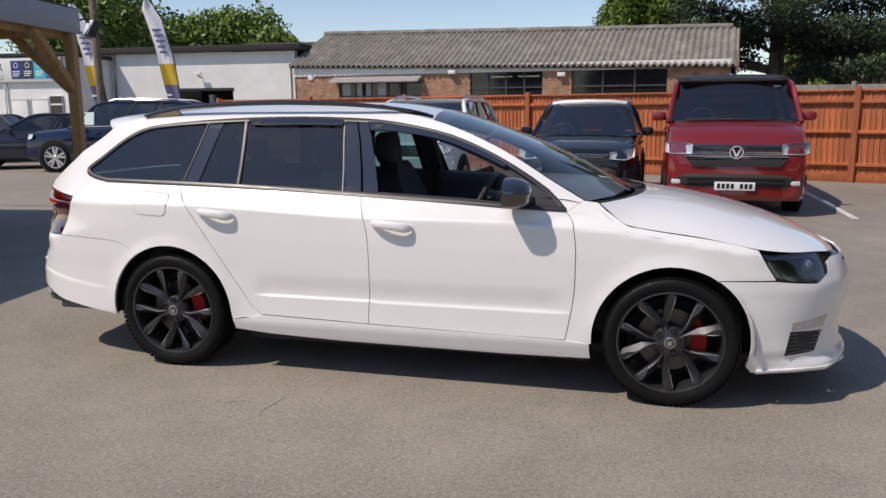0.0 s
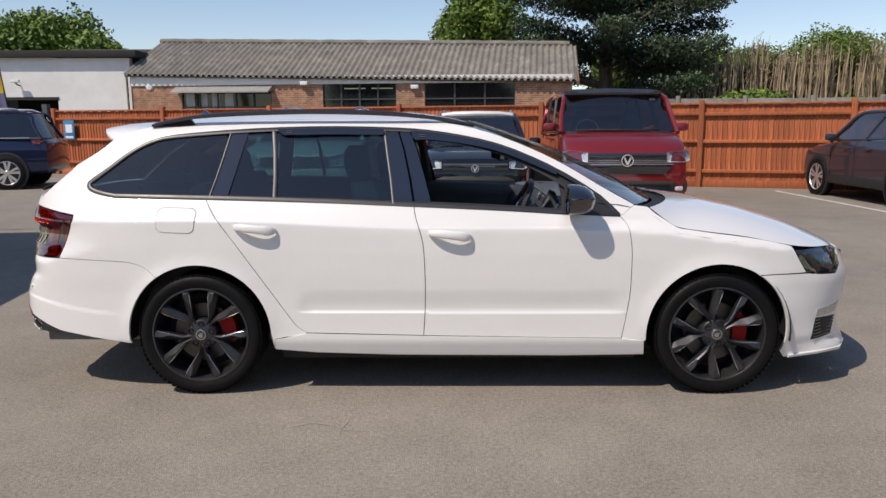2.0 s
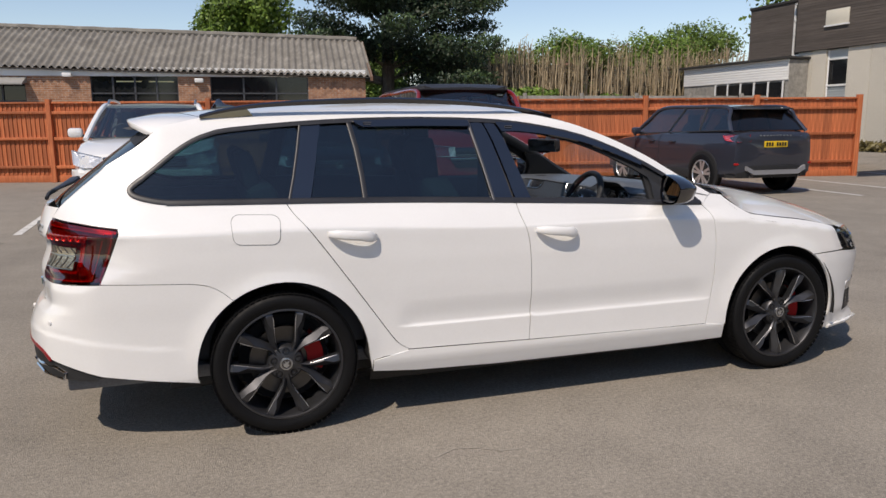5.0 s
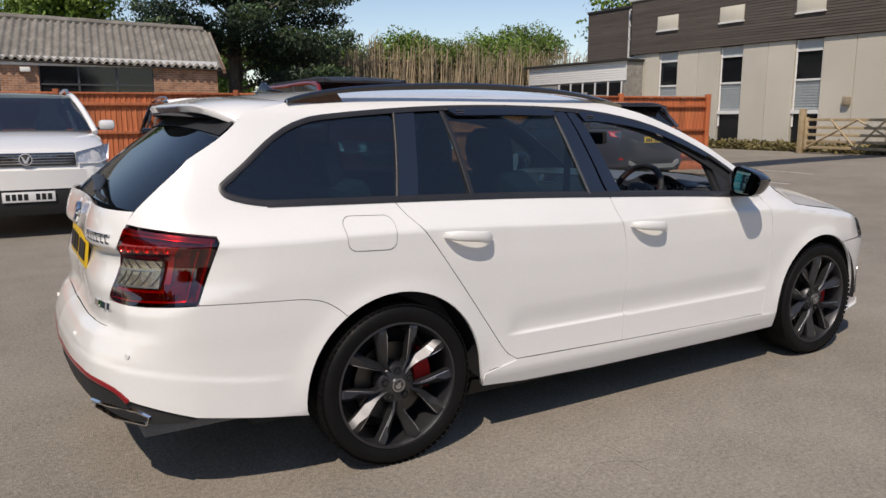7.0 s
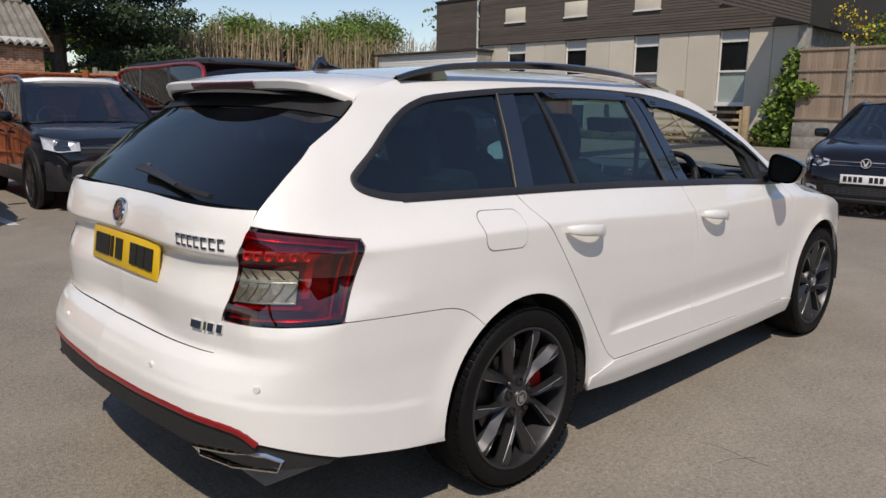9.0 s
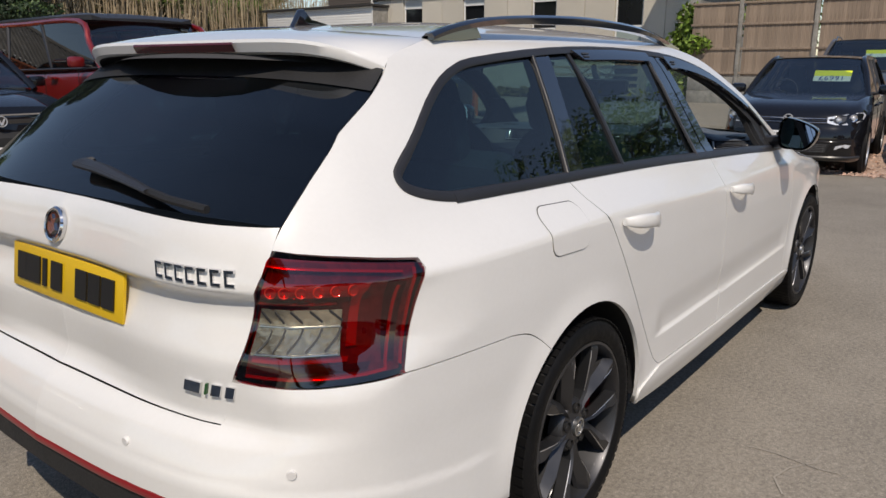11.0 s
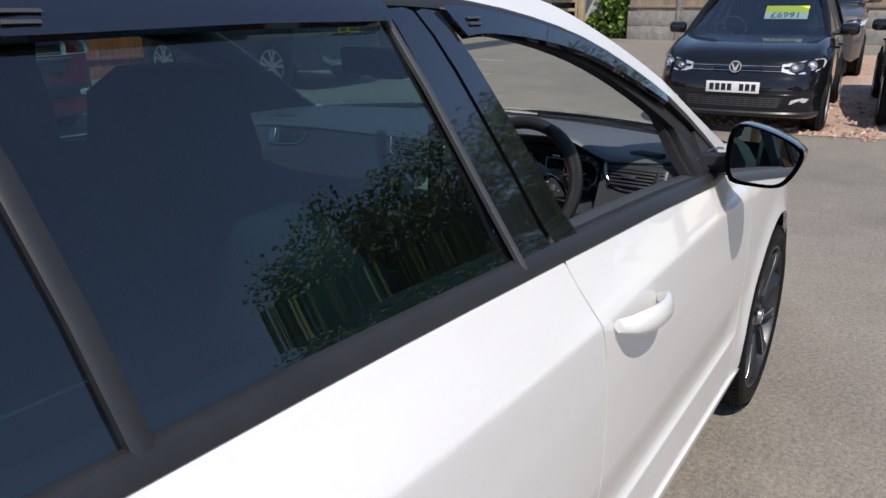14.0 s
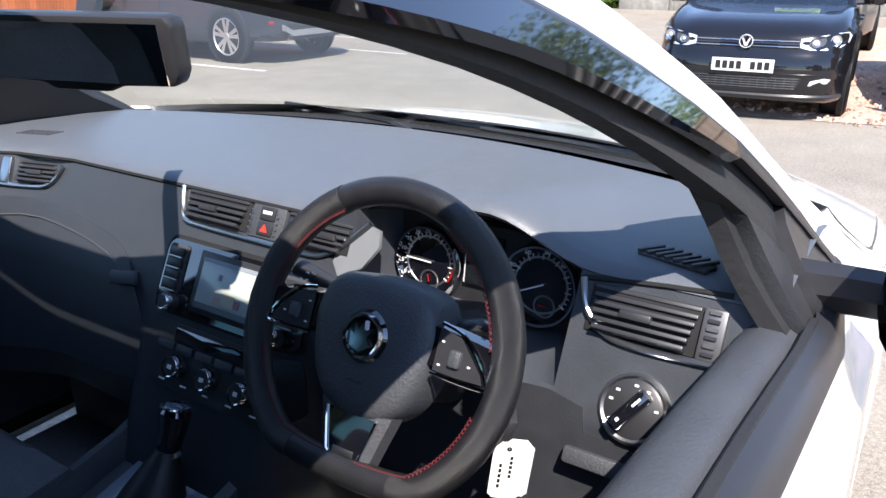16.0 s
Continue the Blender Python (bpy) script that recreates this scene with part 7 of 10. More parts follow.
def on_fascia(y, z, lift=0.0, turn=0.0):
    """A frame on the dashboard's face: x into it, y across, z up along it."""
    return Matrix.Translation(fascia(y, z, lift)) @ pose(0, 0, 0, 0, 0, turn) @ pose(0, 0, 0, 0, FASCIA_LEAN, 0)


def fascia_panel(name, outline, material, parent, label="", lift=0.003, flange=0.006):
    return skin_panel(name, outline, material, parent, label, lift=lift, flange=flange, du=0.03, dz=0.02, surface=fascia, normal=fascia_normal)


def rounded(y0, y1, z0, z1, r, n=5):
    """A rounded rectangle in (y, z)."""
    out = []
    for cy, cz, a0 in ((y1 - r, z1 - r, 0), (y0 + r, z1 - r, 90), (y0 + r, z0 + r, 180), (y1 - r, z0 + r, 270)):
        out += [(cy + r * math.cos(radians(a0 + 90 * k / n)), cz + r * math.sin(radians(a0 + 90 * k / n))) for k in range(n + 1)]
    return out


ys = [0.78 - 1.58 * i / 79 for i in range(80)]
rows = []
for y in ys:
    b = hood(y)
    back = 2.445 - 0.34 * y * y
    front = fascia_x(y, 0.975)
    lip = 0.982 + 0.050 * b
    rows.append([(back, y, 0.975), (back - 0.06, y, 0.988), (back - 0.16, y, 0.994 + 0.004 * b), (front + 0.20, y, 0.996 + 0.022 * b), (front + 0.11, y, 0.995 + 0.036 * b), (front + 0.05, y, 0.991 + 0.044 * b),
                 (front + 0.018, y, lip + 0.005), (front + 0.002, y, lip), (front - 0.002, y, lip - 0.006), (front + 0.004, y, lip - 0.012), (front + 0.03 + 0.04 * b, y, lip - 0.014)])
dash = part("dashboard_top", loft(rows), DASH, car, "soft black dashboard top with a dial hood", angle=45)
rows = []
for y in ys:
    b = hood(y)
    deep = 0.115 * ease(-0.580, -0.555, y) * ease(-0.262, -0.290, y)
    row = []
    for z in (0.975, 0.955, 0.935, 0.915, 0.895, 0.875, 0.862, 0.85, 0.83, 0.81, 0.78, 0.74, 0.70, 0.66, 0.62, 0.58, 0.52):
        k = ease(0.848, 0.868, z)
        zz = z if z < 0.97 else 0.975 + 0.046 * b
        row.append((fascia_x(y, z) + deep * k, y, zz))
    row.append((2.05, y, 0.40))
    row.append((2.2, y, 0.34))
    rows.append(row)
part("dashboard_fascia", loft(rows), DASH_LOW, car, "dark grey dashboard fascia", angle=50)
part("dashboard_seam", tube([fascia(y, 0.976, 0.001) for y in (0.70, 0.55, 0.402, 0.3, 0.225, 0.095, 0.0, -0.058, -0.165)], 0.0035, 6), DEEP, car)
part("dashboard_seam", tube([fascia(y, z, 0.001) for y, z in ((-0.585, 0.968), (-0.62, 0.972), (-0.68, 0.977), (-0.75, 0.981))], 0.0035, 6), DEEP, car)


def slatted_vent(y, z, half, tall, slats=5, turn=0.0, tab=0.0, skew=0.0):
    """An air vent in the dashboard's face; half its width, half its height."""
    m = on_fascia(y, z, 0.0, turn)
    v = part("air_vent", box(-0.003, 0.02, -half, half, -tall, tall, 0.003, m), DEEP, car, "black slatted air vent")
    for k in range(slats):
        h = -tall + (k + 0.5) * 2 * tall / slats
        w = half - 0.004 - skew * (slats - 1 - k) / slats
        part("slat", box(-0.010, 0.012, -w, w, h - 0.0026, h + 0.0026, 0.001, m @ pose(0, 0, 0, 0, 14, 0)), SATIN_BLACK, v)
    part("vent_tab", box(-0.015, -0.004, tab - 0.018, tab + 0.018, -0.0045, 0.0045, 0.0015, m), SATIN_BLACK, v)
    return v


slatted_vent(0.010, 0.953, 0.070, 0.0235, 5, tab=0.012, skew=0.010)
slatted_vent(-0.198, 0.953, 0.062, 0.0235, 5, tab=-0.02, skew=0.014)
slatted_vent(-0.662, 0.940, 0.064, 0.028, 6, tab=0.006, skew=0.010)
slatted_vent(0.492, 0.944, 0.050, 0.022, 5, 14, skew=0.006)
haz = part("hazard_panel", box(-0.004, 0.012, -0.034, 0.034, -0.0255, 0.0255, 0.003, on_fascia(-0.098, 0.953)), GREY_PLASTIC, car, "hazard switch between the vents")
hm = on_fascia(-0.098, 0.953)
part("hazard_button", box(-0.007, 0.0, -0.016, 0.014, -0.021, 0.000, 0.002, hm), SATIN_BLACK, haz)
part("airbag_lamp", box(-0.007, 0.0, -0.016, 0.014, 0.002, 0.022, 0.002, hm), SATIN_BLACK, haz)
bm = bmesh.new()
bm.faces.new([bm.verts.new(hm @ Vector((-0.0078, y, z))) for y, z in ((-0.009, -0.016), (0.007, -0.016), (-0.001, -0.004))])
part("hazard_mark", bm, plain("hazard_red", (0.75, 0.04, 0.03), 0.4), haz)
part("lamp_mark", box(-0.0078, -0.007, -0.010, 0.008, 0.011, 0.016, 0, hm), WHITE_MARK, haz)
for y in (-0.026, 0.025):
    part("thumbwheel", lathe([(0.0005, -0.005), (0.020, -0.005), (0.021, 0.0), (0.020, 0.005), (0.0005, 0.005)], 20, hm @ Matrix.Translation((0.008, y, 0.0)) @ pose(0, 0, 0, 0, 0, 90)), SATIN_BLACK, haz)
    for k in range(4):
        part("wheel_mark", box(-0.014, -0.0128, y - 0.001, y + 0.001, -0.014 + 0.009 * k, -0.012 + 0.009 * k, 0, hm), ALU, haz)
for line in ([(0.094, 0.976), (0.087, 0.950), (0.078, 0.934), (0.066, 0.9285), (0.04, 0.927), (-0.03, 0.926), (-0.114, 0.926), (-0.190, 0.926), (-0.215, 0.930), (-0.239, 0.941), (-0.262, 0.960), (-0.283, 0.980)],
             [(-0.586, 0.968), (-0.594, 0.945), (-0.604, 0.930), (-0.628, 0.915), (-0.66, 0.911), (-0.70, 0.911), (-0.75, 0.913)],
             [(0.425, 0.962), (0.436, 0.943), (0.452, 0.929), (0.475, 0.922), (0.52, 0.920), (0.565, 0.922)]):
    part("vent_trim", tube([fascia(y, z, 0.004) for y, z in smooth_line(line, 3)], 0.0040, 8), ALU, car, "satin chrome strip round the vents")
fascia_panel("vent_cheek", [(-0.284, 0.978), (-0.262, 0.958), (-0.239, 0.939), (-0.235, 0.925), (-0.252, 0.905), (-0.285, 0.925), (-0.305, 0.955), (-0.30, 0.975)], plain("satin_grey_cheek", (0.30, 0.31, 0.32), 0.35, metal=0.5), car, "satin grey cheek beside the dials")
vw = part("vent_wheel", box(-0.008, 0.01, -0.013, 0.013, -0.030, 0.028, 0.004, on_fascia(-0.738, 0.941)), CHANNEL, car, "ribbed vent thumbwheel")
for k in range(6):
    part("wheel_rib", box(-0.0105, -0.006, -0.006, 0.006, -0.024 + 0.009 * k, -0.020 + 0.009 * k, 0, on_fascia(-0.738, 0.941)), CHANNEL if k % 2 else SATIN_BLACK, vw)
part("vent_wheel", box(-0.008, 0.01, -0.012, 0.012, -0.026, 0.026, 0.004, on_fascia(0.556, 0.946, 0, 14)), ALU, car, "ribbed vent thumbwheel")
# defroster outlets on the dash top
for ay, turn in ((-0.675, -14), (0.60, 20)):
    am = Matrix.Translation((1.948 if ay < 0 else 1.93, ay, 0.9905)) @ pose(0, 0, 0, 0, -3.5, turn)
    dv = part("defroster_outlet", prism([(-0.018, -0.043), (0.010, -0.040), (0.020, -0.032), (0.020, 0.036), (0.002, 0.046), (-0.016, 0.042)], -0.003, 0.003, 0.001, am @ pose(0, 0, 0, 90, 0, 0)), SATIN_BLACK, car, "slatted defroster outlet")
    for k in range(7):
        part("slat", box(-0.017, 0.017, -0.0022, 0.0022, 0.002, 0.006, 0, am @ Matrix.Translation((0.001, -0.033 + 0.0115 * k, 0)) @ pose(0, 0, 0, 0, 0, -30)), GREY_PLASTIC, dv)
# infotainment unit
fascia_panel("stack_groove", rounded(-0.225, 0.098, 0.795, 0.907, 0.022), DEEP, car, lift=0.0015, flange=0)
unit = fascia_panel("infotainment_unit", rounded(-0.217, 0.090, 0.800, 0.901, 0.018), GLOSS_BLACK, car, "gloss black infotainment unit", lift=0.006)
scr = plain("screen_grey", (0.36, 0.40, 0.38), 0.12, var=0.08, scale=20)
um = on_fascia(-0.062, 0.852, 0.006)
part("screen_bezel", box(-0.002, 0.004, -0.075, 0.075, -0.048, 0.048, 0.002, um), SATIN_BLACK, unit)
screen_face = part("touch_screen", box(-0.0035, 0.0, -0.064, 0.064, -0.039, 0.039, 0.001, um), scr, unit, "pale grey map screen")
for y0, y1, z0, z1, nm, col in ((-0.064, 0.064, -0.039, -0.030, "screen_bar", (0.10, 0.11, 0.12)), (-0.064, 0.064, 0.033, 0.039, "screen_bar", (0.22, 0.25, 0.28)), (0.016, 0.024, 0.010, 0.019, "screen_icon", (0.20, 0.20, 0.22)), (-0.018, 0.006, -0.026, -0.006, "screen_icon", (0.42, 0.36, 0.26)), (0.012, 0.024, -0.026, -0.014, "screen_icon", (0.40, 0.24, 0.20)), (-0.03, -0.02, -0.024, -0.012, "screen_icon", (0.25, 0.12, 0.12))):
    part(nm, box(-0.0042, -0.0034, y0, y1, z0, z1, 0, um), plain("screen_patch", col, 0.2), screen_face)
for yc in (0.062, -0.186):
    bz = fascia_panel("button_bezel", rounded(yc - 0.021, yc + 0.021, 0.826, 0.894, 0.006), GREY_PLASTIC, unit, lift=0.009, flange=0.003)
    for k in range(4):
        bmx = on_fascia(yc, 0.836 + 0.0158 * k, 0.010)
        part("menu_button", box(-0.003, 0.002, -0.016, 0.016, -0.0072, 0.0072, 0.002, bmx), SATIN_BLACK, bz)
        part("button_line", box(-0.0045, -0.002, -0.015, 0.015, -0.0086, -0.0072, 0, bmx), ALU, bz)
    km = on_fascia(yc - 0.012 if yc > 0 else yc + 0.012, 0.812, 0.006) @ pose(0, 0, 0, 0, 0, -90)
    part("rotary_knob", lathe([(0.0005, -0.022), (0.0105, -0.022), (0.0125, -0.019), (0.0135, 0.0)], 24, km), SATIN_BLACK, unit)
    part("knob_ring", lathe([(0.0095, -0.0225), (0.0115, -0.0235), (0.0135, -0.019), (0.014, -0.014)], 24, km), CHROME, unit)
# heater controls below the screen
climate = fascia_panel("climate_panel", rounded(-0.215, 0.075, 0.690, 0.785, 0.012), SATIN_BLACK, car, "black heater control panel", lift=0.004)
part("climate_display", box(-0.004, 0.002, -0.095, 0.095, -0.011, 0.011, 0.002, on_fascia(-0.065, 0.770, 0.004)), GLOSS_BLACK, climate)
for k in range(6):
    part("heater_button", box(-0.006, 0.002, -0.018, 0.018, -0.006, 0.006, 0.002, on_fascia(0.045 - 0.043 * k, 0.752, 0.004)), GREY_PLASTIC, climate)
for y in (0.010, -0.062, -0.134):
    m = on_fascia(y, 0.726, 0.004) @ pose(0, 0, 0, 0, 0, -90)
    part("heater_knob", lathe([(0.0005, -0.020), (0.0135, -0.020), (0.0155, -0.017), (0.017, 0.0)], 24, m), SATIN_BLACK, climate)
    part("knob_ring", lathe([(0.0135, -0.0205), (0.0155, -0.0215), (0.0172, -0.018), (0.0175, -0.010)], 24, m), CHROME, climate)
    part("knob_mark", box(-0.004, 0.004, -0.0215, -0.020, -0.003, 0.003, 0, m), WHITE_MARK, climate)
for k in range(5):
    part("heater_mark", box(-0.0055, -0.004, -0.006, 0.006, -0.0012, 0.0012, 0, on_fascia(0.04 - 0.05 * k, 0.702, 0.004)), WHITE_MARK, climate)
# glovebox
glove = fascia_panel("glovebox_lid", smooth_line([(0.70, 0.885), (0.60, 0.898), (0.50, 0.902), (0.38, 0.895), (0.27, 0.882), (0.20, 0.862), (0.165, 0.83), (0.15, 0.78)], 3) + [(0.150, 0.60), (0.40, 0.58), (0.70, 0.585)], DASH_LOW, car, "dark glovebox lid", lift=0.003)
part("glovebox_seam", tube([fascia(y, z, 0.004) for y, z in smooth_line([(0.66, 0.858), (0.50, 0.872), (0.36, 0.868), (0.24, 0.850), (0.16, 0.815)], 3)], 0.0018, 5), GREY_PLASTIC, glove)
part("glovebox_latch", box(-0.006, 0.004, -0.035, 0.030, -0.012, 0.012, 0.004, on_fascia(0.185, 0.822, 0.002) @ pose(0, 0, 0, -10, 0, 0)), GREY_PLASTIC, glove)
# dials
panel = part("instrument_panel", box(0.0, 0.015, -0.185, 0.175, -0.058, 0.062, 0.004, Matrix.Translation((1.945, -0.420, 0.922)) @ pose(0, 0, 0, 0, 8, 0)), SATIN_BLACK, car, "instrument panel with two round dials")
for y, zc, big, red in ((-0.334, 0.918, 0.050, True), (-0.508, 0.922, 0.052, False)):
    m = Matrix.Translation((1.938, y, zc)) @ pose(0, 0, 0, 0, 8, 0) @ pose(0, 0, 0, 0, 0, -90)
    part("dial", lathe([(0.0005, 0.0), (big - 0.003, 0.0)], 40, m), GLOSS_BLACK, panel)
    part("dial_bezel", lathe([(big - 0.003, 0.002), (big - 0.002, -0.012), (big + 0.001, -0.013), (big + 0.004, -0.006), (big + 0.005, 0.004)], 48, m), CHROME, panel)
    part("dial_band", lathe([(big * 0.69, -0.0008), (big * 0.70, -0.0014), (big * 0.735, -0.0014), (big * 0.745, -0.0008)], 48, m), ALU, panel)
    for k in range(25):
        a = radians(215 - 250 * k / 24)
        long = k % 3 == 0
        mm = m @ Matrix.Translation((big * 0.76 * math.cos(a), -0.0012, big * 0.76 * math.sin(a))) @ pose(0, 0, 0, 0, -math.degrees(a), 0)
        part("dial_tick", box(-0.005 if long else -0.001, 0.003, -0.0005, 0.0004, -0.0007 if long else -0.0004, 0.0007 if long else 0.0004, 0, mm), WHITE_MARK, panel)
    if red:
        part("red_zone", tube([m @ Vector((0.041 * math.cos(a), -0.0016, 0.041 * math.sin(a))) for a in [radians(-35 + 30 * k / 8) for k in range(9)]], 0.0016, 5), RED_CALIPER, panel)
    for k, word in enumerate(("0", "5", "10", "15", "20", "25", "30") if red else ("20", "40", "60", "80", "100")):
        a = radians((210 - 23 * k) if red else (190 - 36 * k))
        bm = lettering(word, 0.0085, 0.0003)
        wd = 0.0026 * len(word)
        bmesh.ops.transform(bm, matrix=m @ Matrix.Translation((big * 0.875 * math.cos(a) - wd, -0.0015, big * 0.875 * math.sin(a) - 0.003)), verts=bm.verts[:])
        part("dial_number", bm, WHITE_MARK, panel, smooth=False)
    gauge = m @ Matrix.Translation((0.003 if red else 0.008, 0, -0.027))
    part("small_gauge", lathe([(0.013, -0.0012), (0.0135, -0.0022), (0.0150, -0.0022), (0.0155, -0.0012)], 28, gauge), ALU, panel)
    part("gauge_needle", box(-0.009, 0.002, -0.003, -0.002, -0.0006, 0.0006, 0, gauge @ pose(0, 0, 0, 0, 75 if red else 10, 0)), RED_CALIPER, panel)
    part("needle", box(-0.036, 0.006, -0.0045, -0.003, -0.0009, 0.0009, 0, m @ pose(0, 0, 0, 0, 2 if red else -25, 0)), WHITE_MARK, panel)
trip = part("trip_display", box(-0.003, 0.002, -0.030, 0.030, -0.036, 0.036, 0.002, Matrix.Translation((1.943, -0.421, 0.935)) @ pose(0, 0, 0, 0, 8, 0)), plain("display_dark", (0.01, 0.012, 0.015), 0.1), panel)
for y0, y1, z0, z1 in ((-0.028, 0.028, 0.0200, 0.0212), (-0.028, -0.0270, -0.034, 0.020), (0.0270, 0.028, -0.034, 0.020), (-0.012, -0.004, 0.024, 0.030), (-0.002, 0.010, 0.025, 0.030)):
    part("display_line", box(-0.004, -0.003, y0, y1, z0, z1, 0, Matrix.Translation((1.943, -0.421, 0.935)) @ pose(0, 0, 0, 0, 8, 0)), WHITE_MARK, trip)
reset = part("reset_strip", box(-0.006, 0.006, -0.045, 0.045, -0.008, 0.008, 0.002, Matrix.Translation((1.925, -0.418, 0.862)) @ pose(0, 0, 0, 0, 35, 0)), plain("satin_grey_strip", (0.30, 0.31, 0.32), 0.35, metal=0.5), panel)
part("strip_mark", box(-0.0075, -0.006, -0.016, 0.016, -0.002, 0.002, 0, Matrix.Translation((1.925, -0.418, 0.862)) @ pose(0, 0, 0, 0, 35, 0)), WHITE_MARK, reset)
part("dial_shroud", loft([[Vector((x, -0.40 + w * math.cos(a), 0.920 + h * math.sin(a))) for a in [math.pi * 2 * k / 40 for k in range(40)]] + [Vector((x, -0.40 + w, 0.920))] for x, w, h in ((1.948, 0.196, 0.075), (1.915, 0.202, 0.088), (1.893, 0.208, 0.098))]), SATIN_BLACK, panel, "dark shroud round the dials")
part("shroud_glint", loft([[Vector((1.925 + dx, -0.222 - dy, 0.905 + dz)) for dx, dy, dz in ((0, 0.004, -0.030), (0, -0.004, -0.005), (0, 0.002, 0.025))], [Vector((1.932 + dx, -0.222 - dy, 0.905 + dz)) for dx, dy, dz in ((0, 0.014, -0.030), (0, 0.016, -0.005), (0, 0.010, 0.025))]]), ALU, panel)
# lighting switch
m = on_fascia(-0.676, 0.852, 0.002) @ pose(0, 0, 0, 0, 0, -90)
ls = part("light_switch", lathe([(0.0005, -0.006), (0.030, -0.006), (0.033, -0.004), (0.036, 0.004)], 36, m), SATIN_BLACK, car, "rotary light switch")
part("switch_ring", lathe([(0.033, -0.004), (0.036, -0.006), (0.040, -0.001), (0.041, 0.006)], 36, m), ALU, ls)
part("switch_grip", box(-0.0085, 0.0085, -0.024, -0.004, -0.026, 0.026, 0.004, m @ pose(0, 0, 0, 0, 35, 0)), GLOSS_BLACK, ls)
part("grip_mark", box(-0.0014, 0.0014, -0.0248, -0.0238, 0.006, 0.018, 0, m @ pose(0, 0, 0, 0, 35, 0)), WHITE_MARK, ls)
part("grip_mark", box(-0.0018, 0.0018, -0.0248, -0.0238, -0.018, -0.014, 0, m @ pose(0, 0, 0, 0, 35, 0)), WHITE_MARK, ls)
for a in (10, 60, 92, 140, 168):
    a = radians(a)
    part("switch_mark", box(-0.0022, 0.0022, -0.0072, -0.006, -0.0013, 0.0013, 0, m @ Matrix.Translation((0.026 * math.cos(a), 0, 0.026 * math.sin(a)))), WHITE_MARK, ls)
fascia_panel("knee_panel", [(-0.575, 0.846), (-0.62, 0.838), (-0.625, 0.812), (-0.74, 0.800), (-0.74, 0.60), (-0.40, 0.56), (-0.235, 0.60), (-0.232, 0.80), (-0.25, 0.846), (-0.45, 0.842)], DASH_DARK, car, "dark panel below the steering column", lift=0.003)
part("bonnet_release", box(-0.012, 0.004, -0.05, 0.05, -0.010, 0.010, 0.004, on_fascia(-0.655, 0.775, 0.006)), GREY_PLASTIC, car)
for k in range(4):
    part("pedal_bar", box(1.90, 1.915, -0.575 + 0.012 * k, -0.505 + 0.012 * k, 0.50 + 0.028 * k, 0.512 + 0.028 * k, 0.003), STEEL if k % 2 else SATIN_BLACK, car)

# --- steering wheel
tilt = radians(25)
SWM = Matrix(((0, math.sin(tilt), -math.cos(tilt), 1.687), (-1, 0, 0, -0.428), (0, math.cos(tilt), math.sin(tilt), 0.931), (0, 0, 0, 1)))
sw = new("steering_wheel")
sw.parent = car
sw["label"] = "black perforated leather sports steering wheel"


def rim_point(a, r=0.163):
    x, y = r * math.cos(a), r * math.sin(a)
    if y < -0.135 * r / 0.163:
        y = -0.135 * r / 0.163 + (y + 0.135 * r / 0.163) * 0.25
    return SWM @ Vector((x, y, 0.0))


def rim_arc(a0, a1, radius, n=24):
    return tube([rim_point(radians(a0 + (a1 - a0) * k / n)) for k in range(n + 1)], radius, 14)


for a0, a1, mat, rad in ((62, 118, LEATHER, 0.0160), (118, 245, GRIP, 0.0168), (245, 295, LEATHER, 0.0162), (295, 422, GRIP, 0.0168)):
    part("rim_section", rim_arc(a0, a1, rad), mat, sw, "perforated leather grip" if mat is GRIP else "")
for a0, a1 in ((196, 262), (278, 344), (118, 170), (10, 62)):
    for w in (-0.0022, 0.0022):
        bm = bmesh.new()
        n = int((a1 - a0) / 2.0)
        for k in range(n):
            p = rim_point(radians(a0 + (a1 - a0) * k / n), 0.1475 + w) + SWM.to_3x3() @ Vector((0, 0, 0.008))
            q = rim_point(radians(a0 + (a1 - a0) * (k + 0.8) / n), 0.1475 - w) + SWM.to_3x3() @ Vector((0, 0, 0.008))
            tube_into(bm, [p, q], 0.0006, 4)
        part("stitching", bm, RED_THREAD, sw)["kind"] = "stuff"
hubrows = []
outl = smooth_line([(-0.070, 0.050), (-0.05, 0.064), (0.0, 0.069), (0.05, 0.064), (0.070, 0.050), (0.079, 0.022), (0.074, -0.018), (0.060, -0.055), (0.036, -0.078), (0.0, -0.086), (-0.036, -0.078), (-0.060, -0.055), (-0.074, -0.018), (-0.079, 0.022), (-0.070, 0.050)], 3)[:-1]
for k, z in ((1.05, -0.045), (1.03, -0.010), (0.98, 0.002), (0.90, 0.008), (0.72, 0.011), (0.40, 0.013), (0.1, 0.0135)):
    hubrows.append([SWM @ Vector((x * k, y * k, z)) for x, y in outl])
part("airbag_cover", loft(hubrows, True), GREY_PLASTIC, sw, angle=60)
lm = SWM @ Matrix.Translation((0, 0.004, 0.014)) @ pose(0, 0, 0, -90, 0, 0)
part("badge", lathe([(0.0005, -0.003), (0.026, -0.003), (0.030, 0.002)], 36, lm), GLOSS_BLACK, sw)
part("badge_ring", lathe([(0.0205, -0.003), (0.021, -0.006), (0.0235, -0.007), (0.0255, -0.003)], 36, lm), CHROME, sw)
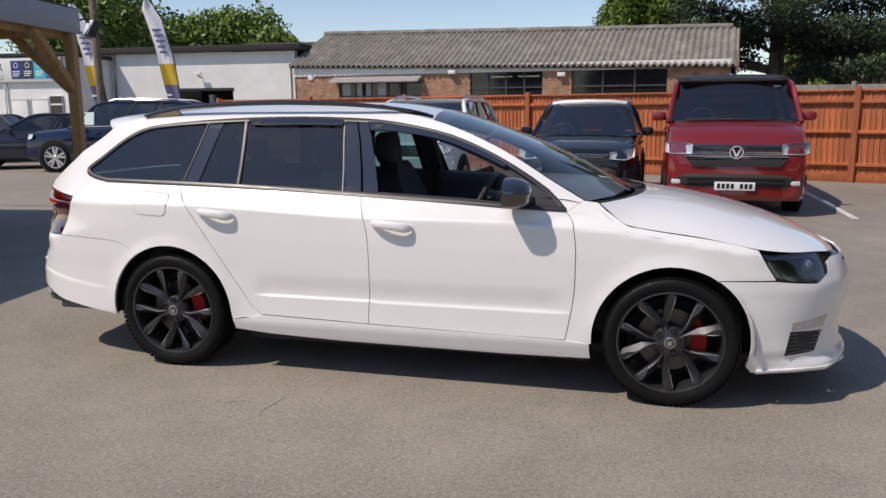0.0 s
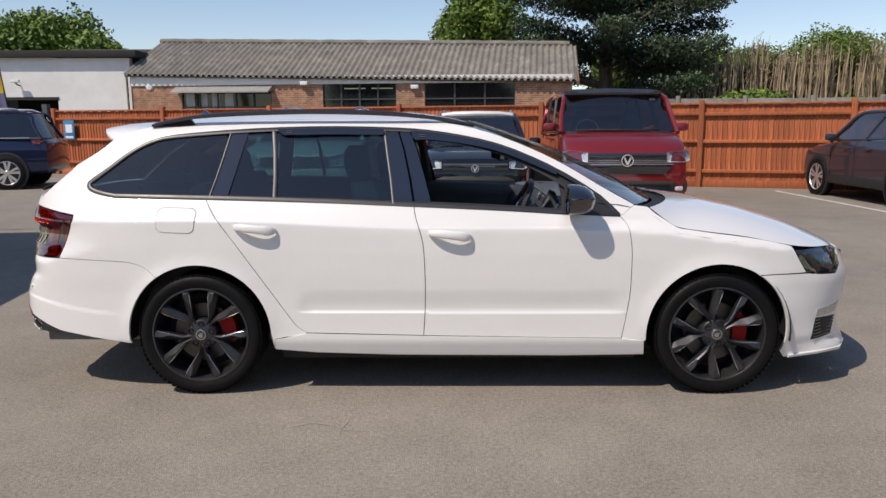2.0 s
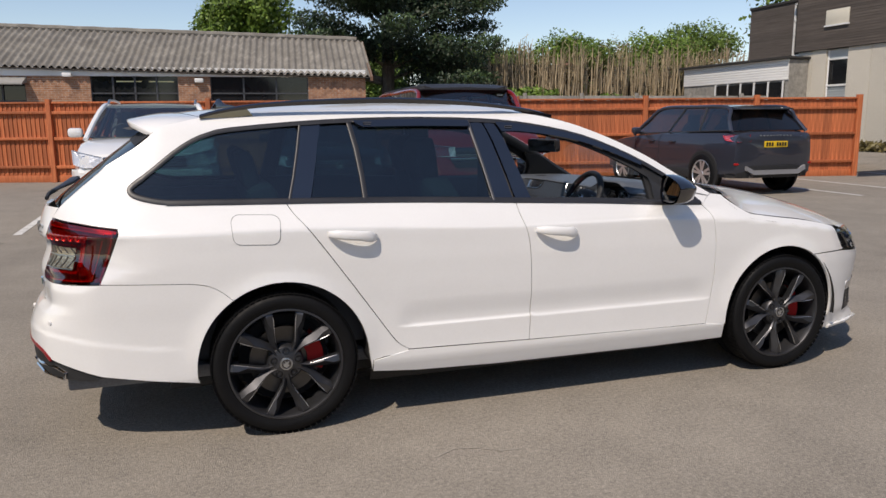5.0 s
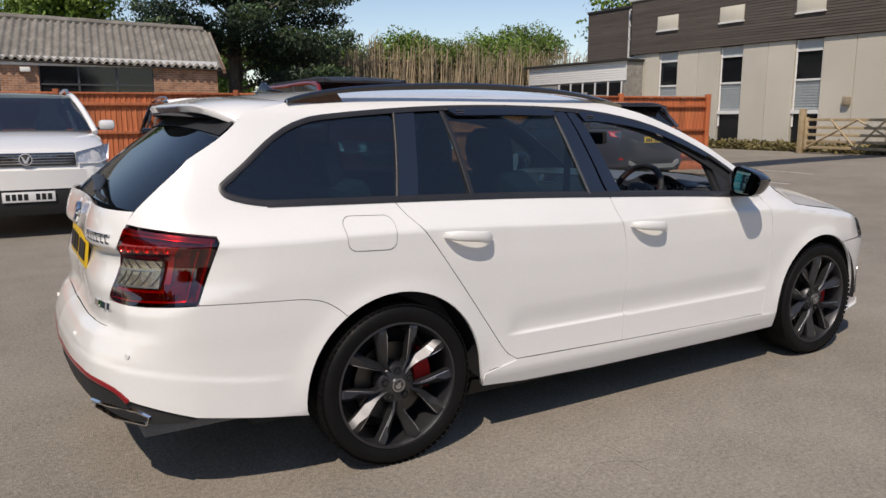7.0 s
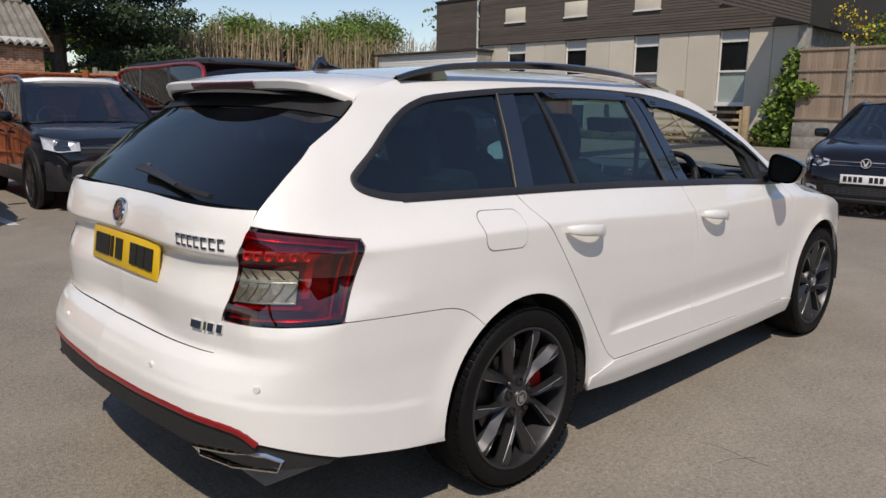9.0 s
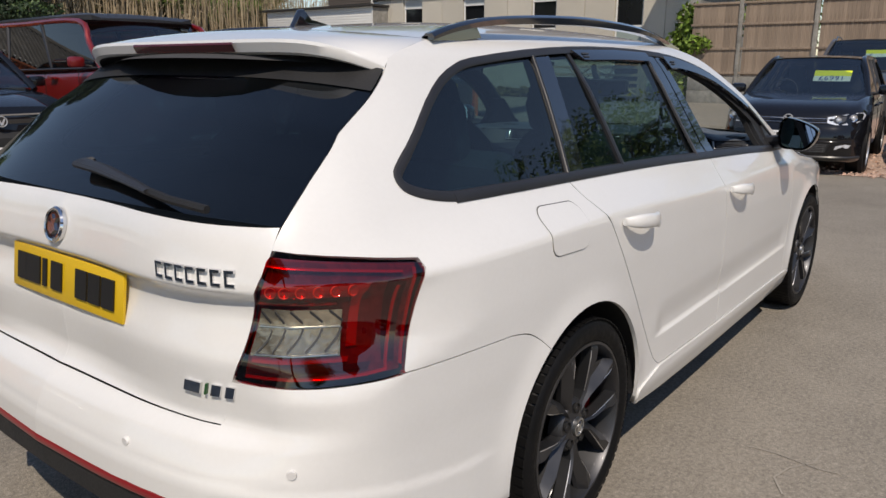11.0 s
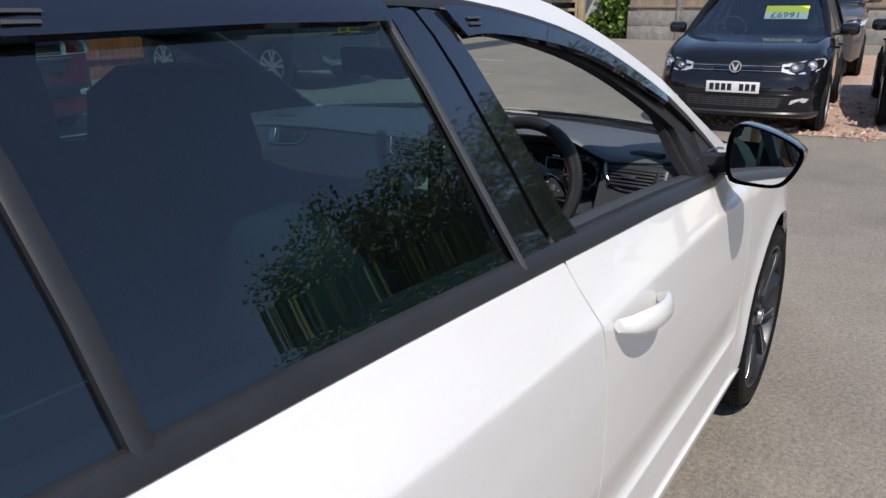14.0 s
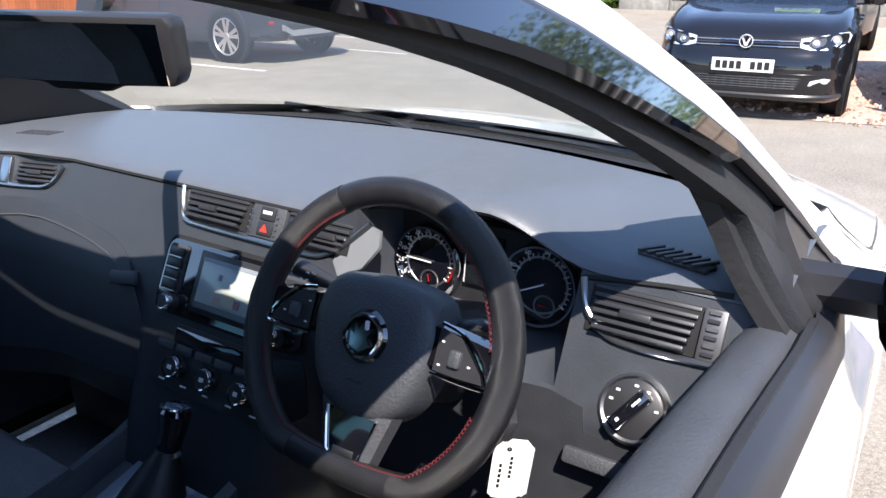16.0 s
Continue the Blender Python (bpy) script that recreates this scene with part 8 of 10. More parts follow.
part("badge_relief", prism([(-0.012, -0.012), (0.002, -0.017), (0.013, -0.009), (0.008, 0.000), (0.015, 0.012), (0.004, 0.006), (0.002, 0.017), (-0.004, 0.006), (-0.010, 0.014), (-0.008, 0.001), (-0.014, 0.003)], -0.007, -0.002, 0, lm), CHROME, sw)
part("cover_mark", box(-0.012, 0.012, -0.0015, 0.0015, 0.010, 0.0125, 0, SWM @ Matrix.Translation((0, -0.045, 0))), SATIN_BLACK, sw)
for h in (1, -1):
    part("spoke", loft([[SWM @ Vector((h * x, y + dy, z)) for dy, z in ((0.024, -0.012), (0.019, 0.002), (-0.021, 0.002), (-0.027, -0.012), (0, -0.026))] for x, y in ((0.066, 0.016), (0.10, 0.014), (0.13, 0.010), (0.158, 0.006))], True), GLOSS_BLACK, sw)
    part("spoke_trim", tube([SWM @ Vector((h * x, y, 0.004)) for x, y in smooth_line([(0.082, -0.012), (0.118, -0.014), (0.146, -0.013), (0.146, -0.004), (0.130, 0.018), (0.110, 0.034), (0.085, 0.040)], 3)], 0.0020, 6), CHROME, sw)
    pad = part("button_pad", loft([[SWM @ Vector((h * x, y, 0.0045)) for x, y in ((0.084, -0.009), (0.084, 0.036))], [SWM @ Vector((h * x, y, 0.0045)) for x, y in ((0.112, -0.010), (0.110, 0.030))], [SWM @ Vector((h * x, y, 0.0045)) for x, y in ((0.142, -0.009), (0.138, 0.000))]]), SATIN_BLACK, sw)
    part("scroll_wheel", box(-0.007, 0.007, -0.009, 0.009, 0.002, 0.010, 0.003, SWM @ Matrix.Translation((h * 0.108, 0.008, 0))), GREY_PLASTIC, pad)
    for dx, dy in ((0.090, 0.022), (0.090, -0.002), (0.124, 0.004)):
        part("pad_mark", box(-0.0016, 0.0016, -0.0009, 0.0009, 0.0045, 0.0052, 0, SWM @ Matrix.Translation((h * dx, dy, 0))), WHITE_MARK, pad)
part("lower_spoke", loft([[SWM @ Vector((x * w, y, z)) for x, z in ((-1, -0.020), (-0.95, -0.002), (-0.70, 0.003), (0.70, 0.003), (0.95, -0.002), (1, -0.020))] for y, w in ((-0.074, 0.050), (-0.10, 0.042), (-0.140, 0.030))], True), GREY_PLASTIC, sw)
part("spoke_inset", loft([[SWM @ Vector((x * w, y, 0.0042)) for x in (-1, 1)] for y, w in ((-0.080, 0.033), (-0.128, 0.020))]), GLOSS_BLACK, sw)
part("spoke_trim", tube([SWM @ Vector((x, y, 0.005)) for x, y in ((-0.034, -0.080), (-0.022, -0.124), (-0.018, -0.129), (0.018, -0.129), (0.022, -0.124), (0.034, -0.080))], 0.0020, 6), CHROME, sw)
part("spoke_trim_plate", box(-0.014, 0.014, -0.126, -0.119, 0.0042, 0.0056, 0.0005, SWM), ALU, sw)
part("steering_column", tube([SWM @ Vector((0, -0.01, -0.03)), SWM @ Vector((0, -0.01, -0.10)), SWM @ Vector((0, -0.01, -0.26))], [0.052, 0.062, 0.070], 20), DASH_DARK, car, "steering column shroud")
for h in (1, -1):
    stalk = part("column_stalk", tube([SWM @ Vector((h * 0.04, 0.022, -0.045)), SWM @ Vector((h * 0.10, 0.042, -0.040)), SWM @ Vector((h * 0.150, 0.052, -0.035)), SWM @ Vector((h * 0.153, 0.053, -0.035))], [0.009, 0.012, 0.014, 0.009], 12, False, 0.7), SATIN_BLACK, car, "column stalk with white symbols")
    for k in range(4):
        part("stalk_mark", box(-0.0022, 0.0022, -0.0011, 0.0011, 0.0, 0.0012, 0, SWM @ Matrix.Translation((h * (0.118 + 0.010 * (k % 2) + 0.008 * (k // 2)), 0.050 - 0.009 * (k // 2), -0.0245))), WHITE_MARK, stalk)

# --- console and gear lever
rows = []
for x, z in ((1.80, 0.625), (1.77, 0.615), (1.70, 0.590), (1.60, 0.568), (1.42, 0.560), (1.25, 0.57), (1.05, 0.62)):
    rows.append([(x, y, zz) for y, zz in ((-0.165, 0.30), (-0.160, z - 0.02), (-0.150, z + 0.006), (-0.132, z + 0.010), (-0.122, z - 0.012), (-0.118, z - 0.030), (0.098, z - 0.030), (0.102, z - 0.012), (0.112, z + 0.010), (0.130, z + 0.006), (0.140, z - 0.02), (0.145, 0.30))])
console = part("centre_console", loft(rows), GREY_PLASTIC, car, "dark grey centre console", angle=30)
part("shift_plate", box(-0.10, 0.09, -0.098, 0.078, -0.006, 0.006, 0.004, Matrix.Translation((1.655, -0.010, 0.553)) @ pose(0, 0, 0, 0, -13, 0)), plain("blue_grey_plate", (0.16, 0.18, 0.22), 0.18, coat=0.6), console, "glossy blue-grey shift plate")
tray = part("console_tray", box(1.77, 1.86, -0.118, 0.098, 0.570, 0.590, 0.004), DEEP, console)
part("tray_lip", tube([(1.762, -0.118, 0.606), (1.764, 0.0, 0.610), (1.762, 0.098, 0.606)], 0.003, 6), ALU, console)
for k in range(5):
    part("console_button", box(-0.012, 0.012, -0.019, 0.019, -0.004, 0.005, 0.002, Matrix.Translation((1.742, -0.095 + 0.0415 * k, 0.582)) @ pose(0, 0, 0, 0, -14, 0)), SATIN_BLACK, console)
part("button_lamp", box(-0.003, 0.003, -0.010, 0.010, 0.0052, 0.0062, 0, Matrix.Translation((1.742, -0.095, 0.582)) @ pose(0, 0, 0, 0, -14, 0)), plain("amber_mark", (0.75, 0.24, 0.12), 0.4), console)
lever = part("gear_lever", tube([(1.640, -0.030, 0.548), (1.660, -0.031, 0.580), (1.675, -0.032, 0.610), (1.686, -0.033, 0.634)], [0.056, 0.044, 0.030, 0.018], 16), LEATHER, car, "gear lever with a leather gaiter")
part("gear_knob", tube([(1.686, -0.033, 0.628), (1.692, -0.034, 0.650), (1.700, -0.036, 0.672), (1.706, -0.038, 0.692), (1.708, -0.039, 0.700)], [0.017, 0.019, 0.022, 0.024, 0.019], 18), GLOSS_BLACK, lever)
part("knob_cap", lathe([(0.0005, -0.003), (0.016, -0.003), (0.019, 0.0)], 24, Matrix.Translation((1.707, -0.039, 0.699)) @ pose(0, 0, 0, -70, 0, 90)), plain("blue_grey_cap", (0.10, 0.12, 0.16), 0.1, coat=0.8), lever)
part("knob_trim", tube([(1.707 + 0.021 * math.cos(a), -0.039 + 0.019 * math.sin(a), 0.700 - 0.008 * math.cos(a)) for a in [2 * math.pi * k / 24 for k in range(24)]], 0.0022, 6, True), CHROME, lever)
part("knob_collar", lathe([(0.0185, -0.006), (0.0215, 0.0), (0.0185, 0.006)], 20, Matrix.Translation((1.686, -0.033, 0.630)) @ pose(0, 0, 0, 90, 0, 0)), CHROME, lever)
for dy in (-0.022, 0.012):
    part("gaiter_stitch", tube([(1.612, -0.030 + dy * 1.6, 0.566), (1.632, -0.031 + dy * 1.2, 0.594), (1.664, -0.032 + dy * 0.7, 0.626)], 0.0014, 4), RED_THREAD, lever)
part("gate_trim", tube([(1.70, -0.085, 0.566), (1.715, -0.072, 0.571), (1.718, -0.03, 0.572), (1.715, 0.012, 0.571), (1.70, 0.026, 0.566)], 0.003, 6), CHROME, console)

# --- door cards, sills and pillars inside
for side in BOTH:
    for name, u0, u1 in (("front_door_card", 1.14, 2.02), ("rear_door_card", 0.10, 1.09)):
        rows = []
        for i in range(13):
            u = u0 + (u1 - u0) * i / 12
            zt = BELT(u) + 0.018
            o = skin(u, zt, -0.022)
            rows.append([(o.x, y * side, z) for y, z in ((o.y, zt - 0.012), (o.y + 0.004, zt - 0.003), (o.y + 0.018, zt + 0.004), (o.y + 0.040, zt + 0.003), (o.y + 0.054, zt - 0.006), (o.y + 0.065, zt - 0.022), (o.y + 0.070, zt - 0.045), (o.y + 0.069, zt - 0.08), (o.y + 0.058, zt - 0.14), (-0.72, zt - 0.30), (-0.70, zt - 0.38), (-0.72, 0.35))])
        part(name, loft(rows), GREY_PLASTIC, car, "dark grey soft door card", angle=75)
    part("window_slot_seal", tube([skin(u, BELT(u) + 0.020, -0.016) * 1.0 if side > 0 else Vector((skin(u, BELT(u) + 0.020, -0.016).x, -skin(u, BELT(u) + 0.020, -0.016).y, BELT(u) + 0.020)) for u in [1.2 + 0.09 * k for k in range(9)]], 0.007, 6), MATT_BLACK, car)
    # pillars and roof edge lining
    def inner(u, z, k):
        p = skin(u, z, -k)
        return (p.x, p.y * side, p.z)

    part("windscreen_pillar_trim", loft([[inner(u, z + 0.018, 0.012), inner(u, z + 0.008, 0.034), inner(u, z - 0.006, 0.046), inner(u, z - 0.026, 0.050), inner(u, z - 0.044, 0.046), inner(u, z - 0.054, 0.034), inner(u, z - 0.056, 0.016)] for u, z in smooth_line([(2.31, 0.935), (2.20, 1.00), (2.07, 1.07), (1.9, 1.168), (1.724, 1.255), (1.55, 1.322), (1.40, 1.362), (1.2, 1.388), (0.9, 1.40), (0.4, 1.402), (0.0, 1.388), (-0.4, 1.345)], 4)]), PILLAR_TRIM, car, "dark trim along the windscreen pillar and roof edge", angle=70)
    foot_rows = []
    for z, u0, u1 in ((0.90, 1.885, 2.36), (0.95, 1.888, 2.30), (0.99, 1.892, 2.23), (1.03, 1.900, 2.15), (1.07, 1.893, 2.085), (1.11, 1.868, 2.02), (1.14, 1.84, 1.965)):
        foot_rows.append([inner(u0, z, 0.016), inner(u0, z, 0.050), inner(u0 + 0.006, z, 0.060), inner(u0 + 0.02, z, 0.066), inner(u1 - 0.03, z, 0.070), inner(u1, z, 0.050), inner(u1, z, 0.012)])
    part("pillar_foot_trim", loft(foot_rows, True), PILLAR_TRIM, car, "dark trim at the foot of the windscreen pillar", angle=50)
    part("middle_pillar_trim", loft([[inner(u - 0.07, z, 0.02), inner(u - 0.05, z, 0.06), inner(u + 0.05, z, 0.06), inner(u + 0.07, z, 0.02)] for u, z in ((1.12, 0.5), (1.11, 0.97), (1.08, 1.18), (1.05, 1.36))]), LINING, car)
    part("rear_pillar_inner", loft([[inner(u - 0.05, z, 0.015), inner(u - 0.03, z, 0.05), inner(u + 0.03, z, 0.05), inner(u + 0.05, z, 0.015)] for u, z in ((0.09, 0.9), (0.10, 1.03), (0.14, 1.2), (0.17, 1.35))]), LINING, car)
us = [-0.48 + 1.88 * i / 20 for i in range(21)]
rows = []
for u in us:
    e, pull, rise = roof_row(u)
    rows.append([(e.x + pull * (1 - abs(s) ** 2.4), -e.y * s * 0.98, e.z - 0.03 + rise * (1 - abs(s) ** 2.4)) for s in [-1 + k / 6 for k in range(13)]])
part("headlining", loft(rows), LINING, car)
part("cabin_floor", box(-0.9, 1.95, -0.70, 0.70, 0.24, 0.30, 0.01), plain("grey_carpet", (0.16, 0.16, 0.165), 0.95, var=0.3, scale=90, bump=0.5), car)
part("bulkhead", box(1.95, 2.05, -0.72, 0.72, 0.24, 0.93), plain("bulkhead_felt", (0.12, 0.12, 0.125), 0.95, var=0.3, scale=60, bump=0.4), car)
# interior mirror
MIRROR_AT = Matrix.Translation((1.60, -0.119, 1.226)) @ pose(0, 0, 0, 0, -8, 15)
rv = part("rear_view_mirror", prism([(-0.127, -0.020), (-0.120, -0.034), (-0.05, -0.036), (-0.035, -0.043), (0.035, -0.043), (0.05, -0.036), (0.120, -0.034), (0.127, -0.020), (0.129, 0.030), (0.120, 0.037), (-0.120, 0.037), (-0.129, 0.030)], -0.012, 0.016, 0.006, MIRROR_AT @ pose(0, 0, 0, 0, 0, -90)), SATIN_BLACK, car, "black rear-view mirror")
part("mirror_glass", box(-0.0185, -0.0165, -0.118, 0.118, -0.030, 0.031, 0, MIRROR_AT), MIRROR, rv)
part("mirror_stalk", tube([(1.62, -0.10, 1.235), (1.68, -0.04, 1.29), (1.71, -0.02, 1.325)], 0.014, 8), SATIN_BLACK, rv)


def seat(x, y, label):
    s = new("seat")
    s.parent = car
    s["label"] = label
    m = Matrix.Translation((x, y, 0))
    rows = [[m @ Vector((dx, dy, z)) for dx, z in ((0.0, 0.36), (0.03, 0.54 + 0.02 * (abs(dy) > 0.15)), (0.25, 0.535 + 0.03 * (abs(dy) > 0.15)), (0.48, 0.57 + 0.02 * (abs(dy) > 0.15)), (0.52, 0.53), (0.50, 0.40), (0.3, 0.34))] for dy in (-0.25, -0.22, -0.16, -0.08, 0, 0.08, 0.16, 0.22, 0.25)]
    part("seat_cushion", loft(rows, True), FABRIC, s, angle=70)
    rows = []
    for z, w, d in ((0.46, 0.22, 0.13), (0.60, 0.245, 0.14), (0.75, 0.25, 0.135), (0.90, 0.245, 0.12), (1.0, 0.22, 0.10), (1.06, 0.17, 0.085), (1.09, 0.12, 0.07)):
        bx = 0.06 - 0.42 * (z - 0.46)
        rows.append([m @ Vector((bx + dx, dy, z)) for dx, dy in ((0.0, -w * 0.6), (0.06, -w), (-d * 0.7, -w), (-d, -w * 0.6), (-d, w * 0.6), (-d * 0.7, w), (0.06, w), (0.0, w * 0.6))])
    part("backrest", loft(rows, True), FABRIC, s, angle=70)
    rows = []
    for z, w, d in ((1.06, 0.09, 0.06), (1.10, 0.125, 0.08), (1.18, 0.135, 0.09), (1.25, 0.12, 0.08), (1.285, 0.08, 0.05)):
        bx = -0.20 - 0.12 * (z - 1.06)
        rows.append([m @ Vector((bx + dx, dy, z)) for dx, dy in ((0.03, -w * 0.7), (0.0, -w), (-d, -w), (-d - 0.015, 0), (-d, w), (0.0, w), (0.03, w * 0.7), (0.04, 0))])
    part("headrest", loft(rows, True), FABRIC, s, angle=70)


seat(1.02, -0.37, "black cloth driver's seat")
seat(1.13, 0.36, "black cloth passenger seat")
bench = new("rear_bench")
bench.parent = car
bench["label"] = "black cloth rear bench"
part("bench_cushion", box(0.12, 0.62, -0.66, 0.66, 0.34, 0.54, 0.05), FABRIC, bench)
part("bench_back", box(-0.07, 0.07, -0.66, 0.66, -0.30, 0.30, 0.05, Matrix.Translation((0.03, 0, 0.80)) @ pose(0, 0, 0, 0, -18, 0)), FABRIC, bench)
for y in (-0.42, 0.0, 0.42):
    part("headrest", box(-0.04, 0.04, -0.12, 0.12, -0.09, 0.09, 0.035, Matrix.Translation((-0.10, y, 1.15)) @ pose(0, 0, 0, 0, -14, 0)), FABRIC, bench)
part("load_cover", box(-0.78, -0.1, -0.62, 0.62, 0.93, 0.95, 0.008), FABRIC, car)
for h in (-1, 1):
    part("load_bay_side", box(-0.85, -0.05, 0.60 * h - 0.06, 0.60 * h + 0.06, 0.3, 1.0, 0.02), FABRIC, car)
part("seat_belt", loft([[(0.98, -0.665, 1.20), (1.02, -0.665, 1.20)], [(0.98, -0.66, 0.9), (1.02, -0.66, 0.9)], [(0.95, -0.65, 0.5), (0.99, -0.65, 0.5)]]), SATIN_BLACK, car)

# --- key with its paper tag in the ignition
key = thing("car_key", "black car key with a white paper tag at the steering column", "key")
part("key_head", box(-0.022, 0.022, -0.007, 0.007, -0.014, 0.014, 0.006, Matrix.Translation((1.752, -0.563, 0.842)) @ pose(0, 0, 0, 20, 0, 30)), SATIN_BLACK, key)
part("key_blade", tube([(1.755, -0.56, 0.845), (1.775, -0.52, 0.858), (1.80, -0.48, 0.872)], 0.006, 6), STEEL, key)
TAG_AT = Matrix.Translation((1.735, -0.572, 0.793)) @ pose(0, 0, 0, 0, 6, -58)
for name, dx, dy, mat in (("paper_tag", 0.0, 0.0, (0.80, 0.79, 0.80)), ("paper_tag", 0.010, 0.004, (0.62, 0.61, 0.62))):
    tag = part(name, prism([(-0.017, -0.034), (-0.012, -0.039), (0.012, -0.040), (0.017, -0.035), (0.018, 0.024), (0.009, 0.034), (-0.008, 0.034), (-0.017, 0.025)], -0.0006 + dy, 0.0006 + dy, 0, TAG_AT @ Matrix.Translation((dx, 0, 0.002 if dx else 0))), plain("white_card", mat, 0.7), key, "white card tag with handwriting")
    if not dx:
        for x, z, w in ((0.004, 0.004, 0.030), (-0.007, -0.008, 0.034)):
            for k in range(5):
                part("tag_mark", box(x - 0.0016, x + 0.0016, -0.0014, -0.0006, z + w * (k / 5 - 0.5), z + w * (k / 5 - 0.5) + w * 0.12, 0, TAG_AT), INK, tag)
        part("tag_hole", lathe([(0.0005, -0.0010), (0.003, -0.0010)], 12, TAG_AT @ Matrix.Translation((0, 0, 0.026))), DEEP, tag)
part("key_ring", tube([(1.740 + 0.006 * math.cos(a), -0.570, 0.828 + 0.010 * math.sin(a)) for a in [2 * math.pi * k / 16 for k in range(16)]], 0.0011, 5, True), CHROME, key)

# ---------------------------------------------------------------- parked vehicles
CAR_GLASS = glass("parked_car_glass", (0.22, 0.25, 0.25))
CARD_GLASS = glass("clear_windscreen", (0.62, 0.68, 0.66))


def mesh_wheel(parent, x, y, r, width, rim_mat, face, spokes=10):
    """A road wheel; face: +1 for one that faces +y, -1 for -y."""
    w = new("wheel")
    w.parent = parent
    part("tyre", lathe([(r * 0.70, -0.01), (r * 0.74, -0.022), (r * 0.9, -0.024), (r * 0.97, -0.012), (r, 0.015), (r, width - 0.02), (r * 0.95, width), (r * 0.7, width)], 40), RUBBER, w)
    part("rim", lathe([(r * 0.72, -0.014), (r * 0.69, -0.018), (r * 0.665, -0.008), (r * 0.64, 0.03), (r * 0.6, 0.09)], 40), rim_mat, w)
    # black disc in place of the shade between the spokes
    part("wheel_shade_disc", lathe([(0.0005, 0.07), (r * 0.66, 0.07)], 24), DEEP, w)
    for k in range(spokes):
        a = 2 * math.pi * k / spokes
        bm = bmesh.new()
        prism_into(bm, [(r * 0.10, -0.020), (r * 0.66, -0.026 * r / 0.33), (r * 0.68, 0.026 * r / 0.33), (r * 0.10, 0.020)], -0.004, 0.03, pose(0, 0, 0, 0, math.degrees(a) + (9 if k % 2 else -3), 0))
        part("spoke", bm, rim_mat, w)
    part("hub_cap", lathe([(0.0005, -0.012), (r * 0.13, -0.012), (r * 0.17, 0.0), (r * 0.18, 0.04)], 20), rim_mat, w)
    w.matrix_basis = pose(x, y, r, 0, 0, 0 if face < 0 else 180)
    return w


def vehicle(name, label, at, L, W, H, paint, roof_paint, belt, bonnet, axles, r, stations, cabin, rim_mat=SILVER_ALLOY, cladding=None, group="parked cars", rails=None, pillars=(), category="car", glass_mat=None):
    """A parked vehicle. Local axes: x forward from the middle, y to its left, z up.
    stations: (x, half width, bottom, top); cabin: (rear base, rear top, front top, front base, half width at belt, at roof)."""
    g = glass_mat or CAR_GLASS
    v = thing(name, label, category, group, at=at)
    rows = []
    for x, w, zb, zt in stations:
        half = [(w * 0.90, zb), (w * 0.985, zb + 0.06), (w, zb + (zt - zb) * 0.35), (w * 0.995, zb + (zt - zb) * 0.62), (w * 0.975, zt - 0.10), (w * 0.935, zt - 0.03), (w * 0.86, zt), (w * 0.5, zt + 0.018), (0, zt + 0.025)]
        rows.append([(x, y, z) for y, z in half] + [(x, -y, z) for y, z in half[-2::-1]])
    part("body", loft(rows, True), paint, v, angle=28)
    # greenhouse
    xr0, xr1, xf1, xf0, wb, wt = cabin
    zt = H
    zb_r, zb_f = belt
    B = {"rr": Vector((xr0, -wb, zb_r)), "rl": Vector((xr0, wb, zb_r)), "fr": Vector((xf0, -wb, zb_f)), "fl": Vector((xf0, wb, zb_f))}
    T = {"rr": Vector((xr1, -wt, zt - 0.05)), "rl": Vector((xr1, wt, zt - 0.05)), "fr": Vector((xf1, -wt, zt - 0.04)), "fl": Vector((xf1, wt, zt - 0.04))}

    def pane(nm, a, b, c, d, bulge=(0, 0, 0), mat=g, n=8):
        bm = bmesh.new()
        grid = []
        for i in range(n + 1):
            row = []
            for j in range(3):
                s, t = i / n, j / 2
                p = (a * (1 - s) + b * s) * (1 - t) + (d * (1 - s) + c * s) * t
                row.append(bm.verts.new(p + Vector(bulge) * (1 - (2 * s - 1) ** 2)))
            grid.append(row)
        for q, w in zip(grid, grid[1:]):
            for j in range(2):
                bm.faces.new((q[j], w[j], w[j + 1], q[j + 1]))
        return part(nm, bm, mat, v)

    pane("windscreen", B["fr"], B["fl"], T["fl"], T["fr"], (0.10, 0, 0.01), CARD_GLASS)
    pane("rear_window", B["rl"], B["rr"], T["rr"], T["rl"], (-0.07, 0, 0), GLASS_DARK)
    for s, a, b in ((-1, "rr", "fr"), (1, "rl", "fl")):
        pane("side_window", B[a], B[b], T[b], T[a], (0, 0.02 * s, 0), GLASS_DARK if category == "van" else g, 4)
        edge = [B[b] + Vector((0.03, 0, -0.02)), (B[b] + T[b]) / 2 + Vector((0.01, 0.008 * s, 0.012)), T[b], (T[a] + T[b]) / 2 + Vector((0, 0.012 * s, 0.02)), T[a], (B[a] + T[a]) / 2 + Vector((-0.01, 0.008 * s, 0)), B[a] + Vector((-0.03, 0, -0.02))]
        part("roof_pillar", tube(smooth_line([tuple(p) for p in edge], 4), 0.036, 8), paint if not pillars or pillars[0] >= 0 else SATIN_BLACK, v)
        for f in pillars:
            f = abs(f)
            part("door_pillar", tube([B[a] * (1 - f) + B[b] * f, T[a] * (1 - f) + T[b] * f + Vector((0, 0.012 * s, 0))], 0.030, 6), SATIN_BLACK, v)
        part("belt_trim", tube([B[a] + Vector((0, 0.012 * s, 0.0)), (B[a] + B[b]) / 2 + Vector((0, 0.03 * s, 0)), B[b] + Vector((0, 0.012 * s, 0))], 0.014, 6), SATIN_BLACK, v)
    rows = []
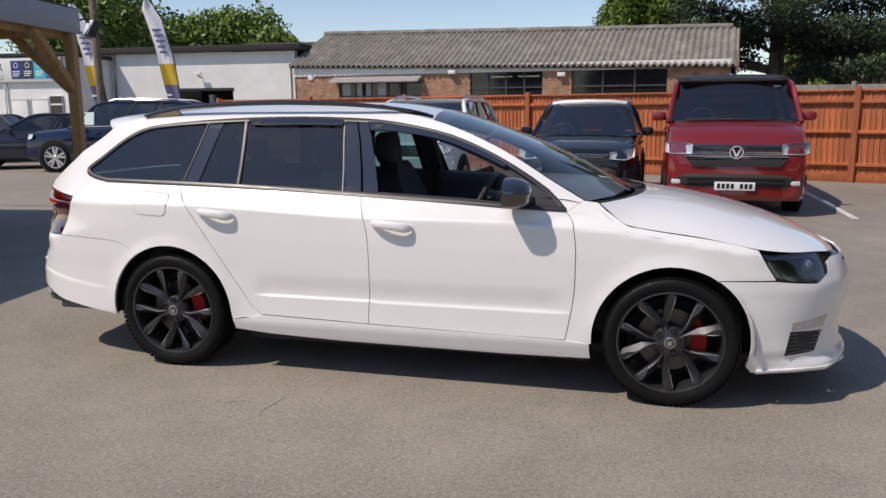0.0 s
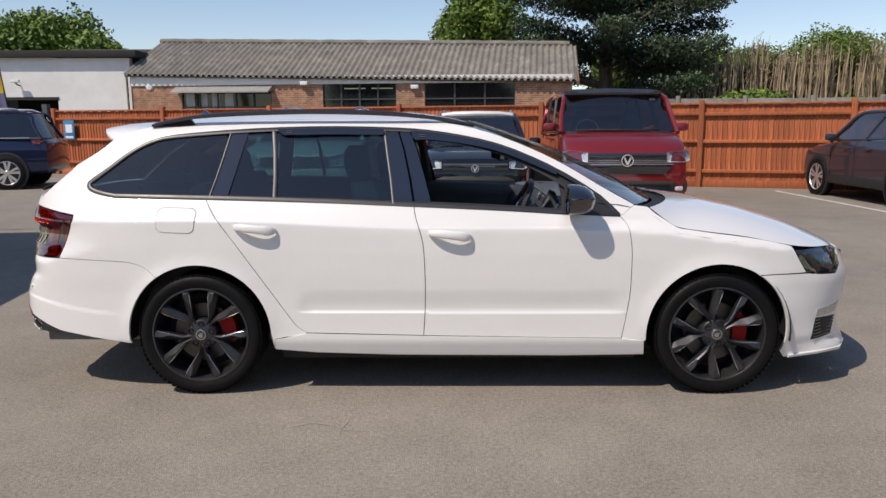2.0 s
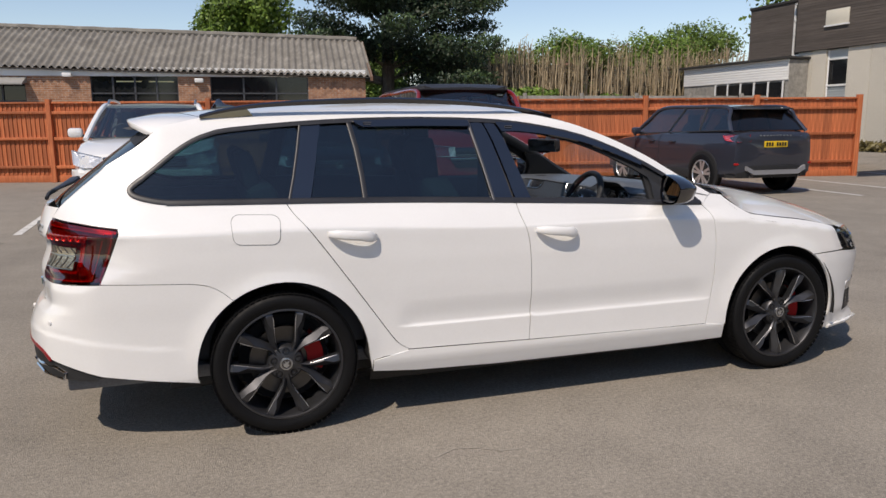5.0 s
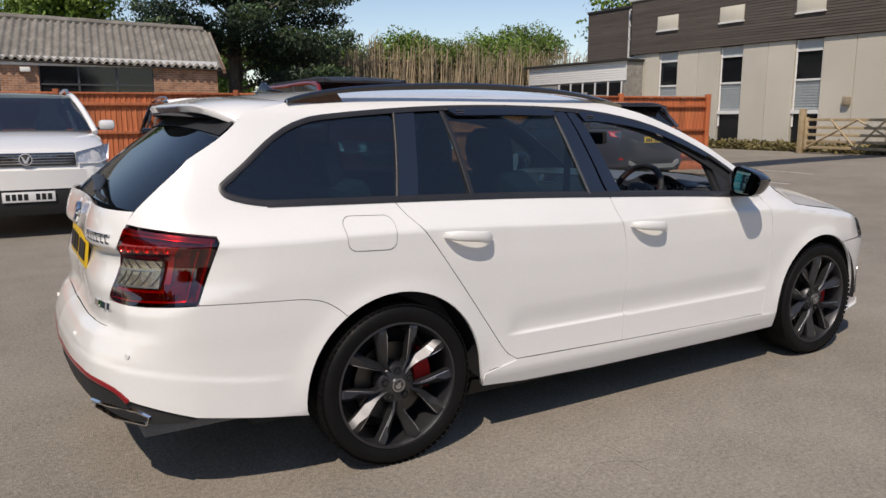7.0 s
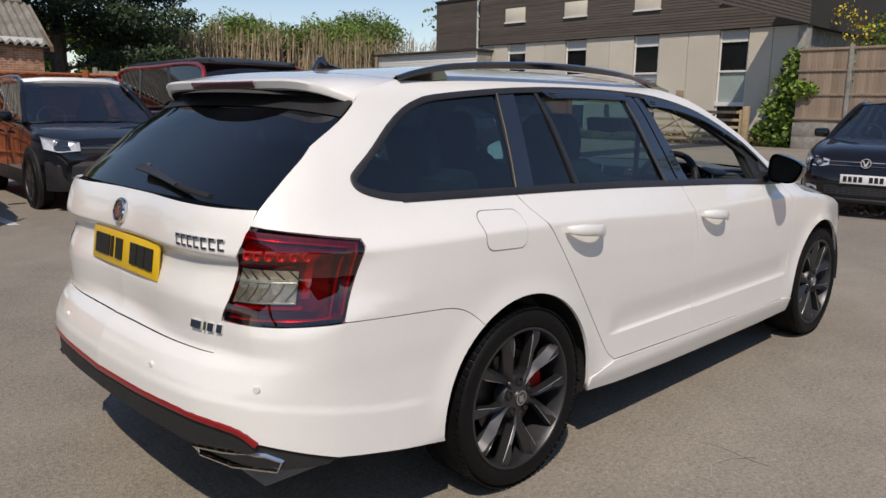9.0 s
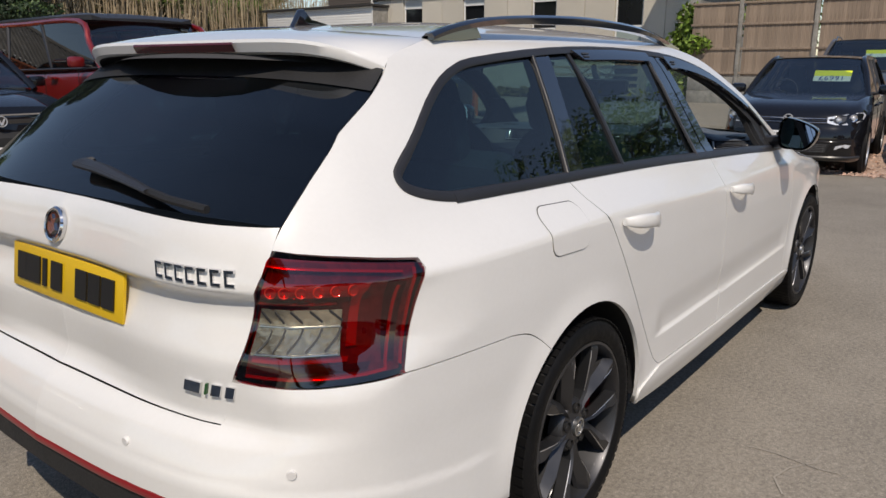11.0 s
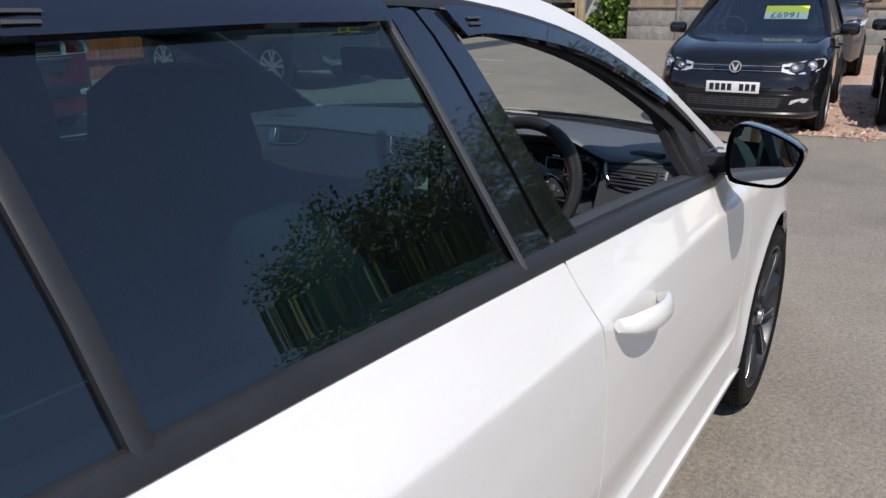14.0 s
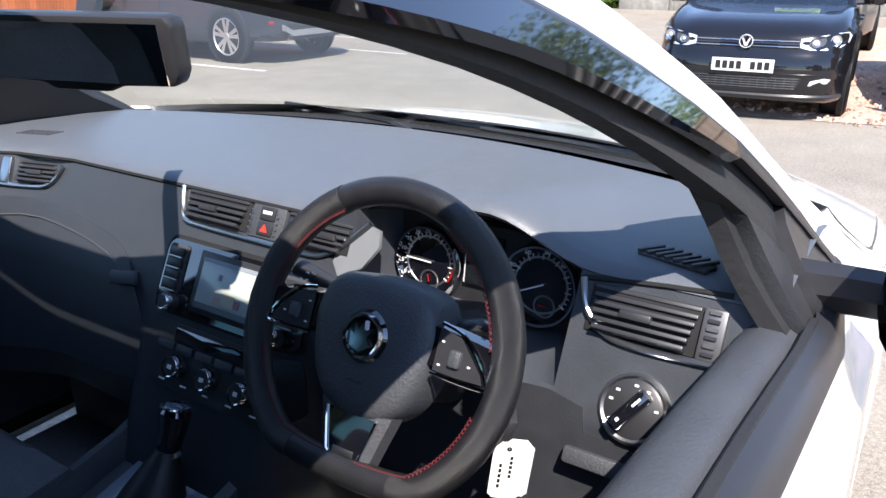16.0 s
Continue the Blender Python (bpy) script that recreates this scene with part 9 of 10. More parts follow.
    for i in range(11):
        s = i / 10
        x = xr1 - 0.03 + (xf1 - xr1 + 0.05) * s
        z = zt - 0.045 + 0.040 * math.sin(math.pi * min(1, max(0, s * 0.9 + 0.05)))
        rows.append([(x + 0.05 * (1 - k * k) * (1 if i == 10 else 0), wt * k * 1.02, z + 0.03 * (1 - k * k)) for k in (-1, -0.85, -0.5, 0, 0.5, 0.85, 1)] + [(x, wt * k, z - 0.03) for k in (0.9, -0.9)])
    part("roof", loft(rows, True), roof_paint, v, angle=40)
    if rails:
        for s in (-1, 1):
            part("roof_rail", tube([(xr1 + 0.05, s * wt * 0.93, zt - 0.02), (xr1 + 0.25, s * wt * 0.94, zt + 0.05), ((xr1 + xf1) / 2, s * wt * 0.94, zt + 0.065), (xf1 - 0.3, s * wt * 0.94, zt + 0.05), (xf1 - 0.08, s * wt * 0.93, zt - 0.02)], 0.018, 6), rails, v)
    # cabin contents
    # near-black sheet under the windows, in place of the shade inside
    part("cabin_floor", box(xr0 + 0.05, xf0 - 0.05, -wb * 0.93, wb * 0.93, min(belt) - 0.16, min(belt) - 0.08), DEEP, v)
    for s in (-1, 1):
        xs = xf1 - 0.55
        part("seat_back", loft([[(xs - 0.22 * (z - belt[1] + 0.2) + dx, s * wb * 0.47 + dy * k, z) for dx, dy in ((0.05, -0.2), (0.05, 0.2), (-0.06, 0.2), (-0.06, -0.2))] for z, k in ((belt[1] - 0.15, 1), (belt[1] + 0.1, 1), (belt[1] + 0.2, 0.7), (belt[1] + 0.22, 0.55), (belt[1] + 0.38, 0.5))], True), FABRIC, v)
    part("dashboard", box(xf0 - 0.45, xf0 - 0.02, -wb * 0.92, wb * 0.92, belt[1] - 0.12, belt[1] + 0.005, 0.04), GREY_PLASTIC, v)
    part("steering_wheel", tube([(xf0 - 0.50 - 0.05 * math.sin(a), -wb * 0.47 + 0.18 * math.cos(a), belt[1] + 0.02 + 0.17 * math.sin(a)) for a in [2 * math.pi * k / 20 for k in range(20)]], 0.014, 6, True), SATIN_BLACK, v)
    # wheels and arches
    for x in axles:
        for s in (-1, 1):
            w = W / 2
            # discs coloured as the dark of the arch gap; the body has no cut-out
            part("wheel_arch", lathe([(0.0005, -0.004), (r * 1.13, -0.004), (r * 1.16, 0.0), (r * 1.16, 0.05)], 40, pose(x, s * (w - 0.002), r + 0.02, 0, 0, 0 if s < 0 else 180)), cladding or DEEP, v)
            part("arch_shade_disc", lathe([(0.0005, -0.007), (r * 1.08, -0.007)], 32, pose(x, s * (w - 0.002), r + 0.02, 0, 0, 0 if s < 0 else 180)), DEEP, v)
            mesh_wheel(v, x, s * (w + 0.004), r, 0.2, rim_mat, s)
    if cladding:
        for s in (-1, 1):
            part("sill_cladding", box(axles[0] + r, axles[1] - r, s * (W / 2) - 0.02, s * (W / 2) + 0.012, stations[3][2] - 0.01, stations[3][2] + 0.16, 0.02), cladding, v)
    for s in (-1, 1):
        part("door_line", tube([((axles[0] + axles[1]) / 2 + 0.05, s * (W / 2 + 0.001), 0.4), ((axles[0] + axles[1]) / 2 + 0.06, s * (W / 2 - 0.005), (zb_r + zb_f) / 2 - 0.12), ((axles[0] + axles[1]) / 2 + 0.02, s * (wb + 0.01), (zb_r + zb_f) / 2)], 0.004, 4), DEEP, v)
        part("door_line", tube([(axles[1] - r * 1.25, s * (W / 2 + 0.001), 0.42), (axles[1] - r * 1.2, s * (W / 2 - 0.004), zb_f - 0.12), (axles[1] - r * 1.35, s * (wb + 0.012), zb_f)], 0.004, 4), DEEP, v)
        for k in (0.62, 0.36):
            x = axles[0] + (axles[1] - axles[0]) * k
            part("door_handle", box(x - 0.10, x + 0.08, s * W / 2 - 0.03, s * W / 2 + 0.022, zb_f - 0.15, zb_f - 0.12, 0.01), paint, v)
        # mirrors
        mx = xf0 - 0.32
        mir = part("door_mirror", box(-0.06, 0.05, -0.10, 0.10, -0.066, 0.066, 0.042, Matrix.Translation((mx, s * (W / 2 + 0.10), belt[1] + 0.07))), paint, v)
        part("mirror_arm", tube([(mx, s * (wb + 0.0), belt[1] + 0.02), (mx, s * (W / 2 + 0.05), belt[1] + 0.03)], 0.022, 6), SATIN_BLACK, mir)
    return v


def plate_on(v, x, z, face, mat, w=0.52):
    """A number plate with unreadable bars; face +1 front, -1 rear."""
    pl = part("number_plate", box(x - 0.006, x + 0.006, -w / 2, w / 2, z - 0.056, z + 0.056, 0.002), mat, v, "number plate")
    for k, b in enumerate((1, 1, 1, 1, 0, 1, 1, 1)):
        if b:
            y = (-0.205 + 0.0585 * k)
            part("plate_mark", box(x + face * 0.006, x + face * 0.0085, y - 0.021, y + 0.021, z - 0.034, z + 0.034), INK, pl)
    return pl


def lamp_on(v, pts, depth, mat, label, name="headlamp", inner=True):
    """A lamp unit: an outline of (x, y, z) with a clear cover over a bright bowl."""
    pts = [tuple(Vector(p) - Vector(depth) * 0.4) for p in pts]
    bm = bmesh.new()
    vs = [bm.verts.new(p) for p in pts]
    f = bm.faces.new(vs)
    bmesh.ops.triangulate(bm, faces=[f])
    lamp = part(name, bm, GLASS_LAMP, v, label)
    c = sum((Vector(p) for p in pts), Vector()) / len(pts)
    bm = bmesh.new()
    a = [bm.verts.new(p) for p in pts]
    b = [bm.verts.new(c + (Vector(p) - c) * 0.85 + Vector(depth) * 0.3) for p in pts]
    for k in range(len(a)):
        j = (k + 1) % len(a)
        bm.faces.new((a[k], a[j], b[j], b[k]))
    bm.faces.new(b)
    part("lamp_bowl", bm, mat, lamp, smooth=False)
    if inner:
        d = Vector(depth).normalized()
        m = Matrix.Translation(c + Vector(depth) * 0.25) @ (-d).to_track_quat("-Y", "Z").to_matrix().to_4x4()
        part("lamp_lens", lathe([(0.0005, -0.02), (0.03, -0.014), (0.05, 0.0), (0.055, 0.012)], 20, m), CHROME, lamp)
    return lamp


LAMP_BOWL = plain("lamp_reflector", (0.68, 0.70, 0.74), 0.25, metal=0.25, var=0.3, scale=25)
LAMP_DARK = plain("dark_lamp_bowl", (0.06, 0.06, 0.065), 0.2, var=0.3)
RED_PAINT = car_paint("metallic_red_paint", (0.23, 0.010, 0.010), 0.35, 0.35)
NAVY_PAINT = car_paint("navy_paint", (0.008, 0.014, 0.045), 0.2, 0.3)
BLACK_PAINT = car_paint("black_paint", (0.008, 0.008, 0.010), 0.1, 0.25)
GREY_PAINT = car_paint("dark_grey_metallic_paint", (0.050, 0.055, 0.074), 0.5, 0.32)
BLUE_PAINT = car_paint("blue_paint", (0.01, 0.08, 0.30), 0.3, 0.3)
BROWN_GREY = car_paint("mid_grey_metallic_paint", (0.12, 0.115, 0.115), 0.5, 0.35)


BADGE_CHROME = plain("bright_badge", (0.72, 0.73, 0.75), 0.22, metal=0.45)


def badge_on(v, x, y, z, r, face=1):
    m = pose(x, y, z, 0, 0, 90 if face > 0 else -90)
    b = part("badge", lathe([(r * 0.82, -0.004), (r * 0.86, -0.014), (r * 0.96, -0.014), (r, 0.0)], 28, m), BADGE_CHROME, v, "round chrome badge")
    part("badge_back", lathe([(0.0005, -0.006), (r * 0.84, -0.006)], 24, m), GLOSS_BLACK, b)
    part("badge_relief", prism([(-r * 0.62, r * 0.45), (-r * 0.42, r * 0.55), (0, -r * 0.25), (r * 0.42, r * 0.55), (r * 0.62, r * 0.45), (r * 0.2, -r * 0.65), (-r * 0.2, -r * 0.65)], -0.013, -0.006, 0, m), BADGE_CHROME, b)


# --- red camper van
van_at = pose(4.03, 8.80, 0, 0, 0, -93)
van = vehicle("camper_van", "metallic red camper van with a black pop-up roof", van_at, 4.9, 1.90, 1.90, RED_PAINT, SATIN_BLACK, (1.22, 1.29), 1.0, (-1.50, 1.50), 0.345,
              [(-2.42, 0.80, 0.40, 1.18), (-2.38, 0.92, 0.32, 1.20), (-1.2, 0.95, 0.30, 1.22), (0.0, 0.95, 0.28, 1.24), (1.4, 0.95, 0.28, 1.28), (1.70, 0.95, 0.28, 1.27), (2.0, 0.94, 0.26, 1.19), (2.24, 0.92, 0.24, 1.09), (2.36, 0.88, 0.26, 0.98), (2.42, 0.80, 0.28, 0.74)],
              (-2.40, -2.28, 0.95, 1.62, 0.90, 0.80), SILVER_ALLOY, None, "parked cars", None, (0.30, 0.66), "van")
vx = 2.40
part("pop_top", loft([[(x, y, z) for y, z in ((-w, 1.88), (-w, 1.94), (-w * 0.8, 1.985 - d), (0, 2.0 - d), (w * 0.8, 1.985 - d), (w, 1.94), (w, 1.88))] for x, w, d in ((-2.2, 0.70, 0.06), (-2.0, 0.77, 0.0), (0.6, 0.79, 0.0), (0.95, 0.78, 0.03), (1.08, 0.70, 0.08))], True), SATIN_BLACK, van, "black pop-up roof")
gr = part("grille", box(2.30, vx + 0.022, -0.58, 0.58, 0.84, 0.98, 0.03), GLOSS_BLACK, van, "black grille with chrome bars")
for z in (0.85, 0.875, 0.90, 0.925, 0.95):
    part("grille_bar", box(vx, vx + 0.032, -0.57, 0.57, z - 0.006, z + 0.006), CHROME if z < 0.88 else SATIN_BLACK, gr)
low = part("grille", prism([(-0.66, 0.82), (0.66, 0.82), (0.56, 0.68), (-0.56, 0.68)], -0.05, 0.05, 0.01, Matrix.Translation((2.40, 0, 0)) @ pose(0, 0, 0, 0, 0, 90)), GLOSS_BLACK, van, "lower black grille")
for z in (0.705, 0.735, 0.765, 0.795):
    part("grille_bar", box(2.44, 2.456, -0.57, 0.57, z - 0.005, z + 0.005), SATIN_BLACK, low)
part("grille_bar", box(2.43, 2.462, -0.66, 0.66, 0.815, 0.829, 0.004), CHROME, low)
badge_on(van, vx + 0.06, 0, 0.875, 0.09)
part("lower_bumper", loft([[(x, y, z) for x, z in ((2.1, 0.40), (2.42 - c, 0.40), (2.47 - c, 0.44), (2.47 - c, 0.54), (2.41 - c, 0.59), (2.1, 0.60))] for y, c in ((-0.93, 0.22), (-0.85, 0.08), (-0.6, 0.01), (0, 0.0), (0.6, 0.01), (0.85, 0.08), (0.93, 0.22))], True), MATT_BLACK, van, "black lower bumper")
for z in (0.47, 0.52):
    part("bumper_groove", box(2.45, 2.476, -0.62, 0.62, z - 0.008, z + 0.008), DEEP, van)
part("front_skirt", loft([[(x, y, z) for x, z in ((2.0, 0.22), (2.38 - c, 0.22), (2.44 - c, 0.30), (2.43 - c, 0.41), (2.0, 0.41))] for y, c in ((-0.92, 0.26), (-0.85, 0.10), (-0.6, 0.01), (0, 0.0), (0.6, 0.01), (0.85, 0.10), (0.92, 0.26))], True), RED_PAINT, van)
plate_on(van, 2.482, 0.42, 1, WHITE_PLATE)
for s in (-1, 1):
    lamp_on(van, [(2.40, s * 0.57, 0.85), (2.35, s * 0.84, 0.85), (2.28, s * 0.93, 0.87), (2.22, s * 0.93, 1.00), (2.30, s * 0.86, 1.02), (2.37, s * 0.57, 0.99)], (-0.10, 0, 0), LAMP_BOWL, "clear headlamp")
    part("fog_lamp", box(2.36, 2.43, s * 0.76 - 0.07, s * 0.76 + 0.07, 0.43, 0.50, 0.02), LAMP_BOWL, van)
part("windscreen_wiper", tube([(1.74, -0.1, 1.31), (1.72, 0.35, 1.32), (1.66, 0.62, 1.33)], 0.010, 5), MATT_BLACK, van)
part("windscreen_wiper", tube([(1.66, -0.65, 1.31), (1.72, -0.3, 1.32), (1.74, 0.0, 1.32)], 0.010, 5), MATT_BLACK, van)
part("tax_card", box(-0.002, 0.002, -0.05, 0.05, -0.02, 0.02, 0, Matrix.Translation((1.02, 0.62, 1.80)) @ pose(0, 0, 0, 0, -40, 0)), WHITE_MARK, van)

# --- dark grey compact four by four, tail to the yard
suv_at = pose(9.62, 9.05, 0, 0, 0, 91)
rr = vehicle("compact_suv", "dark grey compact four by four, tail to the yard", suv_at, 4.36, 1.90, 1.63, GREY_PAINT, GREY_PAINT, (1.17, 1.08), 1.0, (-1.32, 1.33), 0.365,
             [(-2.13, 0.74, 0.46, 1.02), (-2.08, 0.86, 0.36, 1.12), (-1.85, 0.93, 0.32, 1.15), (-1.0, 0.95, 0.28, 1.14), (0.3, 0.95, 0.28, 1.10), (1.0, 0.95, 0.28, 1.05), (1.6, 0.94, 0.28, 0.98), (2.0, 0.88, 0.30, 0.90), (2.14, 0.74, 0.36, 0.78)],
             (-1.92, -1.60, 0.35, 1.05, 0.85, 0.66), SILVER_ALLOY, MATT_BLACK, "parked cars", None, (0.28, 0.60))
plate_on(rr, -2.135, 0.92, -1, YELLOW_PLATE)
for s in (-1, 1):
    lamp_on(rr, [(-2.115, s * 0.56, 0.97), (-2.09, s * 0.82, 0.96), (-1.90, s * 0.945, 0.99), (-1.82, s * 0.945, 1.09), (-2.05, s * 0.82, 1.10), (-2.09, s * 0.56, 1.09)], (0.05, 0, 0), plain("tail_red", (0.5, 0.02, 0.03), 0.25, coat=0.5), "red tail lamp", "tail_lamp", False)
    part("reflector", box(-2.11, -2.07, s * 0.78 - 0.09, s * 0.78 + 0.09, 0.55, 0.59, 0.01), RED_CALIPER, rr)
part("lower_bumper", loft([[(x, y, z) for x, z in ((-1.9, 0.32), (-2.14 + c, 0.32), (-2.17 + c, 0.40), (-2.15 + c, 0.54), (-1.9, 0.56))] for y, c in ((-0.90, 0.26), (-0.80, 0.08), (-0.5, 0.0), (0.5, 0.0), (0.80, 0.08), (0.90, 0.26))], True), MATT_BLACK, rr, "black rear bumper")
part("skid_plate", loft([[(x, y, z) for x, z in ((-2.0, 0.38 + k), (-2.19, 0.38 + k), (-2.185, 0.46 + k), (-2.0, 0.46 + k))] for y, k in ((-0.66, 0.08), (-0.5, 0.0), (0.5, 0.0), (0.66, 0.08))], True), plain("skid_plate_grey", (0.22, 0.22, 0.23), 0.5), rr)
for s in (-1, 1):
    part("exhaust_tip", lathe([(0.03, -0.04), (0.035, -0.04), (0.035, 0.1)], 16, pose(-2.13, s * 0.55, 0.36, 0, 0, -90)), CHROME, rr)
part("tail_spoiler", loft([[(-1.58, y, 1.60), (-1.86, y * 0.96, 1.565), (-1.86, y * 0.96, 1.545), (-1.6, y, 1.54)] for y in (-0.64, 0, 0.64)], True), GREY_PAINT, rr)
for k in range(10):
    part("letter_bar", box(-2.117, -2.105, -0.36 + 0.075 * k, -0.32 + 0.075 * k, 1.055, 1.085), ALU, rr)

# --- white four by four with a chrome grille
wsuv = vehicle("white_suv", "white four by four with a chrome barred grille", pose(-0.90, 8.30, 0, 0, 0, -91), 4.40, 1.83, 1.66, WHITE_PAINT, WHITE_PAINT, (1.15, 1.17), 1.0, (-1.30, 1.32), 0.36,
               [(-2.16, 0.74, 0.46, 0.98), (-2.10, 0.86, 0.36, 1.08), (-1.0, 0.915, 0.30, 1.11), (0.3, 0.915, 0.30, 1.10), (0.85, 0.915, 0.30, 1.16), (1.3, 0.91, 0.30, 1.13), (1.8, 0.88, 0.30, 1.06), (2.06, 0.80, 0.32, 0.97), (2.16, 0.70, 0.36, 0.78)],
               (-2.0, -1.70, 0.20, 0.95, 0.84, 0.66), SILVER_ALLOY, MATT_BLACK, "parked cars", ALU, (0.26, 0.58))
gr = part("grille", box(2.05, 2.18, -0.50, 0.50, 0.80, 0.95, 0.02), GLOSS_BLACK, wsuv, "black grille with chrome bars")
for z in (0.835, 0.865, 0.895, 0.925):
    part("grille_bar", box(2.15, 2.192, -0.48, 0.48, z - 0.006, z + 0.006), CHROME, gr)
badge_on(wsuv, 2.20, 0, 0.88, 0.068)
part("lower_bumper", loft([[(x, y, z) for x, z in ((1.9, 0.26), (2.16 - c, 0.26), (2.20 - c, 0.36), (2.20 - c, 0.52), (2.16 - c, 0.66), (1.9, 0.66))] for y, c in ((-0.88, 0.26), (-0.78, 0.10), (-0.5, 0.01), (0, 0.0), (0.5, 0.01), (0.78, 0.10), (0.88, 0.26))], True), MATT_BLACK, wsuv, "black lower bumper")
part("bumper_skin", loft([[(x, y, z) for x, z in ((1.9, 0.55), (2.205 - c, 0.55), (2.20 - c, 0.76), (2.15 - c, 0.80), (1.9, 0.80))] for y, c in ((-0.90, 0.28), (-0.80, 0.10), (-0.5, 0.01), (0, 0.0), (0.5, 0.01), (0.80, 0.10), (0.90, 0.28))], True), WHITE_PAINT, wsuv)
plate_on(wsuv, 2.212, 0.47, 1, WHITE_PLATE)
for s in (-1, 1):
    lamp_on(wsuv, [(2.165, s * 0.50, 0.82), (2.10, s * 0.74, 0.82), (1.98, s * 0.86, 0.86), (1.86, s * 0.885, 1.04), (1.98, s * 0.80, 1.02), (2.13, s * 0.50, 0.95)], (-0.08, 0, 0), LAMP_BOWL, "clear headlamp")
    part("fog_lamp", box(2.06, 2.15, s * 0.70 - 0.09, s * 0.70 + 0.09, 0.50, 0.60, 0.03), LAMP_BOWL, wsuv)

# --- black four by four with a white roof
bsuv = vehicle("black_suv", "black four by four with a white roof", pose(1.80, 8.98, 0, 0, 0, -93), 4.20, 1.80, 1.60, BLACK_PAINT, WHITE_PAINT, (1.08, 1.05), 1.0, (-1.30, 1.30), 0.345,
               [(-2.06, 0.72, 0.46, 0.96), (-2.0, 0.84, 0.36, 1.05), (-1.0, 0.90, 0.28, 1.07), (0.3, 0.90, 0.28, 1.06), (0.85, 0.90, 0.28, 1.04), (1.3, 0.895, 0.28, 1.00), (1.75, 0.87, 0.28, 0.94), (2.0, 0.78, 0.30, 0.86), (2.08, 0.68, 0.34, 0.70)],
               (-1.92, -1.62, 0.10, 0.92, 0.83, 0.66), ALLOY, MATT_BLACK, "parked cars", ALU, (0.26, 0.58))
gr = part("grille", box(1.98, 2.09, -0.52, 0.52, 0.70, 0.80, 0.02), GLOSS_BLACK, bsuv, "slim black grille")
part("grille_bar", box(2.075, 2.10, -0.50, 0.50, 0.795, 0.81), CHROME, gr)
badge_on(bsuv, 2.115, 0, 0.735, 0.06)
part("lower_bumper", loft([[(x, y, z) for x, z in ((1.85, 0.26), (2.10 - c, 0.26), (2.14 - c, 0.36), (2.13 - c, 0.56), (2.08 - c, 0.62), (1.85, 0.62))] for y, c in ((-0.86, 0.26), (-0.76, 0.10), (-0.5, 0.01), (0, 0.0), (0.5, 0.01), (0.76, 0.10), (0.86, 0.26))], True), MATT_BLACK, bsuv, "black lower bumper")
part("skid_bar", tube([(1.95, -0.78, 0.50), (2.10, -0.55, 0.40), (2.155, -0.4, 0.33), (2.16, 0, 0.32), (2.155, 0.4, 0.33), (2.10, 0.55, 0.40), (1.95, 0.78, 0.50)], 0.03, 6), GREY_PLASTIC, bsuv)
part("roof_front", tube([(0.02, -0.63, 1.565), (0.16, -0.4, 1.590), (0.20, 0, 1.598), (0.16, 0.4, 1.590), (0.02, 0.63, 1.565)], 0.045, 8), WHITE_PAINT, bsuv)
plate_on(bsuv, 2.16, 0.41, 1, WHITE_PLATE)
for s in (-1, 1):
    lamp_on(bsuv, [(2.085, s * 0.52, 0.74), (2.02, s * 0.74, 0.72), (1.88, s * 0.87, 0.76), (1.78, s * 0.875, 0.90), (1.92, s * 0.78, 0.88), (2.05, s * 0.52, 0.84)], (-0.08, 0, 0), LAMP_BOWL, "clear headlamp")

# --- black hatchback with a price card
hatch = vehicle("black_hatchback", "small black hatchback with a yellow price card behind its windscreen", pose(10.22, 0.70, 0, 0, 0, 184), 3.97, 1.68, 1.46, BLACK_PAINT, BLACK_PAINT, (0.98, 0.95), 0.9, (-1.24, 1.23), 0.30,
               [(-1.96, 0.70, 0.40, 0.90), (-1.90, 0.80, 0.30, 0.96), (-1.0, 0.84, 0.24, 0.98), (0.2, 0.84, 0.24, 0.97), (0.75, 0.84, 0.24, 0.945), (1.1, 0.835, 0.24, 0.885), (1.40, 0.80, 0.24, 0.80), (1.46, 0.72, 0.26, 0.70)],
               (-1.82, -1.55, 0.0, 0.82, 0.76, 0.58), SILVER_ALLOY, None, "parked cars", None, (0.30, 0.60))
SWEEP = spline_table([(0.0, 0.0), (0.3, 0.012), (0.5, 0.045), (0.65, 0.115), (0.75, 0.215), (0.81, 0.34), (0.842, 0.47)])
FACE_X = spline_table([(0.17, 1.86), (0.20, 1.94), (0.26, 1.965), (0.36, 1.975), (0.45, 1.985), (0.53, 1.975), (0.585, 1.95), (0.63, 1.925), (0.69, 1.915), (0.735, 1.895), (0.775, 1.855)])


def hatch_face(y, z, lift=0.0):
    """A place on the hatchback's front, swept back towards its wings."""
    return Vector((FACE_X(z) - SWEEP(abs(y)) + lift, y, z))


rows = []
for k in range(33):
    y = -0.842 + 1.684 * k / 32
    a = abs(y)
    fall = 0.012 * ease(0.45, 0.66, a) - 0.016 * ease(0.66, 0.76, a) + 0.075 * ease(0.76, 0.842, a)
    row = [(x - SWEEP(a) * ease(0.7, 1.86, x), y, z - fall) for x, z in ((0.70, 0.972), (1.0, 0.957), (1.25, 0.932), (1.48, 0.900), (1.66, 0.866), (1.78, 0.826))]
    rows.append(row + [tuple(hatch_face(y, z)) for z in (0.775, 0.735, 0.69, 0.63, 0.585, 0.53, 0.45, 0.36, 0.26, 0.20, 0.17)])
part("front_body", loft(rows), BLACK_PAINT, hatch, angle=50)


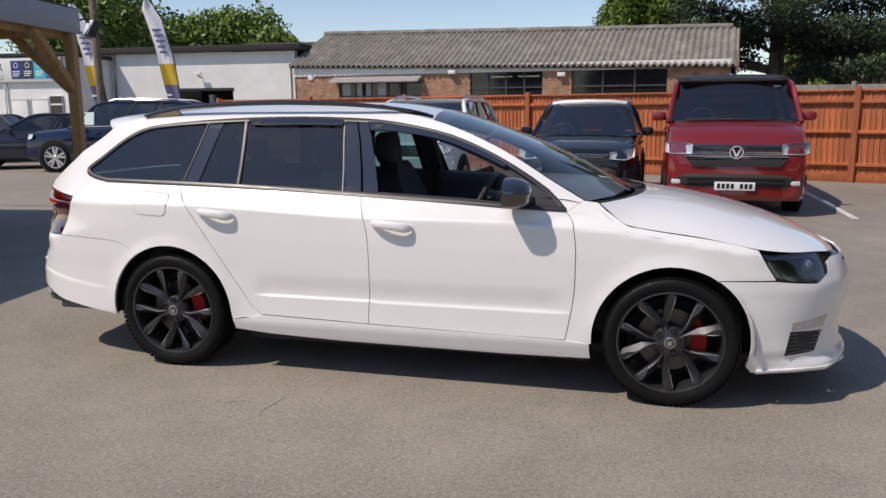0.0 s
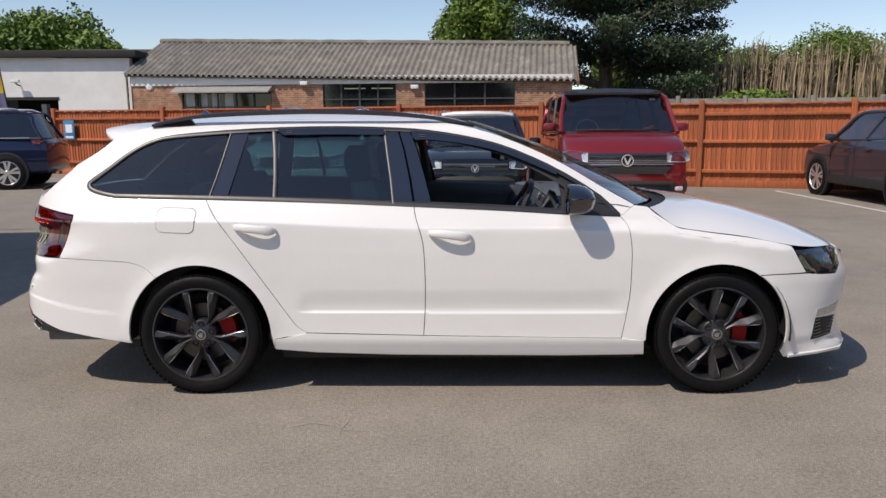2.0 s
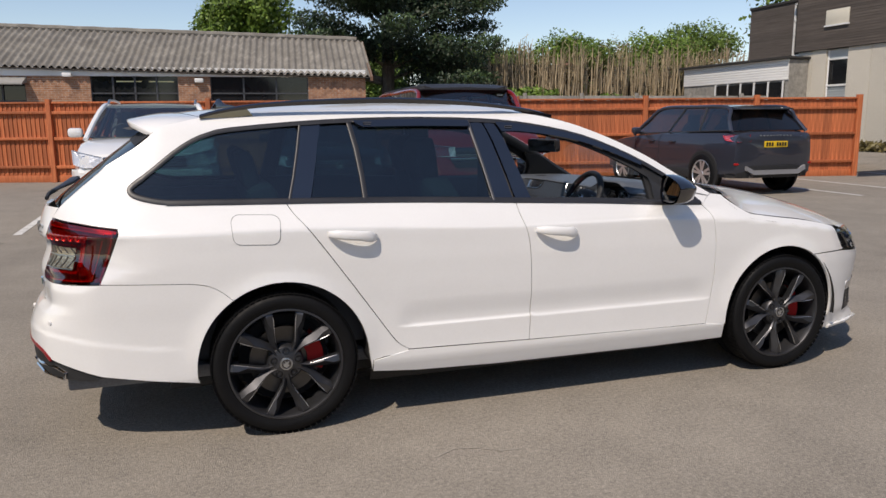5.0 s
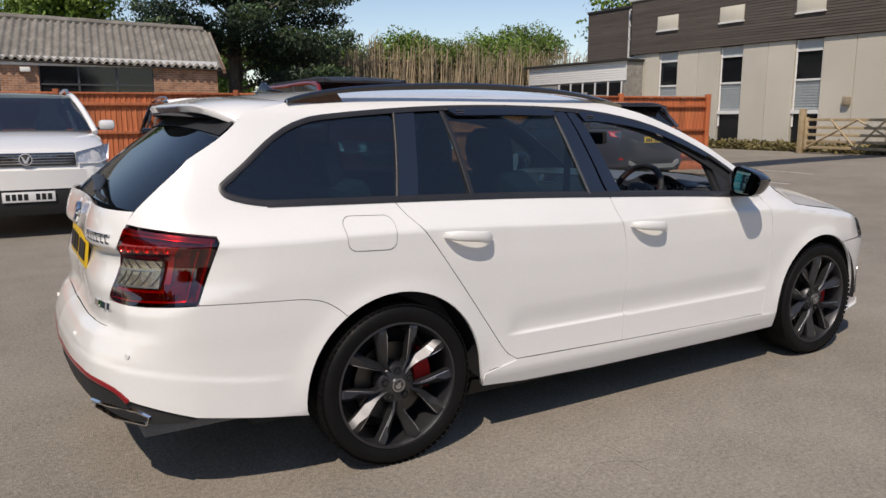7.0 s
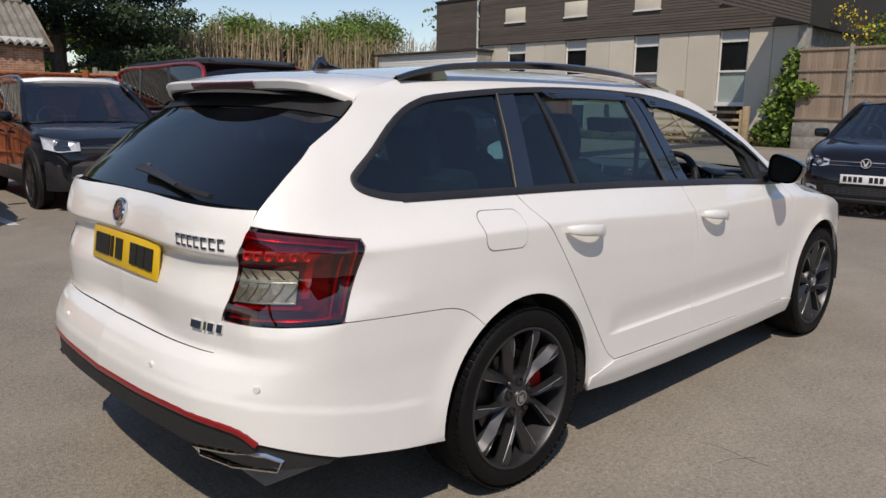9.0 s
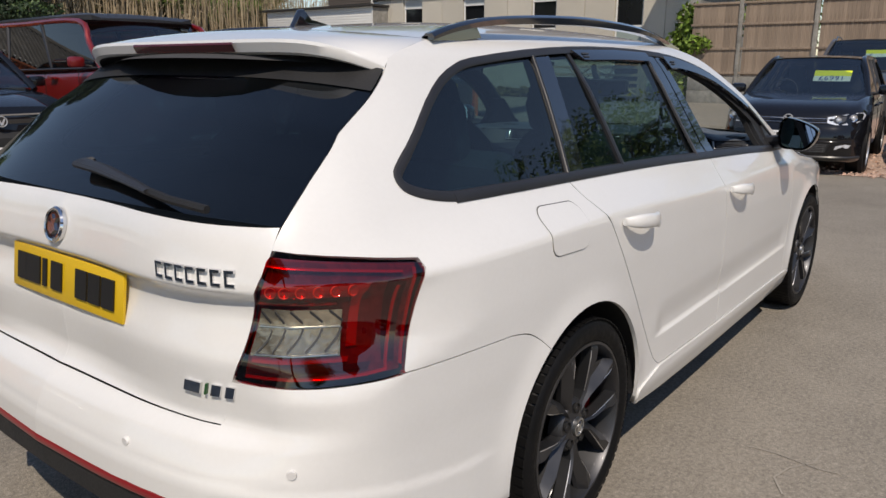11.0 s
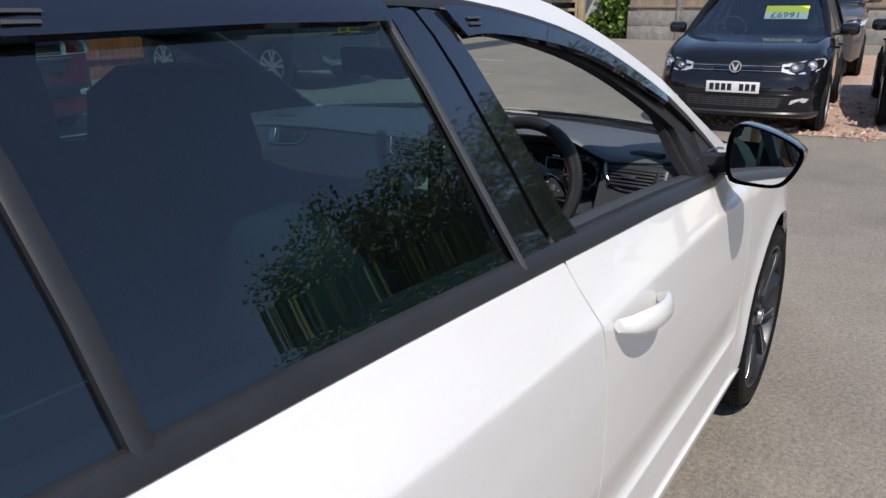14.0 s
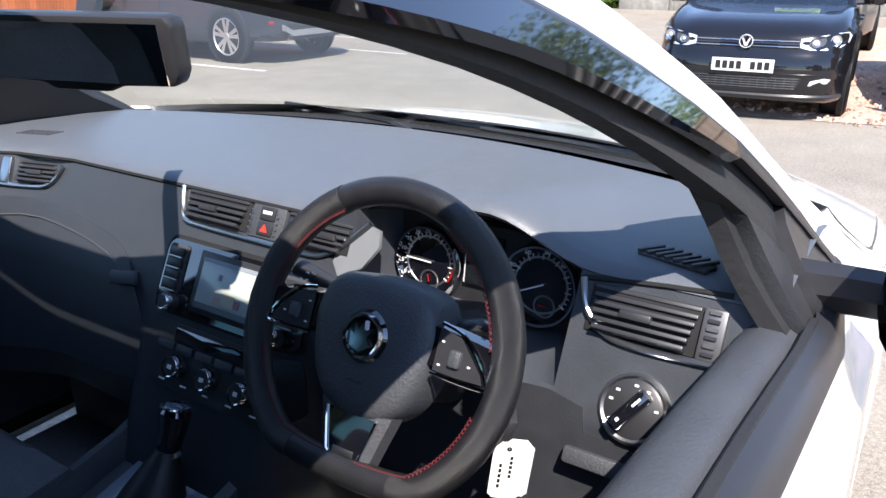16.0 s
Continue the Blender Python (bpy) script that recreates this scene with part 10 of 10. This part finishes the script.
def face_panel(name, outline, mat, parent, label="", lift=0.006):
    """A panel laid on the hatchback's front, outline (y, z)."""
    bm = bmesh.new()
    top = [bm.verts.new(hatch_face(y, z, lift)) for y, z in outline]
    low = [bm.verts.new(hatch_face(y, z, -0.02)) for y, z in outline]
    f = bm.faces.new(top)
    for q in range(len(top)):
        r = (q + 1) % len(top)
        bm.faces.new((top[q], top[r], low[r], low[q]))
    bmesh.ops.triangulate(bm, faces=[f])
    bmesh.ops.recalc_face_normals(bm, faces=bm.faces[:])
    return part(name, bm, mat, parent, label, smooth=False)


def face_bar(name, y0, y1, z, radius, mat, parent, lift=0.008):
    return part(name, tube([hatch_face(y0 + (y1 - y0) * q / 16, z, lift) for q in range(17)], radius, 6), mat, parent)


def ring_of(half, z0, z1, n=12):
    ys = [-half + 2 * half * q / n for q in range(n + 1)]
    return [(y, z0) for y in ys] + [(y, z1) for y in ys[::-1]]


gr = face_panel("grille", ring_of(0.43, 0.635, 0.715), DEEP, hatch, "slim black grille with chrome bars", 0.003)
for z in (0.652, 0.700):
    face_bar("grille_bar", -0.43, 0.43, z, 0.0045, CHROME, gr)
face_bar("grille_bar", -0.43, 0.43, 0.676, 0.009, GLOSS_BLACK, gr, 0.004)
badge_on(hatch, 1.945, 0, 0.690, 0.060)
low = face_panel("lower_grille", [(-0.50, 0.395), (-0.40, 0.400), (-0.2, 0.402), (0, 0.403), (0.2, 0.402), (0.40, 0.400), (0.50, 0.395), (0.45, 0.300), (0.30, 0.285), (0.15, 0.282), (0, 0.281), (-0.15, 0.282), (-0.30, 0.285), (-0.45, 0.300)], DEEP, hatch, "black mesh lower grille", 0.002)
for k in range(5):
    face_bar("grille_bar", -0.47 + 0.006 * (4 - k), 0.47 - 0.006 * (4 - k), 0.302 + 0.0215 * k, 0.0035, GREY_PLASTIC, low, 0.003)
for k in range(13):
    y = -0.43 + 0.86 * k / 12
    part("grille_bar", tube([hatch_face(y, 0.294, 0.002), hatch_face(y, 0.392, 0.002)], 0.0025, 4), GREY_PLASTIC, low)
face_bar("front_lip", -0.80, 0.80, 0.232, 0.020, SATIN_BLACK, hatch, 0.002)
face_bar("bumper_crease", -0.78, 0.78, 0.425, 0.006, BLACK_PAINT, hatch, 0.0)
plate_on(hatch, 1.998, 0.490, 1, WHITE_PLATE)
for s in (-1, 1):
    outline = [(0.435, 0.650), (0.52, 0.628), (0.64, 0.628), (0.745, 0.650), (0.800, 0.690), (0.815, 0.740), (0.790, 0.772), (0.730, 0.770), (0.62, 0.752), (0.50, 0.730), (0.435, 0.718)]
    lamp = face_panel("headlamp", [(s * y, z) for y, z in outline], LAMP_BOWL, hatch, "clear headlamp with a bright bowl", 0.004)
    inner = [(0.56 + (y - 0.60) * 0.34, 0.685 + (z - 0.69) * 0.55) for y, z in outline]
    face_panel("lamp_cell", [(s * y, z) for y, z in inner], LAMP_DARK, lamp, "dark lamp cell", 0.007)
    for y, z, r in ((0.555, 0.684, 0.036), (0.700, 0.708, 0.048)):
        c = hatch_face(s * y, z, 0.004)
        m = Matrix.Translation(c) @ pose(0, 0, 0, 0, 0, 90 + s * 22)
        part("lamp_reflector_ring", lathe([(r * 0.55, 0.004), (r * 0.75, -0.006), (r * 0.95, -0.012), (r, -0.006)], 22, m), CHROME, lamp)
        part("lamp_lens", lathe([(0.0005, -0.014), (r * 0.3, -0.012), (r * 0.55, -0.002)], 18, m), LAMP_BOWL, lamp)
    face_panel("fog_lamp", [(s * y, z) for y, z in ((0.545, 0.330), (0.69, 0.350), (0.715, 0.385), (0.66, 0.395), (0.56, 0.372))], LAMP_BOWL, hatch, "clear fog lamp", 0.004)
NEON = plain("neon_yellow_card", (0.75, 0.85, 0.03), 0.6, var=0.03)
PALE = plain("pale_card", (0.62, 0.78, 0.74), 0.6, var=0.03)


def price_card(x, y, z, pitch, text, name_label):
    """A two-tone card in a windscreen, at local x, y, z of a vehicle, facing +x."""
    def build(v):
        m = Matrix.Translation((x, y, z)) @ pose(0, 0, 0, 0, pitch, 0)
        c = part("price_card", box(-0.003, 0.003, -0.23, 0.23, 0.0, 0.11, 0, m), NEON, v, name_label)
        part("card_foot", box(-0.003, 0.003, -0.23, 0.23, -0.10, 0.0, 0, m), PALE, c)
        bm = lettering(text, 0.13, 0.001)
        bmesh.ops.transform(bm, matrix=m @ Matrix.Translation((0.005, -0.17, -0.085)) @ pose(0, 0, 0, 0, 0, 90), verts=bm.verts[:])
        part("price_writing", bm, plain("blue_ink", (0.02, 0.04, 0.25), 0.5), c, smooth=False)
    return build


price_card(0.42, 0.26, 1.19, -48, "£6991", "yellow and pale card with a handwritten price")(hatch)

# --- black car behind the hatchback and the one beside it
for nm, lab, at, card in (("grey_suv", "dark grey four by four behind the hatchback with a price card", pose(16.45, 1.08, 0.042, 0, 0, 186), True), ("black_saloon", "black car parked on the brick rubble", pose(11.15, -1.45, 0, 0, 0, 186), False)):
    c = vehicle(nm, lab, at, 4.4, 1.78, 1.84 if card else 1.50, BROWN_GREY if card else BLACK_PAINT, BROWN_GREY if card else BLACK_PAINT, (1.22, 1.20) if card else (1.0, 0.98), 0.9, (-1.30, 1.30), 0.35 if card else 0.32,
                [(-2.15, 0.72, 0.40, 0.92), (-2.08, 0.84, 0.30, 0.98), (-1.0, 0.89, 0.24, 1.0), (0.2, 0.89, 0.24, 1.0), (0.8, 0.89, 0.24, 0.98), (1.2, 0.89, 0.24, 0.95), (1.7, 0.86, 0.24, 0.88), (2.0, 0.78, 0.24, 0.78), (2.14, 0.64, 0.28, 0.66)] if not card else
                [(-2.15, 0.72, 0.42, 1.10), (-2.08, 0.84, 0.34, 1.18), (-1.0, 0.89, 0.28, 1.21), (0.2, 0.89, 0.28, 1.21), (0.8, 0.89, 0.28, 1.18), (1.2, 0.89, 0.28, 1.15), (1.7, 0.88, 0.28, 1.09), (2.0, 0.82, 0.28, 1.00), (2.14, 0.72, 0.32, 0.86)],
                (-1.98, -1.65, 0.0, 0.86, 0.80, 0.62), SILVER_ALLOY, None, "parked cars", ALU if card else None, (0.30, 0.60))
    if card:
        price_card(0.40, 0.26, 1.53, -48, "£", "yellow and pale card with a price")(c)
    plate_on(c, 2.15, 0.5, 1, WHITE_PLATE)
    up = 0.18 if card else 0.0
    part("grille", box(2.0, 2.15, -0.45, 0.45, 0.60 + up, 0.68 + up, 0.02), GLOSS_BLACK, c)
    for s in (-1, 1):
        lamp_on(c, [(2.16, s * 0.46, 0.66 + up), (2.10, s * 0.70, 0.64 + up), (1.97, s * 0.86, 0.70 + up), (1.86, s * 0.895, 0.80 + up), (2.02, s * 0.79, 0.80 + up), (2.14, s * 0.46, 0.74 + up)], (-0.08, 0, 0), LAMP_BOWL, "clear headlamp")

# --- navy four by four seen from its side and the grey car beyond
navy = vehicle("navy_suv", "navy blue four by four beside the timber canopy", pose(-10.15, 12.55, 0, 0, 0, 193), 4.65, 1.90, 1.74, NAVY_PAINT, NAVY_PAINT, (1.14, 1.10), 1.0, (-1.40, 1.42), 0.375,
               [(-2.28, 0.76, 0.46, 1.02), (-2.22, 0.88, 0.36, 1.10), (-1.0, 0.95, 0.30, 1.13), (0.3, 0.95, 0.30, 1.12), (0.9, 0.95, 0.30, 1.10), (1.4, 0.94, 0.30, 1.06), (1.9, 0.90, 0.30, 1.0), (2.18, 0.82, 0.32, 0.90), (2.28, 0.70, 0.36, 0.74)],
               (-2.12, -1.82, 0.25, 1.05, 0.86, 0.68), SILVER_ALLOY, MATT_BLACK, "parked cars", ALU, (0.28, 0.60))
for s in (-1, 1):
    lamp_on(navy, [(-2.27, s * 0.5, 0.98), (-2.22, s * 0.80, 0.98), (-1.95, s * 0.95, 1.02), (-1.92, s * 0.945, 1.10), (-2.18, s * 0.82, 1.10), (-2.23, s * 0.5, 1.06)], (0.05, 0, 0), plain("tail_red_bright", (0.6, 0.03, 0.03), 0.25, coat=0.5), "red tail lamp", "tail_lamp", False)
    lamp_on(navy, [(2.26, s * 0.5, 0.80), (2.18, s * 0.8, 0.78), (1.95, s * 0.92, 0.84), (1.9, s * 0.92, 0.96), (2.1, s * 0.8, 0.95), (2.23, s * 0.5, 0.88)], (-0.08, 0, 0), LAMP_BOWL, "clear headlamp")
part("window_notice", box(-0.12, 0.12, -0.004, 0.004, -0.16, 0.16, 0, Matrix.Translation((0.55, 0.83, 1.32)) @ pose(0, 0, 0, 14, 0, 0)), PALE, navy)
part("chrome_line", tube([(-1.9, 0.89, 1.15), (-0.4, 0.90, 1.14), (0.9, 0.88, 1.12)], 0.014, 6), CHROME, navy)
for nm, lab, at, mat in (("grey_saloon", "dark grey saloon car under the canopy", pose(-13.2, 13.0, 0, 0, 0, 215), GREY_PAINT), ("silver_saloon", "pale grey car at the far end of the yard", pose(-17.5, 14.6, 0, 0, 0, 200), BROWN_GREY)):
    c = vehicle(nm, lab, at, 4.5, 1.80, 1.45, mat, mat, (0.98, 0.95), 0.9, (-1.35, 1.35), 0.32,
                [(-2.2, 0.72, 0.40, 0.92), (-2.1, 0.84, 0.30, 0.97), (-1.0, 0.90, 0.24, 0.98), (0.2, 0.90, 0.24, 0.97), (0.8, 0.90, 0.24, 0.96), (1.2, 0.90, 0.24, 0.93), (1.7, 0.86, 0.24, 0.86), (2.05, 0.76, 0.24, 0.76), (2.2, 0.62, 0.28, 0.64)],
                (-2.0, -1.4, 0.0, 0.92, 0.80, 0.60), SILVER_ALLOY, None, "parked cars", None, (0.30, 0.60))
    for s in (-1, 1):
        lamp_on(c, [(2.18, s * 0.46, 0.62), (2.08, s * 0.68, 0.60), (1.90, s * 0.84, 0.68), (1.82, s * 0.86, 0.78), (2.0, s * 0.74, 0.76), (2.14, s * 0.46, 0.70)], (-0.08, 0, 0), LAMP_BOWL, "clear headlamp")
    part("grille", box(2.05, 2.2, -0.42, 0.42, 0.42, 0.60, 0.03), GLOSS_BLACK, c)

# --- the row across the yard that the windows mirror
for k, (mat, x, nm) in enumerate(((BLACK_PAINT, -1.5, "black"), (NAVY_PAINT, 1.4, "navy"), (BLACK_PAINT, 4.2, "black"), (RED_PAINT, 7.0, "red"), (BLUE_PAINT, 9.8, "blue"), (RED_PAINT, 12.6, "red"), (GREY_PAINT, 15.4, "grey"))):
    c = vehicle("parked_car", f"{nm} hatchback parked across the yard", pose(x, -13.5 - 0.15 * k, 0, 0, 0, 90), 4.3, 1.80, 1.50, mat, mat, (1.0, 0.98), 0.9, (-1.30, 1.30), 0.32,
                [(-2.1, 0.72, 0.40, 0.92), (-2.0, 0.84, 0.30, 0.98), (-1.0, 0.90, 0.24, 1.0), (0.2, 0.90, 0.24, 1.0), (0.8, 0.90, 0.24, 0.98), (1.2, 0.90, 0.24, 0.95), (1.7, 0.86, 0.24, 0.88), (2.0, 0.76, 0.24, 0.78), (2.1, 0.64, 0.28, 0.66)],
                (-1.95, -1.6, 0.0, 0.88, 0.80, 0.62), SILVER_ALLOY, None, "cars across the yard", None, (0.30, 0.60))
    for s in (-1, 1):
        lamp_on(c, [(2.10, s * 0.46, 0.66), (2.02, s * 0.68, 0.64), (1.88, s * 0.84, 0.70), (1.80, s * 0.86, 0.82), (1.95, s * 0.74, 0.80), (2.06, s * 0.46, 0.74)], (-0.08, 0, 0), LAMP_BOWL, "clear headlamp")
    plate_on(c, 2.12, 0.5, 1, WHITE_PLATE)
